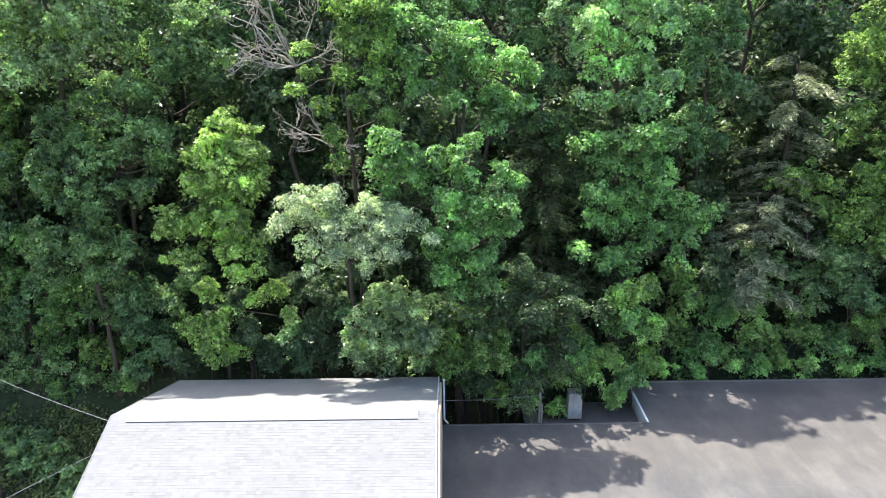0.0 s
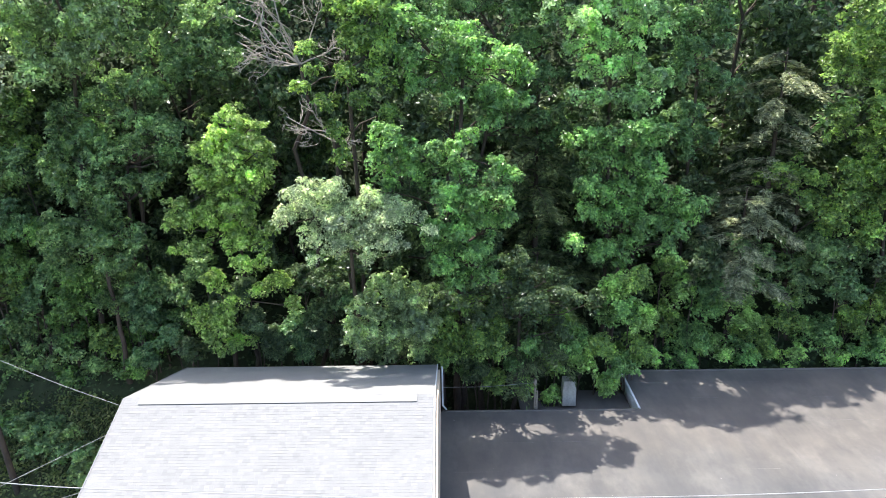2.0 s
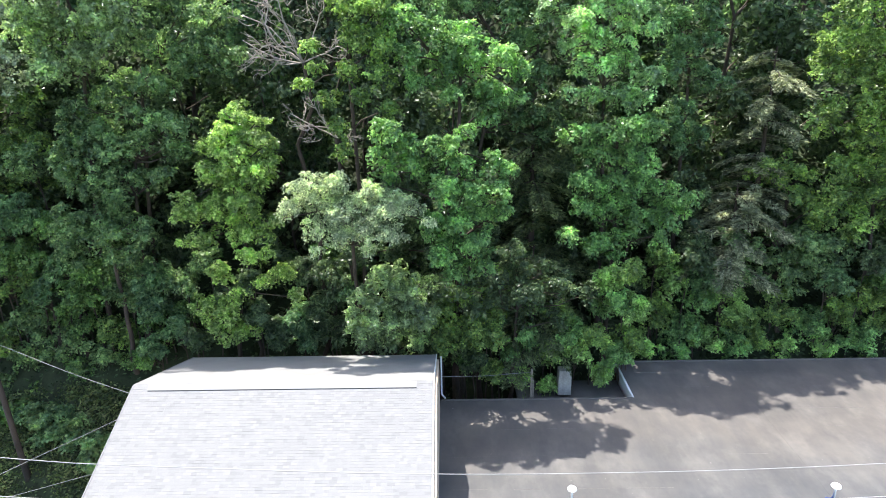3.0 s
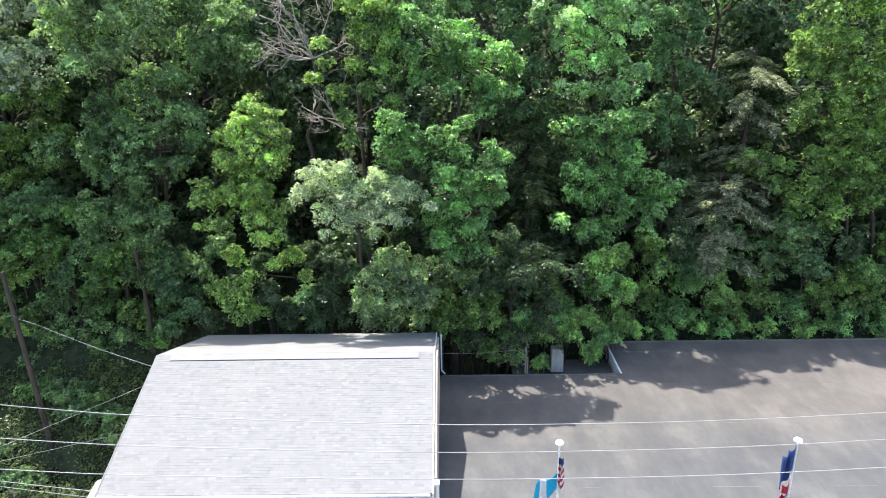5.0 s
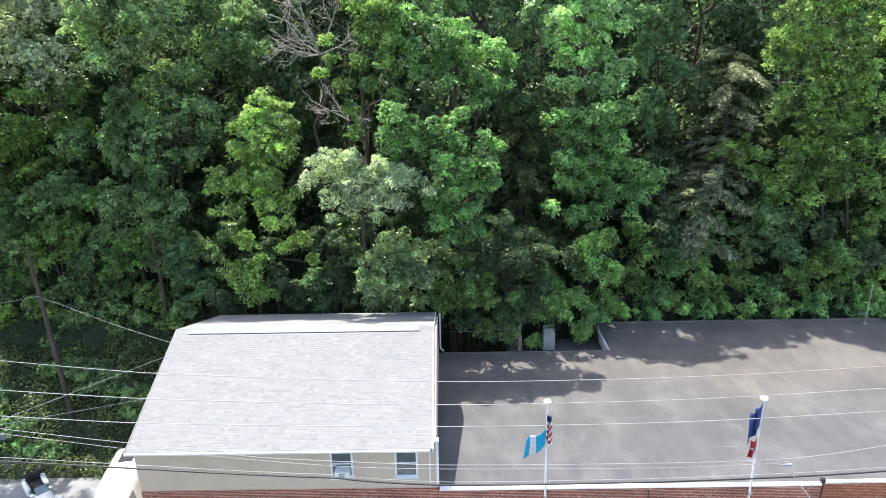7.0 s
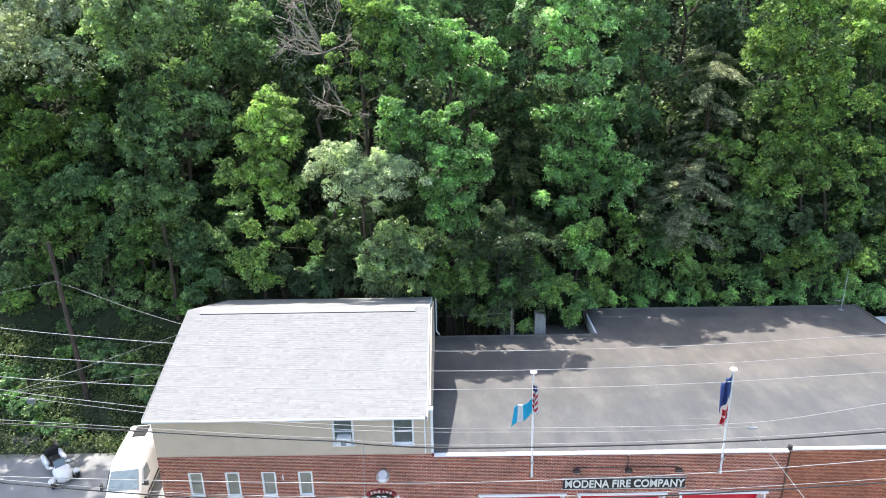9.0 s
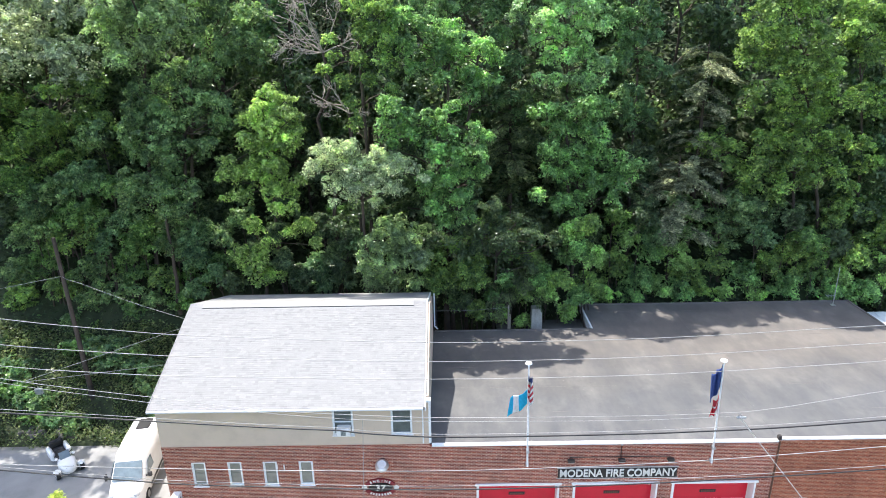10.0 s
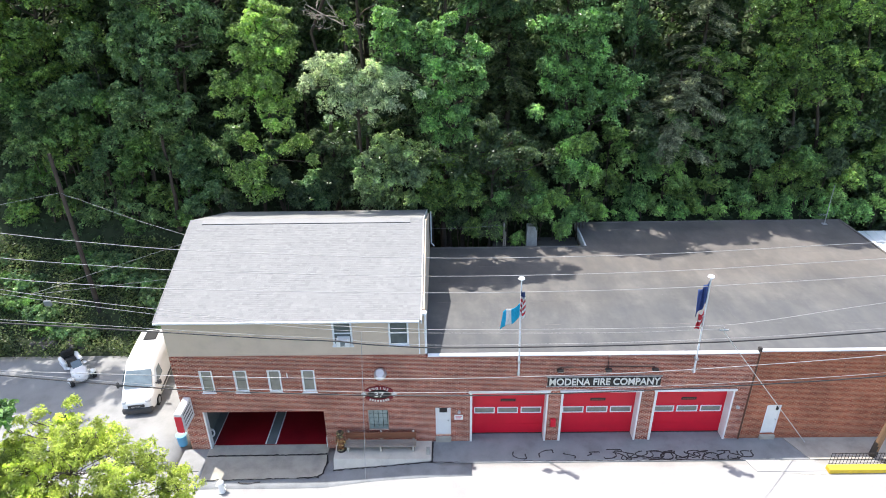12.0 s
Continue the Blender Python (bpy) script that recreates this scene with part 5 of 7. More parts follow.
bare_tree("dead_tree", (-9.1, 16.2), (-8.8, 14.2, 24.3), [(-11.4, 14.0, 26.5), (-11.6, 14.0, 25.4), (-11.2, 14.0, 24.6), (-10.2, 14.0, 27.2), (-9.4, 14.0, 27.5), (-10.0, 14.0, 24.3), (-9.5, 14.0, 26.1), (-7.6, 14.0, 27.0), (-6.9, 14.0, 25.1)],
          "dead tree with bleached bare branches", 15, DEADWOOD)
bare_tree("dead_sapling", (-7.1, 15.6), (-7.4, 14.0, 20.6), [(-9.6, 13.8, 21.9), (-9.2, 13.8, 21.2), (-8.3, 13.8, 22.2), (-6.4, 13.8, 20.7)],
          "bare grey sapling beside the dead tree", 18, DEADWOOD)
tree("maple_tree", (-34.5, 12.0), [(-31.5, 10.0, 24.0, 2.6), (-34.0, 9.5, 21.0, 2.6), (-30.8, 10.0, 20.5, 2.0), (-34.0, 9.2, 17.5, 2.4), (-36.0, 8.0, 19.0, 2.6), (-32.0, 10.5, 16.0, 2.2), (-31.5, 11.5, 17.0, 2.0), (-31.0, 12.2, 30.0, 2.3), (-33.0, 11.5, 29.0, 2.4), (-35.0, 11.0, 27.0, 2.4), (-33.5, 10.8, 25.5, 2.0), (-37.0, 10.5, 27.0, 2.5), (-39.0, 10.0, 24.0, 2.4), (-37.0, 12.6, 20.0, 2.3), (-39.2, 12.3, 20.5, 2.3), (-35.4, 13.4, 24.0, 1.8), (-38.0, 11.4, 19.5, 2.0), (-40.5, 11.3, 21.0, 2.2)],
     LEAF_DEEP, "tall maple whose shade falls on the lot", 16, 0.24, cover=0.5, clump=0.6)
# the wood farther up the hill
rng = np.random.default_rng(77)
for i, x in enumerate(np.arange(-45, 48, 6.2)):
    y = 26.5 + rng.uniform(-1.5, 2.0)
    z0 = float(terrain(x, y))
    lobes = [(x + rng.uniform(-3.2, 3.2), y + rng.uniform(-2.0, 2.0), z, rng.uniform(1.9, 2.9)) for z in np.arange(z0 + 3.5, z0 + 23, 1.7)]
    tree("forest_tree", (x, y + 0.5), lobes, (LEAF_WOODSHADE, LEAF_DEEP)[i % 2], "tall shaded tree farther up the wooded hill", 500 + i, 0.42, 0.2, "trees up the hill", cover=0.42, clump=0.95)

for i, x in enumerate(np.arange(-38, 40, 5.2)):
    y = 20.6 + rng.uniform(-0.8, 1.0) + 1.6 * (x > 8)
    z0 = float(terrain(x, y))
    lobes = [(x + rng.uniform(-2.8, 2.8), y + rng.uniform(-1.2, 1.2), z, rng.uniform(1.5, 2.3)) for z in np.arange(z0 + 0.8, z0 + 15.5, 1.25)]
    tree("understory_tree", (x, y + 0.5), lobes, LEAF_WOODSHADE, "understory tree with the wood's shade in its leaf colour", 600 + i, 0.36, 0.12, "understory trees", cover=0.46, clump=0.85)

# darkened leaves; the topmost boughs, out of view, are added to block sun
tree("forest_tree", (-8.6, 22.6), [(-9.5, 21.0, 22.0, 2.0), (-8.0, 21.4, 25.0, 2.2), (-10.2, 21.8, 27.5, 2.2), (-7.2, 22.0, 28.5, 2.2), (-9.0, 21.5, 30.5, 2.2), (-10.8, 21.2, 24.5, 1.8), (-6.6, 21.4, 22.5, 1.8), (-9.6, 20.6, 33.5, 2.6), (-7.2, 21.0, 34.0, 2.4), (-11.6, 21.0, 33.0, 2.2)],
     LEAF_WOODSHADE, "tree behind the dead branches, leaves darkened for shade", 650, 0.26, 0.16, "trees up the hill", cover=0.6, clump=0.7)

# the young street tree near the camera
lobes = []
rng = np.random.default_rng(31)
for k in range(112):
    a, q = rng.uniform(0, 6.28), rng.uniform(0, 1) ** 0.5
    side = math.sin(a) * q
    deep = 0.0 if k < 84 else rng.uniform(0.6, 2.0)
    lobes.append((-15.75 + 4.3 * q * math.cos(a), -9.6 + 2.5 * side, 9.2 - 2.5 * q * q + min(0, side) * 1.1 + rng.uniform(-1.1, 0.3) - deep, rng.uniform(0.5, 0.85)))
for x, y, z in ((-16.9, -8.5, 9.3), (-16.0, -8.4, 9.2), (-15.6, -8.5, 9.6), (-15.7, -8.4, 9.1), (-17.6, -8.7, 9.0), (-14.6, -8.6, 8.7)):
    lobes.append((x, y, z, 0.3))
tree("street_tree", (-15.75, -9.6), lobes, LEAF_STREET, "sunlit yellow-green ash tree beside the street", 32, 0.115, 0.04, group="street trees", cover=0.95, narrow=0.36, clump=0.28)
tree("street_tree", (-18.9, -9.9), [(-17.3, -9.4, 10.4, 0.4), (-17.7, -9.3, 9.9, 0.5), (-18.0, -9.5, 10.6, 0.6), (-18.6, -9.9, 9.9, 0.8)], LEAF_VINE, "small bright green tree at the street's edge", 33, 0.2, 0.05, group="street trees", narrow=0.6)

# ferns and low plants under the trees, their leaf colour darkened for shade
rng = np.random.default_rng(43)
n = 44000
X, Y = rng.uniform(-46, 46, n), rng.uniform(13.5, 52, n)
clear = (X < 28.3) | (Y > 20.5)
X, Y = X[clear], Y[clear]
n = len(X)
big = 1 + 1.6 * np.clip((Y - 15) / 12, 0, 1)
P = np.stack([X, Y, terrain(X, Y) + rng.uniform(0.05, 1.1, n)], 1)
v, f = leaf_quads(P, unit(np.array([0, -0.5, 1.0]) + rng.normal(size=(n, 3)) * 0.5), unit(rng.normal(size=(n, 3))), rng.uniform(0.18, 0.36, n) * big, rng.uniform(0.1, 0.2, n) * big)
tagged(finish("undergrowth", quads("undergrowth", v, f), LEAF_FLOOR), "low plants covering the hillside, shade put into their colour", "undergrowth", kind="stuff")

# weeds on the bank above the lot
rng = np.random.default_rng(41)
n = 34000
X, Y = rng.uniform(-36, -15.9, n), 7.7 + 6.8 * rng.uniform(0, 1, n) ** 0.8
keep = np.sin(X * 1.3) + np.sin(Y * 2.1 + X * 0.7) + rng.normal(size=n) * 0.9 > -0.7 + 2.2 * np.clip((8.9 - Y) / 1.2, 0, 1)
X, Y = X[keep], Y[keep]
n = len(X)
H = rng.uniform(0.0, 1.0, n) ** 1.6 * 0.75
P = np.stack([X, Y, terrain(X, Y) + H], 1)
v, f = leaf_quads(P, unit(np.array([0, -0.35, 1.0]) + rng.normal(size=(n, 3)) * 0.5), unit(rng.normal(size=(n, 3))), rng.uniform(0.1, 0.26, n), rng.uniform(0.06, 0.16, n))
tagged(finish("weeds", quads("weeds", v, f), WEED), "low green weeds covering the bank", "weeds", kind="stuff")

# low shrubs and vine clumps on the bank
rng = np.random.default_rng(44)
for i in range(34):
    x = -35.5 + 19.2 * ((i * 0.618) % 1.0)
    y = 9.7 + 4.4 * ((i * 0.7549) % 1.0)
    r = rng.uniform(0.5, 0.95)
    z = float(terrain(x, y)) + 0.45 * r
    lobes = [(x, y, z, 0.8 * r), (x - 0.7 * r, y - 0.2, z - 0.1 * r, 0.6 * r), (x + 0.75 * r, y + 0.2, z + 0.15 * r, 0.6 * r)]
    k = (0, 1, 1, 2, 0)[i % 5]
    tree("bush", (x, y + 0.3), lobes, (LEAF_DEEP, LEAF_MAPLE, LEAF_BUSH)[k], ("low dark green shrub on the bank", "light green vine clump on the bank", "fresh green shrub on the bank")[k],
         900 + i, 0.19, 0.03, "shrubs on the bank", cover=0.3, clump=0.5, category="bush")

# ---- things on the front wall ----
def lettering(name, text, size, at, mat, parent, wide=None, depth=0.02, turn=None, bold=0.014):
    """Raised letters in the built-in font, standing upright on a wall that faces -y."""
    cu = bpy.data.curves.new(name, "FONT")
    cu.body, cu.size, cu.extrude, cu.align_x, cu.align_y, cu.offset = text, size, depth / 2, "CENTER", "CENTER", size * bold
    tmp = new("text", cu)
    dg = bpy.context.evaluated_depsgraph_get()
    me = bpy.data.meshes.new_from_object(tmp.evaluated_get(dg))
    bpy.data.objects.remove(tmp)
    bpy.data.curves.remove(cu)
    k = 1.0
    if wide:
        xs = [v.co.x for v in me.vertices]
        k = wide / (max(xs) - min(xs))
    me.transform(Matrix.Translation(at) @ (turn or pose(0, 0, 0, 90)) @ Matrix.Diagonal((k, 1, 1, 1)))
    me.materials.clear()
    return finish(name, me, mat, parent)


LETTER = surface("cream letter paint", (0.75, 0.73, 0.68), 0.05, 2, 30, 0.5, 0.0)
BADGERED = surface("dark red enamel", (0.2, 0.012, 0.02), 0.1, 3, 30, 0.4, 0.0)
SIGNBLACK = surface("black sign board", (0.018, 0.017, 0.016), 0.2, 3, 30, 0.5, 0.05)
sign = thing("station_name_sign", (7.15, -0.03, 4.16), "long black board with raised cream capital letters", "sign")
part("board", box(-3.02, 3.02, -0.03, 0.03, -0.3, 0.3, 0.01), SIGNBLACK, sign)
part("frame_strip", box(-3.08, 3.08, -0.02, 0.03, 0.3, 0.35), GALV, sign)
part("frame_strip", box(-3.08, 3.08, -0.02, 0.03, -0.35, -0.3), GALV, sign)
lettering("letters", "MODENA FIRE COMPANY", 0.62, (0, -0.055, 0.0), LETTER, sign, 5.9, 0.045)


def sign_lamp(x):
    ob = thing("sign_lamp", (x, 0, 5.02), "small dark floodlight over the name board", "lamp", "floodlights over the board")
    part("arm", rod((0, 0.02, 0.1), (0, -0.2, 0.12), 0.02), IRON, ob)
    part("head", box(-0.17, 0.17, -0.33, -0.12, -0.02, 0.11, 0.02), IRON, ob)
    part("lens", box(-0.14, 0.14, -0.31, -0.14, -0.045, -0.021), GALV, ob)
    return ob


lamp1 = sign_lamp(4.72)
for x in (7.25, 9.7):
    copy_thing(lamp1, pose(x, 0, 5.02))
conduit = thing("conduit", (7.25, -0.03, 5.12), "thin metal conduit feeding the floodlights", "conduit")
bm = rod((-2.5, 0, 0), (2.45, 0, 0), 0.018)
rod((0, 0, 0), (0, 0, 0.75), 0.018, bm=bm)
part("pipe", bm, IRON, conduit)
part("junction_cap", ball((0, -0.02, 0.74), 0.06), GALV, conduit)

badge = thing("engine_badge", (-4.92, -0.03, 3.44), "oval black badge with red arcs and white lettering", "sign")


def oval(rx, rz, y0, y1, seg=32, a0=0.0, a1=6.2832, inner=None):
    bm = bmesh.new()
    ang = [a0 + (a1 - a0) * k / seg for k in range(seg + 1)]
    out = [(rx * math.cos(a), rz * math.sin(a)) for a in ang]
    if inner:
        ins = [(inner[0] * math.cos(a), inner[1] * math.sin(a)) for a in ang]
        for k in range(seg):
            bm.faces.new([bm.verts.new((x, y0, z)) for x, z in (out[k], out[k + 1], ins[k + 1], ins[k])])
    else:
        bm.faces.new([bm.verts.new((x, y0, z)) for x, z in out[:-1]])
    bmesh.ops.remove_doubles(bm, verts=bm.verts, dist=1e-5)
    r = bmesh.ops.extrude_face_region(bm, geom=bm.faces[:])
    bmesh.ops.translate(bm, verts=[e for e in r["geom"] if isinstance(e, bmesh.types.BMVert)], vec=(0, y1 - y0, 0))
    bmesh.ops.recalc_face_normals(bm, faces=bm.faces)
    return bm


part("oval_board", oval(0.62, 0.25, -0.05, 0.03), SIGNBLACK, badge, "black oval centre")
part("arc", oval(0.84, 0.54, -0.045, 0.03, 20, 0.4, 2.74, (0.64, 0.33)), BADGERED, badge, "red upper arc")
part("arc", oval(0.84, 0.54, -0.045, 0.03, 20, 3.54, 5.88, (0.64, 0.33)), BADGERED, badge, "red lower arc")
lettering("numerals", "37", 0.44, (0, -0.06, -0.01), LETTER, badge, 0.52)
for k, ch in enumerate("ENGINE"):
    a = math.pi * 0.5 + (2.5 - k) * 0.27
    lettering("letter", ch, 0.2, (0.76 * math.cos(a), -0.056, 0.43 * math.sin(a)), LETTER, badge, turn=pose(0, 0, 0, 90) @ pose(0, 0, 0, 0, 0, (2.5 - k) * 9))
for k in range(8):
    a = math.pi * 1.5 + (k - 3.5) * 0.2
    part("letter_bar", box(-0.04, 0.04, -0.062, -0.046, -0.07, 0.07, turn=Matrix.Translation((0.76 * math.cos(a), 0, 0.43 * math.sin(a))) @ pose(0, 0, 0, 0, -(k - 3.5) * 9)), LETTER, badge)
for s in (-1, 1):
    bm = box(s * 0.82 - 0.05, s * 0.82 + 0.05, -0.06, 0.02, -0.13, 0.13)
    box(s * 0.82 - 0.13, s * 0.82 + 0.13, -0.059, 0.019, -0.05, 0.05, bm=bm)
    part("cross", bm, LETTER, badge, "white cross emblem")

dome = thing("wall_lamp", (-4.74, 0, 5.0), "round grey hooded wall lamp on a bracket", "lamp")
bm = bmesh.new()
bmesh.ops.create_cone(bm, cap_ends=True, segments=20, radius1=0.34, radius2=0.22, depth=0.22)
bm.transform(pose(0, -0.42, 0.12, 35))
part("hood", bm, GALV, dome)
part("lens", ball((0, -0.47, 0.0), 0.24, 0.6), WHITE, dome)
part("bracket", rod((0, 0.02, 0.05), (0, -0.36, 0.12), 0.05), IRON, dome)
part("backplate", box(-0.12, 0.12, -0.03, 0.02, -0.5, 0.2, 0.01), IRON, dome)

notice = thing("notice_board", (-0.62, -0.02, 1.75), "small white notice plate beside the steel door", "sign")
part("plate", box(-0.24, 0.24, -0.03, 0.02, -0.15, 0.17, 0.005), WHITE, notice)
for k in range(3):
    part("text_bar", box(-0.17, 0.17 - 0.05 * k, -0.036, -0.031, 0.06 - 0.08 * k, 0.09 - 0.08 * k), RED, notice)
bell = thing("door_lamp", (-0.6, 0, 2.15), "small grey lamp above the notice plate", "lamp")
part("body", ball((0, -0.08, 0), 0.09), GALV, bell)
part("bracket", box(-0.03, 0.03, -0.06, 0.02, -0.1, 0.1), GALV, bell)
callbox = thing("fire_box", (4.6, -0.0, 1.35), "small red box on the brick pier", "box")
part("case", box(-0.15, 0.15, -0.18, 0.02, -0.25, 0.25, 0.03), RED, callbox)
part("lid", box(-0.11, 0.11, -0.2, -0.181, -0.16, 0.1, 0.008), RED, callbox)
wl = thing("door_lamp", (14.6, 0, 2.35), "small grey lamp on the pier by the doors", "lamp")
part("body", ball((0, -0.12, 0), 0.11, 0.8), GALV, wl)
part("bracket", rod((0, 0.02, 0.05), (0, -0.1, 0.02), 0.03), GALV, wl)

# blade sign at the corner of the hall
blade = thing("blade_sign", (-15.35, -0.75, 2.75), "white letter-board blade sign with a red end", "sign")
part("box_body", box(-0.2, 0.2, -0.68, 0.7, -0.62, 0.62, 0.02), WHITE, blade)
part("red_end", box(-0.19, 0.19, -0.705, -0.682, -0.6, 0.45), RED, blade, "red painted end panel")
for k in range(4):
    for q in range(7):
        part("letter_bar", box(0.201, 0.21, -0.5 + 0.155 * q, -0.4 + 0.155 * q, 0.36 - 0.24 * k, 0.46 - 0.24 * k), INSIDE, blade)
part("bracket", box(-0.05, 0.05, 0.62, 0.78, 0.2, 0.3), IRON, blade)
part("bracket", box(-0.05, 0.05, 0.62, 0.78, -0.3, -0.2), IRON, blade)
disc = thing("blue_bin", (-16.45, 0.38, -0.44), "round pale blue bin at the building's corner", "bin")
part("body", rod((0, 0, 0), (0, 0, 0.75), 0.24, 0.28, 20), surface("blue plastic", (0.12, 0.38, 0.62), 0.1, 3, 30, 0.4, 0.0), disc)
part("lid", rod((0, 0, 0.752), (0, 0, 0.83), 0.31, 0.2, 20), surface("pale blue plastic", (0.25, 0.52, 0.72), 0.1, 3, 30, 0.4, 0.0), disc)


# ---- flags ----
def flagpole(x, z0, top, label):
    ob = thing("flagpole", (x, 0, z0), label, "flagpole", "flagpoles on the facade")
    t = Vector(top) - Vector((x, 0, z0))
    s = Vector((0, -0.16, 0))
    part("pole", rod(s, t, 0.05, 0.035, 12), ALU, ob)
    part("disc_light", rod(t, t + Vector((0, 0, 0.06)), 0.17, 0.14, 20), ALU, ob, "flat white disc lamp on the pole's top")
    part("clamp", box(-0.07, 0.07, -0.2, 0.01, 0.02, 0.16), GALV, ob)
    part("clamp", box(-0.07, 0.07, -0.24, 0.01, 0.82, 0.96), GALV, ob)
    return ob


def banner(name, parent, corner, drop, fly, mat_rows, label, category, seed, folds=3.0, upright=False):
    """A flag that hangs in folds from the pole: hoist at corner downwards, fly edge sinking by gravity."""
    rng = np.random.default_rng(seed)
    n, m = 15, 13
    ob = thing(name, tuple(corner), label, category, "flags on the poles")
    ph = rng.uniform(0, 6)
    for row, (lo, hi, mat, tag) in enumerate(mat_rows):
        v, f = [], []
        for k in range(m):
            for i in range(n):
                q, u = (k / (m - 1), lo + (hi - lo) * i / (n - 1)) if upright else (lo + (hi - lo) * k / (m - 1), i / (n - 1))
                x = fly[0] * u + 0.07 * math.sin(folds * 6.28 * u + ph + q * 2.0) * u
                y = fly[1] * u + 0.16 * math.sin(folds * 6.28 * u + ph + 1.2) * (0.3 + 0.7 * u)
                z = -drop * q + fly[2] * u * (0.6 + 0.4 * q) - 0.1 * math.sin(3.1 * u)
                v.append((x, y, z))
        for k in range(m - 1):
            for i in range(n - 1):
                a = k * n + i
                f.append((a, a + 1, a + n + 1, a + n))
        ob2 = finish(tag, quads(tag, np.array(v), np.array(f), True), mat, ob)
        s = ob2.modifiers.new("cloth", "SOLIDIFY")
        s.thickness = 0.008
    return ob


def cloth(name, c):
    m, nt, b = shader(name)
    n = noise_node(nt, coords(nt), 14.0, 3.0)
    col = ramp(nt, n, [(0.3, shade(c, 0.75)), (0.7, c)])
    nt.links.new(col, b.inputs["Base Color"])
    b.inputs["Roughness"].default_value = 0.8
    tr, mx = nt.nodes.new("ShaderNodeBsdfTranslucent"), nt.nodes.new("ShaderNodeMixShader")
    nt.links.new(col, tr.inputs[0])
    mx.inputs[0].default_value = 0.4
    nt.links.new(b.outputs[0], mx.inputs[1]), nt.links.new(tr.outputs[0], mx.inputs[2])
    nt.links.new(mx.outputs[0], nt.nodes["Material Output"].inputs[0])
    return m


C_RED, C_WHITE, C_BLUE = cloth("red cloth", (0.6, 0.05, 0.08)), cloth("white cloth", (0.9, 0.9, 0.9)), cloth("navy cloth", (0.06, 0.09, 0.26))
C_CYAN, C_ROYAL = cloth("cyan cloth", (0.02, 0.5, 0.75)), cloth("royal blue cloth", (0.07, 0.12, 0.35))
p1 = flagpole(2.54, 4.72, (2.45, -0.16, 10.58), "white flagpole on the facade with a disc lamp")
p2 = flagpole(11.77, 4.78, (11.64, -0.16, 10.58), "white flagpole with a disc lamp beside the name board")
stripes = [(0.0, 0.22, C_BLUE, "canton")] + [(0.22 + 0.78 * k / 7, 0.22 + 0.78 * (k + 1) / 7, (C_WHITE, C_RED)[k % 2], "stripe") for k in range(7)]
banner("striped_flag", p1, (2.44, -0.2, 10.0), 1.35, (0.2, -0.08, -0.2), stripes, "limp flag with red and white stripes and a blue field", "flag", 1, 1.5)
banner("cyan_flag", p1, (2.43, -0.18, 9.2), 0.8, (-0.9, -0.12, -0.62), [(0.0, 0.45, C_CYAN, "cyan_band"), (0.45, 0.8, C_WHITE, "white_band"), (0.8, 1.0, C_CYAN, "cyan_band")], "cyan and white flag drooping below the striped one", "flag", 2, 1.1, True)
banner("blue_flag", p2, (11.64, -0.18, 10.45), 1.3, (-0.5, -0.1, -0.75), [(0.0, 1.0, C_ROYAL, "field")], "limp royal blue flag with a small emblem", "flag", 3, 1.7)
banner("red_flag", p2, (11.68, -0.18, 8.75), 0.75, (-0.34, -0.05, -0.5), [(0.0, 0.4, C_RED, "red_band"), (0.4, 0.52, C_WHITE, "white_band"), (0.52, 1.0, C_RED, "red_band")], "limp red flag hanging below the blue one", "flag", 4, 1.4)

# ---- bench, slab, figure ----
SLAB = surface("pale slab concrete", (0.56, 0.52, 0.45), 0.15, 1.2, 25, 0.9, 0.3)
GREYWOOD = surface("weathered grey wood", (0.28, 0.245, 0.21), 0.25, 3, 20, 0.8, 0.3, stretch=(0.15, 1, 1))
bm = bmesh.new()
top = [(-7.5, -1.3, 0.03), (-2.14, -1.38, 0.03), (-2.14, 0.0, 0.05), (-7.5, 0.0, 0.05)]
foot = [(-7.47, -1.66, -0.55), (-2.14, -1.45, -0.55), (-2.14, 0.0, -0.55), (-7.5, 0.0, -0.55)]
hi, lo = [bm.verts.new(c) for c in top], [bm.verts.new(c) for c in foot]
bm.faces.new(hi), bm.faces.new(lo[::-1])
for k in range(4):
    bm.faces.new([hi[k], hi[k - 1], lo[k - 1], lo[k]])
bmesh.ops.recalc_face_normals(bm, faces=bm.faces)
bmesh.ops.bevel(bm, geom=[e for e in bm.edges if e.calc_length() > 1], offset=0.02, segments=1, affect="EDGES")
tagged(part("pavement_bench_slab", bm, SLAB), "pale concrete slab under the bench", "pavement", kind="structure")
bench = thing("bench", (-4.95, -0.45, 0.04), "long wooden bench with a brown back and grey seat", "bench")
for k in range(4):
    part("seat_board", box(-1.97, 1.97, -0.44 + 0.137 * k, -0.31 + 0.137 * k, 0.4, 0.45, 0.01), GREYWOOD, bench, "weathered grey seat board")
for k in range(2):
    part("back_board", box(-1.97, 1.97, 0.14, 0.18, 0.5 + 0.21 * k, 0.707 + 0.21 * k, 0.008), BENCHWOOD, bench)
for x in (-1.8, 0.0, 1.8):
    part("support", box(x - 0.05, x + 0.05, -0.38, 0.1, 0.0, 0.398, 0.015), SLAB, bench)
    part("back_post", box(x - 0.05, x + 0.05, 0.182, 0.25, 0.0, 1.0, 0.015), SLAB, bench)
post = thing("concrete_block", (-2.32, -1.0, 0.03), "short pale concrete post at the slab's end", "post")
part("body", box(-0.1, 0.1, -0.1, 0.1, -0.05, 0.45, 0.02), CONCRETE_OLD, post)


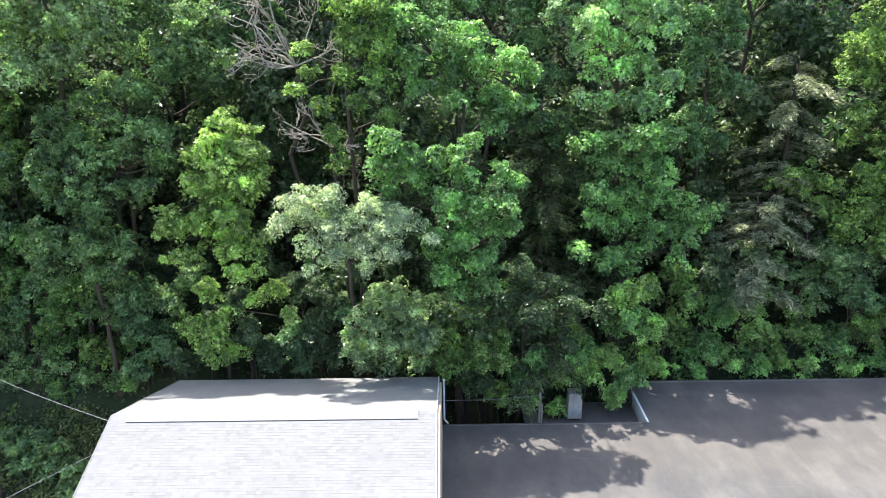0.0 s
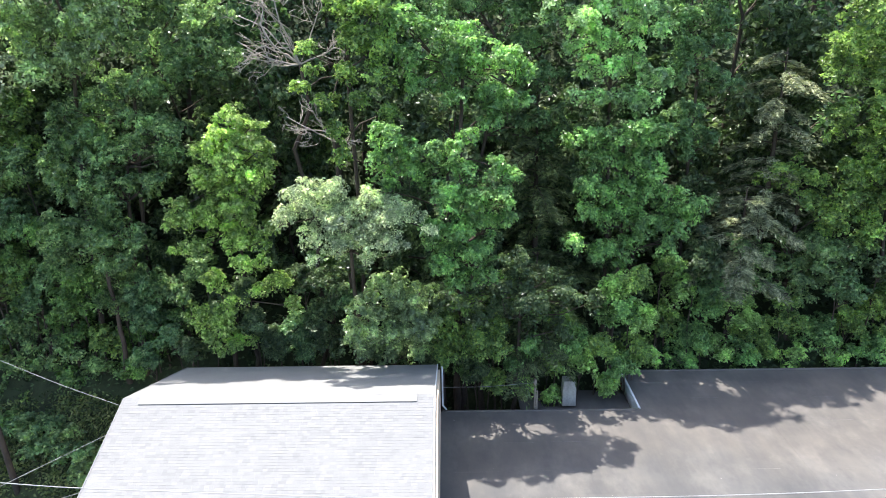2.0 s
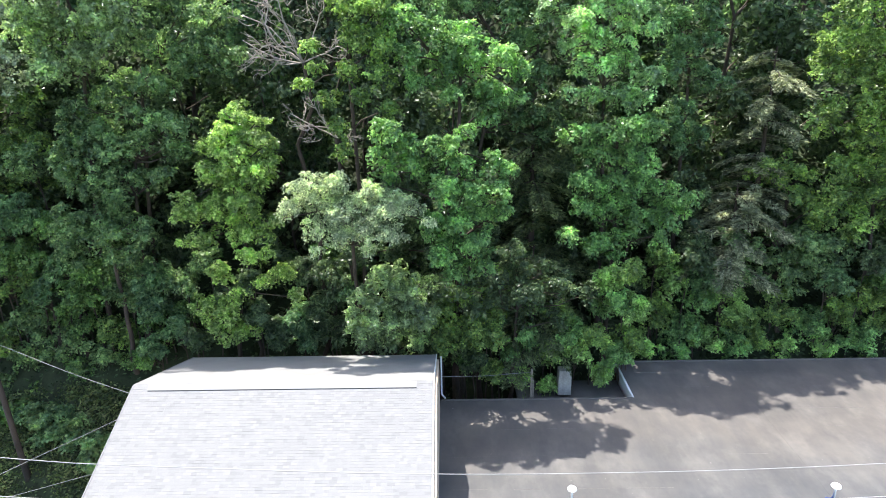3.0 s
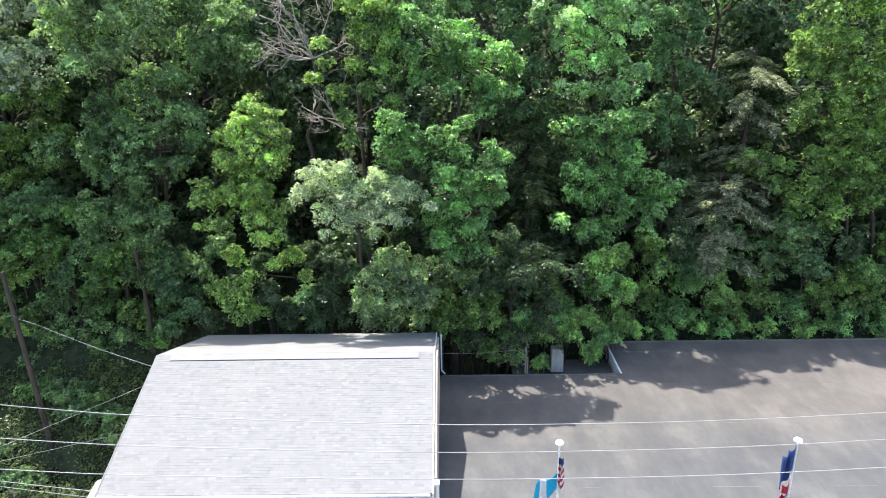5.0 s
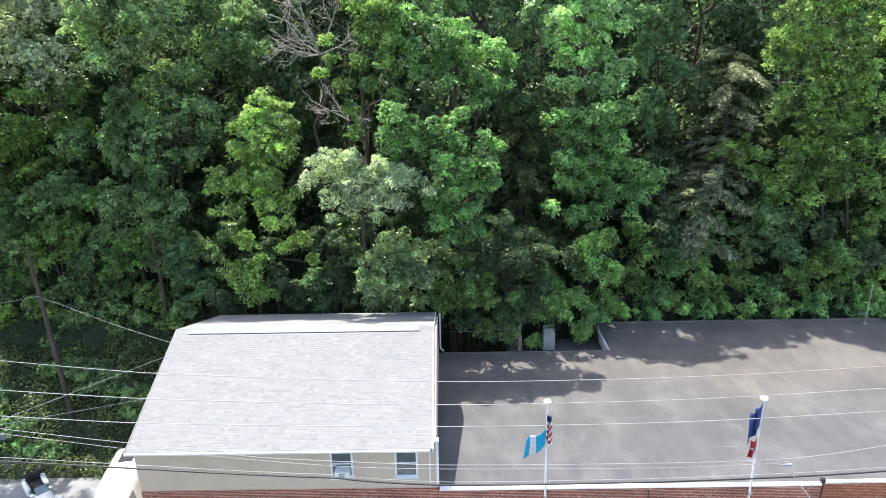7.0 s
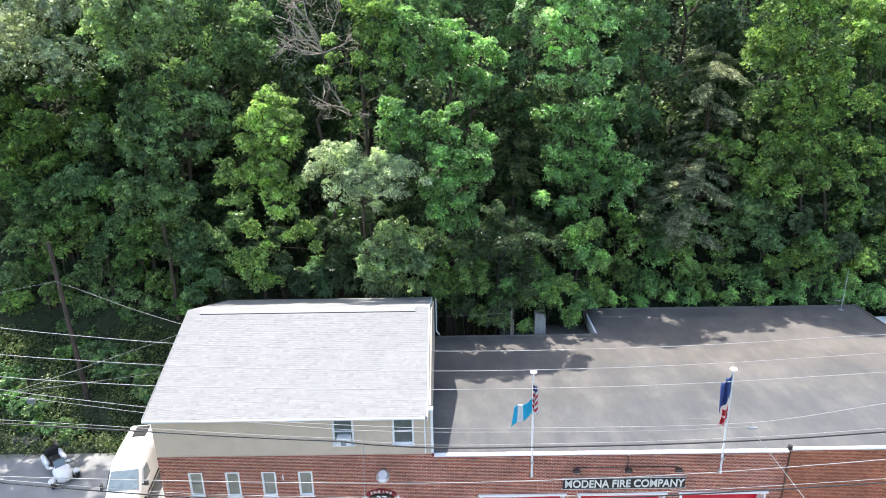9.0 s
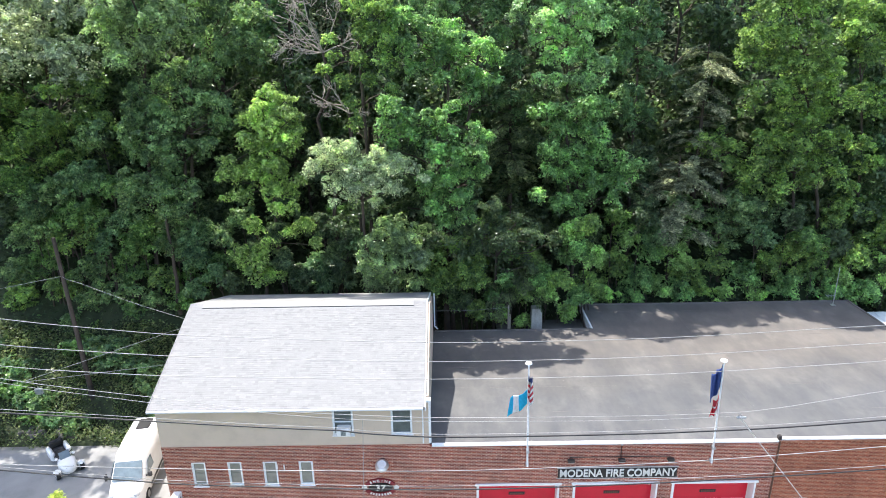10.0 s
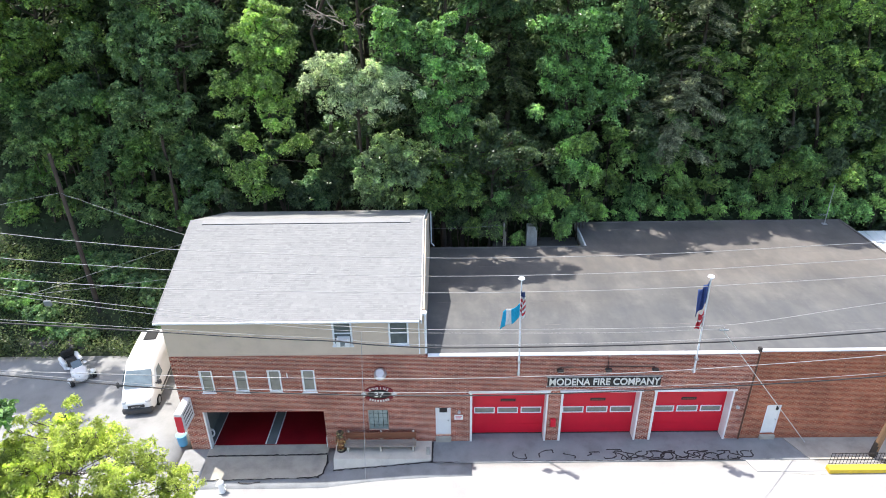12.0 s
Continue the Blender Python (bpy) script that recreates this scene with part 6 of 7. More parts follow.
def figure():
    """A small painted garden figure: one plain shape."""
    bm = rod((0, 0, 0.18), (0, 0, 0.62), 0.2, 0.16, 12)
    rod((0, 0, 0), (0, 0, 0.18), 0.27, 0.25, 16, bm=bm)
    rod((0, 0, 0.6), (0, 0, 1.02), 0.19, 0.15, 12, bm=bm)
    ball((0, 0, 1.16), 0.13, 1.1, bm)
    rod((0, 0, 1.22), (0, 0, 1.26), 0.22, 0.2, 14, bm=bm)
    ball((0, 0, 1.27), 0.14, 0.8, bm)
    rod((-0.18, 0, 0.95), (-0.24, -0.12, 0.6), 0.06, 0.05, 8, bm=bm)
    rod((0.18, 0, 0.95), (0.24, -0.12, 0.6), 0.06, 0.05, 8, bm=bm)
    m, nt, b = shader("painted figure")
    co = coords(nt)
    sep = nt.nodes.new("ShaderNodeSeparateXYZ")
    nt.links.new(co, sep.inputs[0])
    col = ramp(nt, sep.outputs[2], [(0.0, (0.03, 0.03, 0.03)), (0.17, (0.03, 0.03, 0.03)), (0.2, (0.36, 0.16, 0.06)), (0.92, (0.36, 0.16, 0.06)), (0.97, (0.05, 0.03, 0.025))])
    band = nt.nodes.new("ShaderNodeTexWave")
    band.bands_direction = "Z"
    band.inputs["Scale"].default_value = 1.1
    nt.links.new(co, band.inputs[0])
    col = mixed(nt, col, ramp(nt, band.outputs[1], [(0.82, (0, 0, 0)), (0.9, (0.3, 0.28, 0.1))]), 1.0, "ADD")
    col = mixed(nt, col, ramp(nt, noise_node(nt, co, 12.0), [(0.45, (0.16, 0.08, 0.06)), (0.58, (1, 1, 1))]), 1.0, "MULTIPLY")
    nt.links.new(col, b.inputs["Base Color"])
    ob = part("statue", bm, m, None, "", True)
    ob.matrix_basis = pose(-7.15, -0.62, 0.04)
    return tagged(ob, "small painted tan statue with a dark base", "statue")


figure()

# tar scribbles of sealed cracks on the apron
rng = np.random.default_rng(9)


def tar_line(pts, w=0.035):
    v, f = [], []
    pts = np.array(pts)
    way = np.gradient(pts, axis=0)
    nrm = np.stack([-way[:, 1], way[:, 0]], 1)
    nrm /= np.linalg.norm(nrm, axis=1)[:, None] + 1e-9
    for p, q in zip(pts, nrm):
        ww = w * rng.uniform(0.7, 1.3)
        for s in (-1, 1):
            x, y = p + q * ww * s
            z = -0.003 + 0.062 * y
            v.append((x, y, z + 0.006))
    for k in range(len(pts) - 1):
        f.append((2 * k, 2 * k + 2, 2 * k + 3, 2 * k + 1))
    return np.array(v), np.array(f)


pieces = []
for x0 in np.concatenate([np.arange(2.2, 7.0, 1.4), np.arange(7.4, 14.8, 0.3)]):
    t = np.linspace(0, 1, 14)
    a, ph = rng.uniform(0.3, 0.9), rng.uniform(0, 6)
    xs = x0 + t * rng.uniform(0.5, 1.3) + 0.16 * np.sin(9 * t + ph)
    ys = -1.18 + 0.26 * np.sin(6 * t * a + ph) * np.sign(rng.normal()) + 0.1 * rng.normal()
    ys = np.clip(ys, -1.46, -0.72)
    pieces.append(tar_line(np.stack([xs, ys], 1)))
pieces.append(tar_line(np.stack([np.linspace(0.9, 14.8, 60), -1.47 + 0.02 * rng.normal(size=60)], 1), 0.02))


def crack(pts, w=0.04):
    """A tarred joint along points in space, wandering a little."""
    P = np.array(pts, float)
    d = np.concatenate([[0], np.cumsum(np.linalg.norm(np.diff(P[:, :2], axis=0), axis=1))])
    t = np.linspace(0, d[-1], max(6, int(d[-1] / 0.16)))
    line = np.stack([np.interp(t, d, P[:, k]) for k in range(3)], 1)
    way = np.gradient(line[:, :2], axis=0)
    nrm = np.stack([-way[:, 1], way[:, 0]], 1)
    nrm /= np.linalg.norm(nrm, axis=1)[:, None]
    line[:, :2] += nrm * rng.normal(size=(len(t), 1)) * 0.022
    wid = w * rng.uniform(0.45, 1.3, (len(t), 1))
    v = np.empty((2 * len(t), 3))
    v[0::2], v[1::2] = line, line
    v[0::2, :2] -= nrm * wid
    v[1::2, :2] += nrm * wid
    k = np.arange(len(t) - 1)
    return v, np.stack([2 * k, 2 * k + 2, 2 * k + 3, 2 * k + 1], 1)


pieces += [crack([(-14.7, -0.6, -0.395), (-8.0, -0.53, -0.39)], 0.045),
           crack([(-8.0, -0.56, -0.408), (-7.9, -1.1, -0.422), (-8.05, -1.95, -0.427), (-8.3, -2.14, -0.432)], 0.05),
           crack([(-8.2, -2.15, -0.43), (-9.4, -2.19, -0.434)], 0.05), crack([(-9.8, -2.2, -0.434), (-14.5, -2.33, -0.448)], 0.03),
           crack([(-12.5, -2.45, -0.46), (-11.9, -2.52, -0.46), (-11.3, -2.43, -0.46)], 0.035),
           crack([(-7.5, -1.7, -0.415), (-4.4, -1.58, -0.23), (-2.4, -1.5, -0.085), (-0.6, -1.5, -0.08)], 0.04),
           crack([(-2.1, -0.06, 0.004), (-2.1, -1.5, -0.08)], 0.06)]
# grey lines laid on the paving to draw the kerb step's shadow
kerb_shadows = [crack([(15.6, -1.42, -0.094), (16.55, -1.42, -0.094)], 0.03), crack([(16.5, -1.62, -0.098), (16.42, -2.2, -0.106), (16.6, -2.36, -0.1)], 0.035),
          crack([(16.6, -2.4, -0.13), (17.1, -2.44, -0.13), (18.8, -2.6, -0.13)], 0.03), crack([(16.6, -1.58, -0.1), (18.6, -1.62, -0.1)], 0.025)]
v, f = joined(kerb_shadows)
tagged(finish("pavement_joint", quads("pavement_joint", v, f), CONCRETE_OLD), "grey lines for the kerb's shadow round the corner patch", "joint", kind="structure")
v, f = joined(pieces)
tagged(finish("tar_seals", quads("tar_seals", v, f), TAR), "black tar squiggles sealing cracks in the apron", "tar", kind="structure")

hydrant = thing("fire_hydrant", (-13.15, -3.0, -0.52), "white fire hydrant standing at the street's edge", "hydrant")
part("barrel", rod((0, 0, 0), (0, 0, 0.62), 0.16, 0.13, 14), WHITE, hydrant)
part("flange", rod((0, 0, 0.05), (0, 0, 0.1), 0.21, 0.21, 14), WHITE, hydrant)
part("bonnet", ball((0, 0, 0.64), 0.18, 0.85), WHITE, hydrant, "round white bonnet", True)
for s in (-1, 1):
    part("nozzle", rod((s * 0.1, 0, 0.45), (s * 0.26, 0, 0.45), 0.07, 0.07, 10), WHITE, hydrant)
part("nut", rod((0, 0, 0.77), (0, 0, 0.85), 0.04, 0.04, 6), WHITE, hydrant)
reel = thing("hose_ring", (-14.95, 0.9, -0.4), "white ring leaning inside the open bay", "ring")
bm = oval(0.2, 0.3, -0.04, 0.04, 20, inner=(0.12, 0.2))
bm.transform(pose(0, 0, 0.3, 0, 0, 25))
part("ring", bm, WHITE, reel)

# kerb, railing, poles by the annex
kerb = thing("yellow_kerb", (18.9, -2.45, -0.15), "yellow painted concrete kerb", "kerb")
part("top", box(0, 14, -0.05, 0.35, 0.0, 0.3, 0.03), YELLOW, kerb)
rail = thing("iron_railing", (19.15, -1.95, -0.1), "low dark iron railing above the kerb", "railing")
part("top_rail", rod((0, 0, 0.85), (13, 0, 0.85), 0.02), IRON, rail)
part("bottom_rail", rod((0, 0, 0.15), (13, 0, 0.15), 0.015), IRON, rail)
bar = part("baluster", rod((0, 0, 0.0), (0, 0, 0.86), 0.013, sides=6), IRON, rail)
for k in range(1, 70):
    o = new("baluster", bar.data)
    o.parent = rail
    o.location = (k * 0.185, 0, 0)


def utility_pole(at, h, lean, arm, label, wood=POLEWOOD):
    ob = thing("utility_pole", at, label, "utility pole", "utility poles")
    top = Vector((lean[0], lean[1], h))
    part("shaft", rod((0, 0, -0.3), top, 0.17, 0.11, 12), wood, ob)
    part("base_wrap", rod((0, 0, -0.28), (lean[0] * 0.08, lean[1] * 0.08, h * 0.08), 0.182, 0.178, 12), IRON, ob)
    if arm:
        z = arm
        part("crossarm", box(lean[0] * 0.95 - 0.06, lean[0] * 0.95 + 0.06, -1.3, 1.5, z, z + 0.12, 0.01), POLEWOOD, ob)
        for y in (-1.2, 0.0, 1.2):
            part("insulator", rod((lean[0] * 0.95, y, z + 0.12), (lean[0] * 0.95, y, z + 0.3), 0.05, 0.03), GALV, ob)
    return ob


utility_pole((21.9, -1.25, -0.1), 13.0, (0.35, -1.0), 12.6, "weathered wooden utility pole beside the annex")
utility_pole((-26.1, 11.3, float(terrain(-26.1, 11.3)) - 0.1), 11.6, (-0.15, 0.0), 0, "dark old utility pole among the trees", BARK)
utility_pole((-33.0, -3.0, -0.6), 14.8, (0.0, 0.0), 14.0, "wooden utility pole at the end of the lot")


# ---- overhead wires ----
def wire(name, pts, r, mat, label, group="overhead wires"):
    P = np.array(pts, float)
    t = np.linspace(0, len(P) - 1, 8 * len(P))
    line = np.stack([np.interp(t, range(len(P)), P[:, k]) for k in range(3)], 1)
    k = np.ones(7) / 7
    for c in (1, 2) if len(P) > 2 else ():
        pad = np.concatenate([np.full(3, line[0, c]), line[:, c], np.full(3, line[-1, c])])
        sm = np.convolve(pad, k, "valid")
        sm[0], sm[-1] = line[0, c], line[-1, c]
        line[:, c] = sm
    v, f = tube(line, np.full(len(line), r), 5)
    ob = finish(name, quads(name, v, f, True), mat)
    return tagged(ob, label, "cable", group)


WIRES = [("power_line", [(-33, -1.75, 15.6), (-20.8, -1.78, 14.04), (-13.3, -1.78, 13.16), (-2, -1.78, 12.57), (7.9, -1.78, 12.65), (18.2, -1.78, 13.2), (22.2, -1.5, 13.3)], 0.0135, WIRE, "pale power line on the top crossarm"),
         ("power_line", [(-33, -2.9, 14.7), (-20.3, -2.9, 13.39), (-13, -2.9, 12.74), (-2, -2.9, 12.27), (7.6, -2.9, 12.38), (17.6, -2.9, 12.95), (22.2, -2.4, 13.2)], 0.0135, WIRE, "pale power line on the crossarm"),
         ("power_line", [(-33, -4.0, 14.4), (-19.7, -4.0, 13.0), (-13, -4.0, 12.46), (-1.9, -4.0, 12.1), (7.3, -4.0, 12.18), (17, -4.0, 12.72), (22.2, -3.4, 13.1)], 0.0135, WIRE, "pale power line on the street side of the crossarm"),
         ("service_line", [(-33, -2.6, 13.6), (-21.1, -2.6, 11.64), (-14.4, -2.6, 10.58), (-9.2, -2.6, 9.79), (-1.8, -2.6, 9.29), (11.5, -2.6, 9.29), (18.5, -2.6, 10.57), (22.2, -2.2, 11.2)], 0.012, WIRE, "thin grey service line"),
         ("service_line", [(-33, -2.5, 13.4), (-21.2, -2.6, 11.44), (-14.6, -2.6, 10.34), (-5.15, -2.6, 9.18), (6.8, -2.6, 9.03), (11.5, -2.6, 9.22)], 0.01, WIRE, "thin grey service line"),
         ("telephone_cable", [(-33, -2.3, 10.9), (-21.9, -2.3, 9.77), (-6.3, -2.3, 8.44), (-1.8, -2.3, 8.06), (7, -2.3, 8.11), (13.4, -2.3, 8.33), (19.3, -2.3, 8.77), (22.1, -2.0, 9.1)], 0.036, WIRE_BLACK, "thick black bundled telephone cable"),
         ("telephone_cable", [(-33, -2.22, 11.0), (-21.9, -2.22, 9.9), (-6.3, -2.22, 8.52), (-1.8, -2.22, 8.15), (7, -2.22, 8.22), (13.4, -2.22, 8.45), (19.3, -2.22, 8.9), (22.1, -1.9, 9.2)], 0.011, WIRE, "pale strand above the telephone cable"),
         ("telephone_cable", [(-33, -3.5, 8.7), (-21.8, -3.5, 7.9), (-11.4, -3.5, 7.42), (-1.8, -3.5, 7.17), (8.1, -3.5, 7.44), (18.7, -3.5, 8.27), (22.1, -2.4, 8.6)], 0.016, WIRE, "pale low cable along the street"),
         ("telephone_cable", [(-33, -3.5, 8.9), (-21.9, -3.5, 7.65), (-13.4, -3.5, 6.65), (-1.8, -3.5, 6.14), (8.2, -3.5, 6.39), (19, -3.5, 7.05), (22.1, -2.4, 7.4)], 0.03, WIRE_BLACK, "dark low cable along the street"),
         ("telephone_cable", [(-33, -3.42, 8.98), (-21.9, -3.42, 7.75), (-13.4, -3.42, 6.76), (-1.8, -3.42, 6.26), (8.2, -3.42, 6.52), (19, -3.42, 7.18), (22.1, -2.3, 7.5)], 0.012, WIRE, "pale strand above the low cable"),
         ("guy_wire", [(11.4, -2.6, 9.25), (18.7, -0.35, 0.0)], 0.02, GUARD, "straight guy wire down to the walk"),
         ("drop_wire", [(-5.2, -2.45, 9.15), (-5.65, -2.4, -0.4)], 0.014, WIRE, "thin grey wire hanging down to the street"),
         ("service_line", [(-38, 11.2, 8.7), (-26.22, 11.2, 10.9)], 0.011, WIRE, "taut service line to the pole in the trees"),
         ("service_line", [(-26.22, 11.2, 10.9), (-21.0, 9.8, 9.5), (-15.8, 8.4, 8.5)], 0.011, WIRE, "service line from the pole in the trees to the hall"),
         ("service_line", [(-19.28, -3.30, 11.84), (-15.95, 5.04, 10.19)], 0.009, WIRE, "thin service line to the hall's gable"),
         ("service_line", [(-19.28, -3.30, 11.84), (-15.95, 2.76, 9.17)], 0.009, WIRE, "thin service line to the hall's side"),
         ("clothes_line", [(-2.45, 12.4, 7.5), (0.2, 12.5, 7.44), (2.75, 12.6, 7.6)], 0.011, WIRE, "slack cable from the hall to a post")]
for w in WIRES:
    wire(*w)
hung = thing("cable_terminal", (-19.16, -2.6, 11.1), "small grey terminal box hung on the cables", "cable box")
part("body", box(-0.16, 0.16, -0.07, 0.07, -0.27, 0.0, 0.03), GREY_FLOOR, hung)
part("hook", rod((0, 0, -0.02), (0, 0, 0.1), 0.015), GALV, hung)
spl = thing("cable_splice", (11.55, -2.6, 9.2), "small grey splice box on the service line", "cable box")
part("body", box(-0.22, 0.22, -0.05, 0.05, -0.1, -0.02, 0.015), GALV, spl)
part("hook", rod((0, 0, -0.02), (0, 0, 0.08), 0.015), GALV, spl)

# ---- behind the roof ----
part("rear_roof", box(2.2, 8.5, 12.42, 15.6, 4.95, 5.15), FELT, engine, "low dark rear roof in the corner")
stack = thing("concrete_stack", (4.95, 14.1, 5.3), "weathered pale concrete stack behind the flat roof", "chimney")
bm = box(-0.42, 0.42, -0.36, 0.36, 0.0, 1.6, 0.02)
for v in bm.verts:
    k = 0.95 - 0.1 * v.co.z / 1.6
    v.co.x, v.co.y = v.co.x * k, v.co.y * k
part("shaft", bm, CONCRETE_OLD, stack)
wp = thing("wooden_post", (2.8, 12.75, 3.0), "weathered grey wooden post behind the flat roof", "post")
part("shaft", rod((0, 0, -1.5), (0.03, 0, 4.7), 0.07, 0.06, 8), GREYWOOD, wp)
part("brace", rod((0.18, 0.05, -1.5), (0.14, 0.0, 4.0), 0.05, 0.05, 8), GREYWOOD, wp)
ant = thing("roof_antenna", (26.9, 15.6, 6.0), "thin metal antenna mast at the roof's corner", "antenna")
part("mast", rod((0, 0, 0), (-0.05, 0, 3.1), 0.035, 0.02), GALV, ant)
part("boom", rod((-0.6, 0, 0.75), (0.05, 0, 0.75), 0.02), GALV, ant)
for k in range(3):
    part("element", rod((-0.55 + 0.22 * k, -0.25, 0.75), (-0.55 + 0.22 * k, 0.25, 0.75), 0.012), GALV, ant)
part("foot", box(-0.15, 0.15, -0.15, 0.15, 0.0, 0.05), GALV, ant)
METAL = surface("pale blue metal sheet", (0.76, 0.79, 0.8), 0.08, 0.8, 20, 0.4, 0.05)
shed = thing("metal_roofed_shed", (33.2, 16.0, 0), "low shed with a pale blue metal roof", "shed")
part("wall", box(-3.9, 5.9, -5.8, 1.2, -0.2, 3.6), WHITE, shed)
part("roof", slope_deck(-6.2, 3.9, 1.6, 4.45, -4.2, 6.2, 0.12), METAL, shed)
for k in range(14):
    part("roof_rib", slope_deck(-6.2, 3.93, 1.6, 4.48, -4.0 + 0.75 * k, -3.95 + 0.75 * k, 0.05), METAL, shed)

# ---- van ----
VANWHITE = surface("white van paint", (0.8, 0.8, 0.8), 0.04, 1.0, 30, 0.25, 0.0)
RUBBER = surface("black rubber", (0.02, 0.02, 0.02), 0.2, 5, 30, 0.8, 0.1)
DARKPLASTIC = surface("dark grey plastic", (0.05, 0.05, 0.052), 0.2, 5, 30, 0.6, 0.1)
WINDSCREEN = glass_material("windscreen", (0.17, 0.22, 0.25), 0.04)
LAMPGLASS = glass_material("headlamp glass", (0.6, 0.62, 0.65), 0.1)


def loft(sections):
    """A body through cross-sections (y, half width, z bottom, z shoulder, half top width, z top), front to back."""
    rings = []
    bm = bmesh.new()
    for y, w, zb, zs, wt, zt in sections:
        pts = [(-w * 0.96, zb), (-w, zb + 0.12), (-w, zs), (-wt - 0.02, zt - 0.12), (-wt + 0.12, zt), (wt - 0.12, zt), (wt + 0.02, zt - 0.12), (w, zs), (w, zb + 0.12), (w * 0.96, zb)]
        rings.append([bm.verts.new((x, y, z)) for x, z in pts])
    for a, b in zip(rings, rings[1:]):
        for k in range(len(a)):
            bm.faces.new([a[k], a[(k + 1) % len(a)], b[(k + 1) % len(a)], b[k]])
    bm.faces.new(rings[0])
    bm.faces.new(rings[-1][::-1])
    bmesh.ops.recalc_face_normals(bm, faces=bm.faces)
    return bm


def wheel(parent, at, r, w, axis=(1, 0, 0)):
    a = Vector(axis).normalized() * w / 2
    c = Vector(at)
    t = part("wheel", rod(c - a, c + a, r, r, 22), RUBBER, parent, "black tyre")
    part("rim", rod(c - a * 1.08, c + a * 1.08, r * 0.6, r * 0.6, 16), GALV, t)
    return t


van = thing("van", (-19.75, 2.3, 0.0), "white high-roofed panel van parked beside the hall", "van", turn=8.0)
part("body", loft([(0.0, 0.7, 0.42, 0.75, 0.66, 0.97), (0.12, 0.84, 0.3, 0.8, 0.76, 1.1), (0.5, 0.94, 0.28, 0.95, 0.84, 1.24), (0.84, 0.98, 0.28, 1.1, 0.88, 1.36),
                   (1.75, 1.02, 0.28, 1.35, 0.8, 2.3), (2.2, 1.02, 0.28, 1.4, 0.84, 2.5), (3.5, 1.02, 0.28, 1.45, 0.87, 2.53), (5.5, 1.02, 0.3, 1.45, 0.87, 2.5), (5.65, 0.98, 0.34, 1.4, 0.84, 2.42)]), VANWHITE, van, "glossy white van body", True)
bm = bmesh.new()
bm.faces.new([bm.verts.new(c) for c in ((-0.82, 0.89, 1.42), (0.82, 0.89, 1.42), (0.73, 1.62, 2.17), (-0.73, 1.62, 2.17))])
r = bmesh.ops.extrude_face_region(bm, geom=bm.faces[:])
bmesh.ops.translate(bm, verts=[e for e in r["geom"] if isinstance(e, bmesh.types.BMVert)], vec=(0, -0.03, 0.035))
bmesh.ops.recalc_face_normals(bm, faces=bm.faces)
part("windscreen", bm, WINDSCREEN, van, "broad sloping windscreen")
for s in (-1, 1):
    bm = bmesh.new()
    bm.faces.new([bm.verts.new(c) for c in ((s * 1.03, 1.2, 1.42), (s * 1.03, 2.35, 1.42), (s * 0.93, 2.35, 2.05), (s * 0.94, 1.75, 2.05))])
    r = bmesh.ops.extrude_face_region(bm, geom=bm.faces[:])
    bmesh.ops.translate(bm, verts=[e for e in r["geom"] if isinstance(e, bmesh.types.BMVert)], vec=(s * 0.012, 0, 0))
    bmesh.ops.recalc_face_normals(bm, faces=bm.faces)
    part("side_window", bm, WINDSCREEN, van)
    part("headlight", ball((s * 0.64, 0.2, 1.0), 0.2, 0.8), LAMPGLASS, van, "swept clear headlight")
    m = part("mirror", box(s * 1.08 - 0.1 * (s < 0), s * 1.08 + 0.24 * (s > 0) - 0.14 * (s < 0), 1.05, 1.2, 1.4, 1.72, 0.04), DARKPLASTIC, van, "large black wing mirror")
    part("mirror_arm", box(min(s * 0.95, s * 1.12), max(s * 0.95, s * 1.12), 1.12, 1.2, 1.42, 1.5), DARKPLASTIC, m)
    wheel(van, (s * 0.9, 0.95, 0.34), 0.34, 0.22)
    wheel(van, (s * 0.9, 4.5, 0.34), 0.34, 0.22)
    part("side_trim", box(min(s * 1.0, s * 1.045), max(s * 1.0, s * 1.045), 1.5, 4.0, 0.5, 0.66, 0.01), DARKPLASTIC, van)
part("bumper", box(-0.86, 0.86, -0.09, 0.45, 0.2, 0.6, 0.08), DARKPLASTIC, van, "dark plastic front bumper")
part("grille", box(-0.48, 0.48, -0.07, 0.02, 0.64, 0.84, 0.03), BLACK, van, "black grille")
for k in range(6):
    part("badge_bar", box(-0.27 + 0.09 * k, -0.21 + 0.09 * k, -0.08, -0.071, 0.72, 0.77), GALV, van)
part("roof_vent", box(-0.42, 0.36, 4.3, 5.35, 2.5, 2.57, 0.02), BLACK, van, "dark roof hatch")

# ---- three-wheeled motorcycle ----
trike = thing("three_wheeled_motorcycle", (-25.0, 5.75, 0.08), "white three-wheeled motorcycle with a black seat", "motorcycle", turn=46)
trike.scale = (1.1, 1.1, 1.1)
bm = loft([(-0.75, 0.12, 0.3, 0.42, 0.2, 0.62), (-0.5, 0.36, 0.25, 0.55, 0.36, 0.8), (-0.1, 0.46, 0.25, 0.6, 0.42, 0.92), (0.3, 0.36, 0.28, 0.6, 0.32, 0.85)])
part("front_fairing", bm, VANWHITE, trike, "white pointed front fairing", True)
bm = loft([(0.25, 0.25, 0.3, 0.5, 0.24, 0.72), (0.8, 0.28, 0.35, 0.55, 0.26, 0.78), (1.5, 0.34, 0.45, 0.65, 0.3, 0.85), (1.75, 0.3, 0.5, 0.65, 0.26, 0.8)])
part("tail_body", bm, DARKPLASTIC, trike, "dark body under the seat", True)
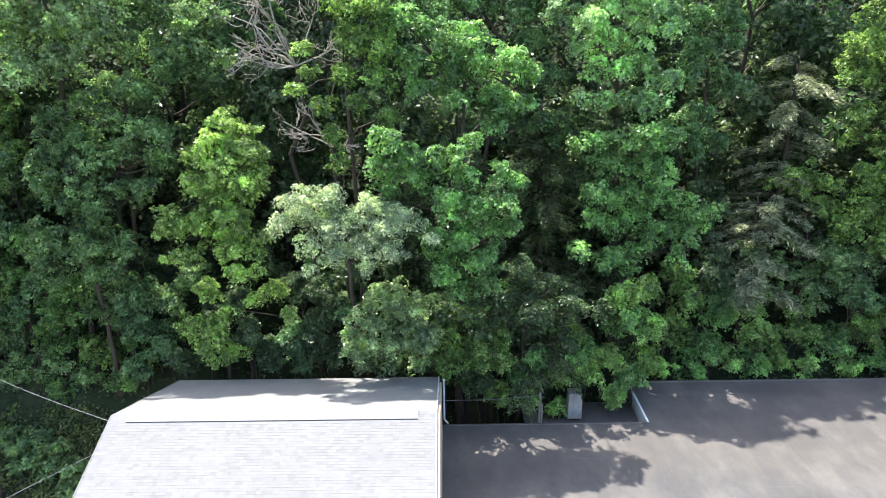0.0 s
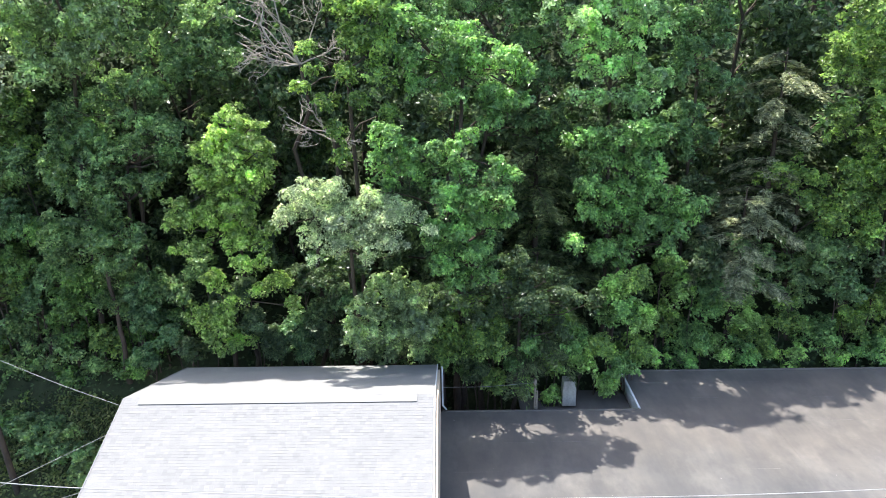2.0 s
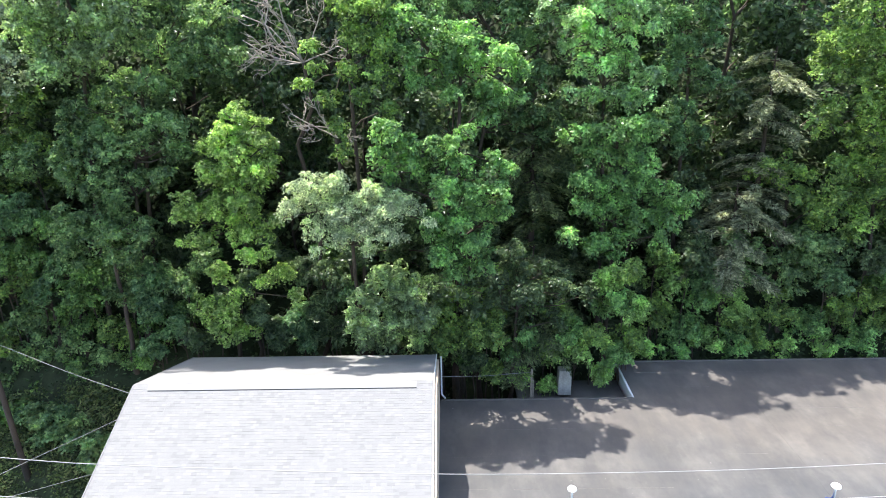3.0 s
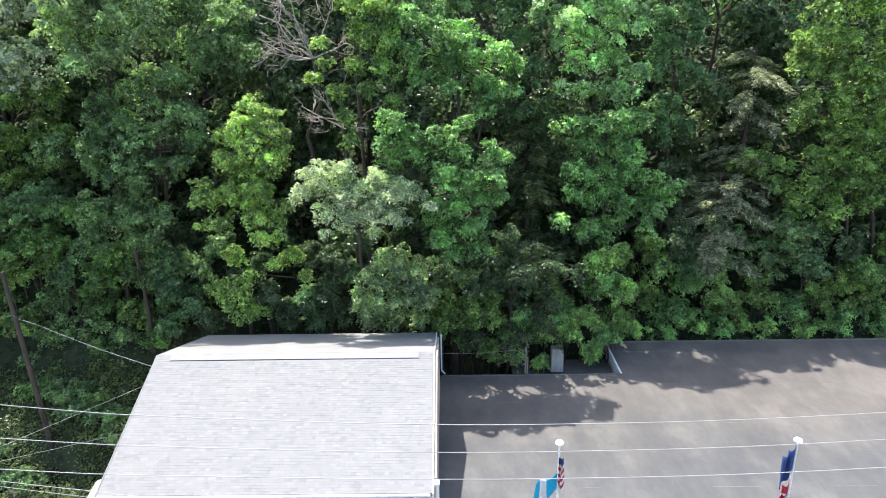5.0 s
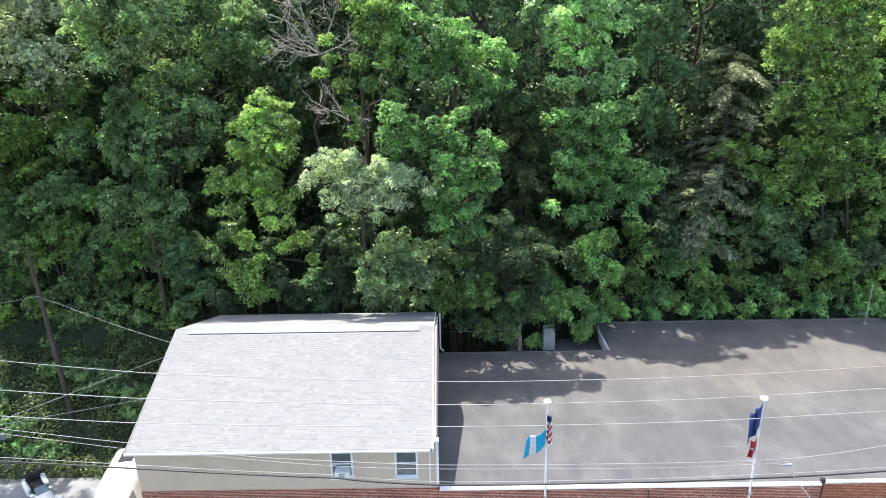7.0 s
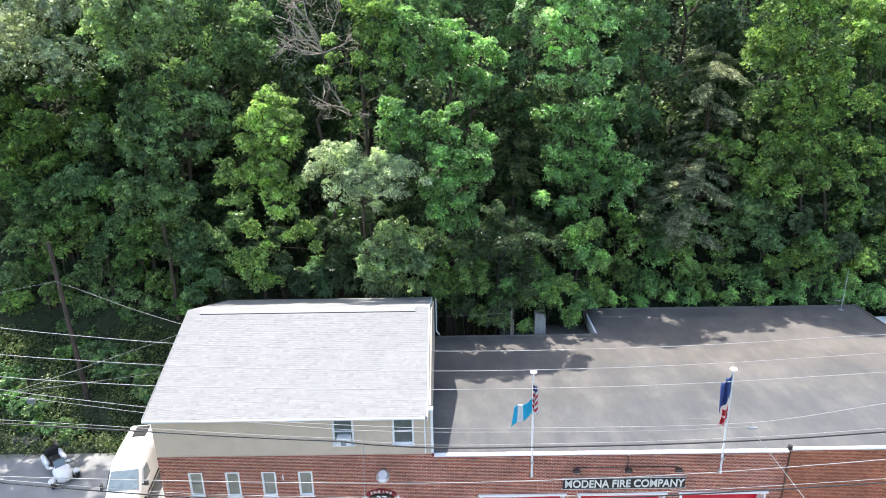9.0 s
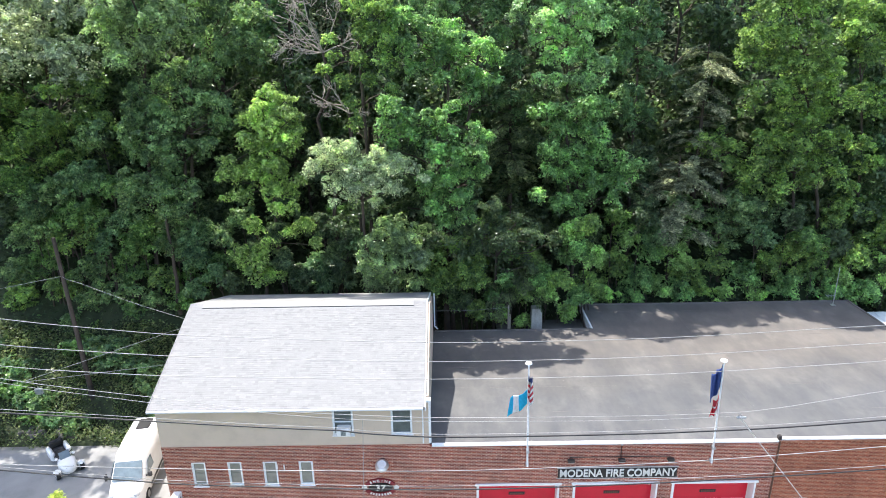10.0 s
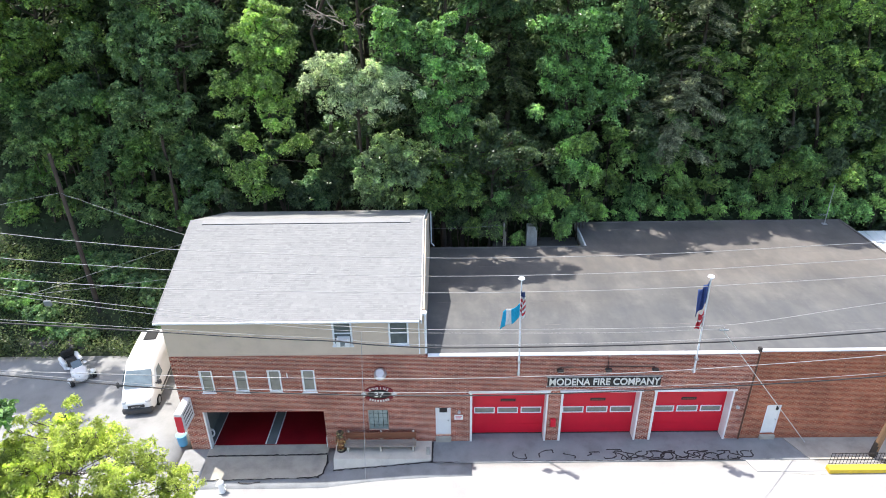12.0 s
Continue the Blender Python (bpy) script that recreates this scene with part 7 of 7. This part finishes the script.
part("seat", box(-0.24, 0.24, 0.4, 1.2, 0.74, 0.9, 0.07), RUBBER, trike, "black padded seat")
part("backrest", box(-0.34, 0.34, 1.45, 1.72, 0.9, 1.3, 0.08), RUBBER, trike, "black top case with backrest")
part("top_case", box(-0.36, 0.36, 1.5, 1.85, 0.62, 0.96, 0.07), RUBBER, trike)
for s in (-1, 1):
    wheel(trike, (s * 0.6, -0.35, 0.28), 0.28, 0.2)
    fb = ball((s * 0.6, -0.38, 0.44), 0.2, 0.85)
    part("fender", fb, VANWHITE, trike, "white front fender", True)
    part("arm", rod((s * 0.28, -0.35, 0.4), (s * 0.66, -0.35, 0.3), 0.05), BLACK, trike)
    part("side_case", box(min(s * 0.3, s * 0.54), max(s * 0.3, s * 0.54), 0.75, 1.75, 0.45, 0.98, 0.09), VANWHITE, trike, "white side case")
    part("handlebar", rod((s * 0.08, 0.15, 0.98), (s * 0.45, 0.32, 1.02), 0.03), BLACK, trike)
    part("mirror", ball((s * 0.44, 0.02, 1.0), 0.1, 0.7), VANWHITE, trike)
wheel(trike, (0, 1.55, 0.3), 0.3, 0.22)
part("windshield", box(-0.26, 0.26, -0.02, 0.02, 0.0, 0.42, 0.01, turn=pose(0, -0.08, 0.9, -35)), WINDSCREEN, trike, "small clear windshield")
part("headlight", ball((-0.14, -0.62, 0.6), 0.08), LAMPGLASS, trike)
part("headlight", ball((0.14, -0.62, 0.6), 0.08), LAMPGLASS, trike)
STONE = surface("grey field stone", (0.1, 0.096, 0.088), 0.4, 3, 18, 0.9, 0.5)
rock = thing("stone_heap", (-28.6, 9.2, 0.1), "heap of grey stones at the foot of the bank", "stones")
rng = np.random.default_rng(12)
for k in range(26):
    r = rng.uniform(0.12, 0.34)
    bm = ball((rng.uniform(-2.2, 2.2), rng.uniform(-0.4, 0.9), rng.uniform(0, 0.25)), r, rng.uniform(0.5, 0.9), u=8, v=5)
    for vv in bm.verts:
        vv.co += Vector(rng.normal(size=3) * 0.12 * r)
    part("stone", bm, STONE, rock)


# ---- roof shingles ----
def shingle_mesh(w, l):
    bm = box(-w / 2, w / 2, 0, l, 0.004, 0.012)
    for v in bm.verts:
        if v.co.y > l * 0.5:
            v.co.z -= 0.006
    me = bpy.data.meshes.new("shingle")
    bm.to_mesh(me)
    bm.free()
    me.materials.append(SHINGLE)
    return me


rng = np.random.default_rng(3)
WIDTHS = [0.17, 0.24, 0.32]
MESHES = [shingle_mesh(w - 0.0015, 0.18) for w in WIDTHS]
CUBE = np.array([(-.5, 0, 0), (.5, 0, 0), (.5, 1, 0), (-.5, 1, 0), (-.5, 0, 1), (.5, 0, 1), (.5, 1, 1), (-.5, 1, 1)], float)
CUBE_F = np.array([(4, 5, 6, 7), (0, 1, 5, 4), (1, 2, 6, 5), (3, 0, 4, 7)])


def cover(parent, y0, z0, y1, z1, single):
    """Rows of shingles up a slope; the lowest rows are laid piece by piece up to the number in single."""
    run = math.hypot(y1 - y0, z1 - z0)
    tilt = math.atan2(z1 - z0, abs(y1 - y0))
    m0 = Matrix.Translation((0, y0, z0)) @ Matrix.Rotation(tilt, 4, "X")
    rot = np.array(m0)
    rest, count, row = [], 0, 0
    s = 0.0
    while s < run - 0.1:
        x = RX0 + 0.03 - rng.uniform(0, 0.2)
        while x < RX1 - 0.05:
            k = int(rng.integers(0, 3))
            w = WIDTHS[k]
            a, b = max(x, RX0 + 0.03), min(x + w, RX1 - 0.03)
            x += w
            if b - a < 0.05:
                continue
            c = (a + b) / 2
            if count < single and b - a > w - 0.01:
                o = new("shingle", MESHES[k])
                o.parent = parent
                o.matrix_basis = m0 @ Matrix.Translation((c, s, rng.uniform(0, 0.003)))
                count += 1
            else:
                v = CUBE * [b - a - 0.0015, 0.17, 0.008] + [c, s, 0.004 + rng.uniform(0, 0.003)]
                v[CUBE[:, 1] > 0.5, 2] -= 0.006
                rest.append((v @ rot[:3, :3].T + rot[:3, 3], CUBE_F))
        s += 0.13
    v, f = joined(rest)
    tagged(finish("shingles", quads("shingles", v, f), SHINGLE, parent), kind="stuff")


cover(roof_front, EAVE_Y, EAVE_Z - 0.015, RIDGE_Y, RIDGE_Z - 0.015, 300)
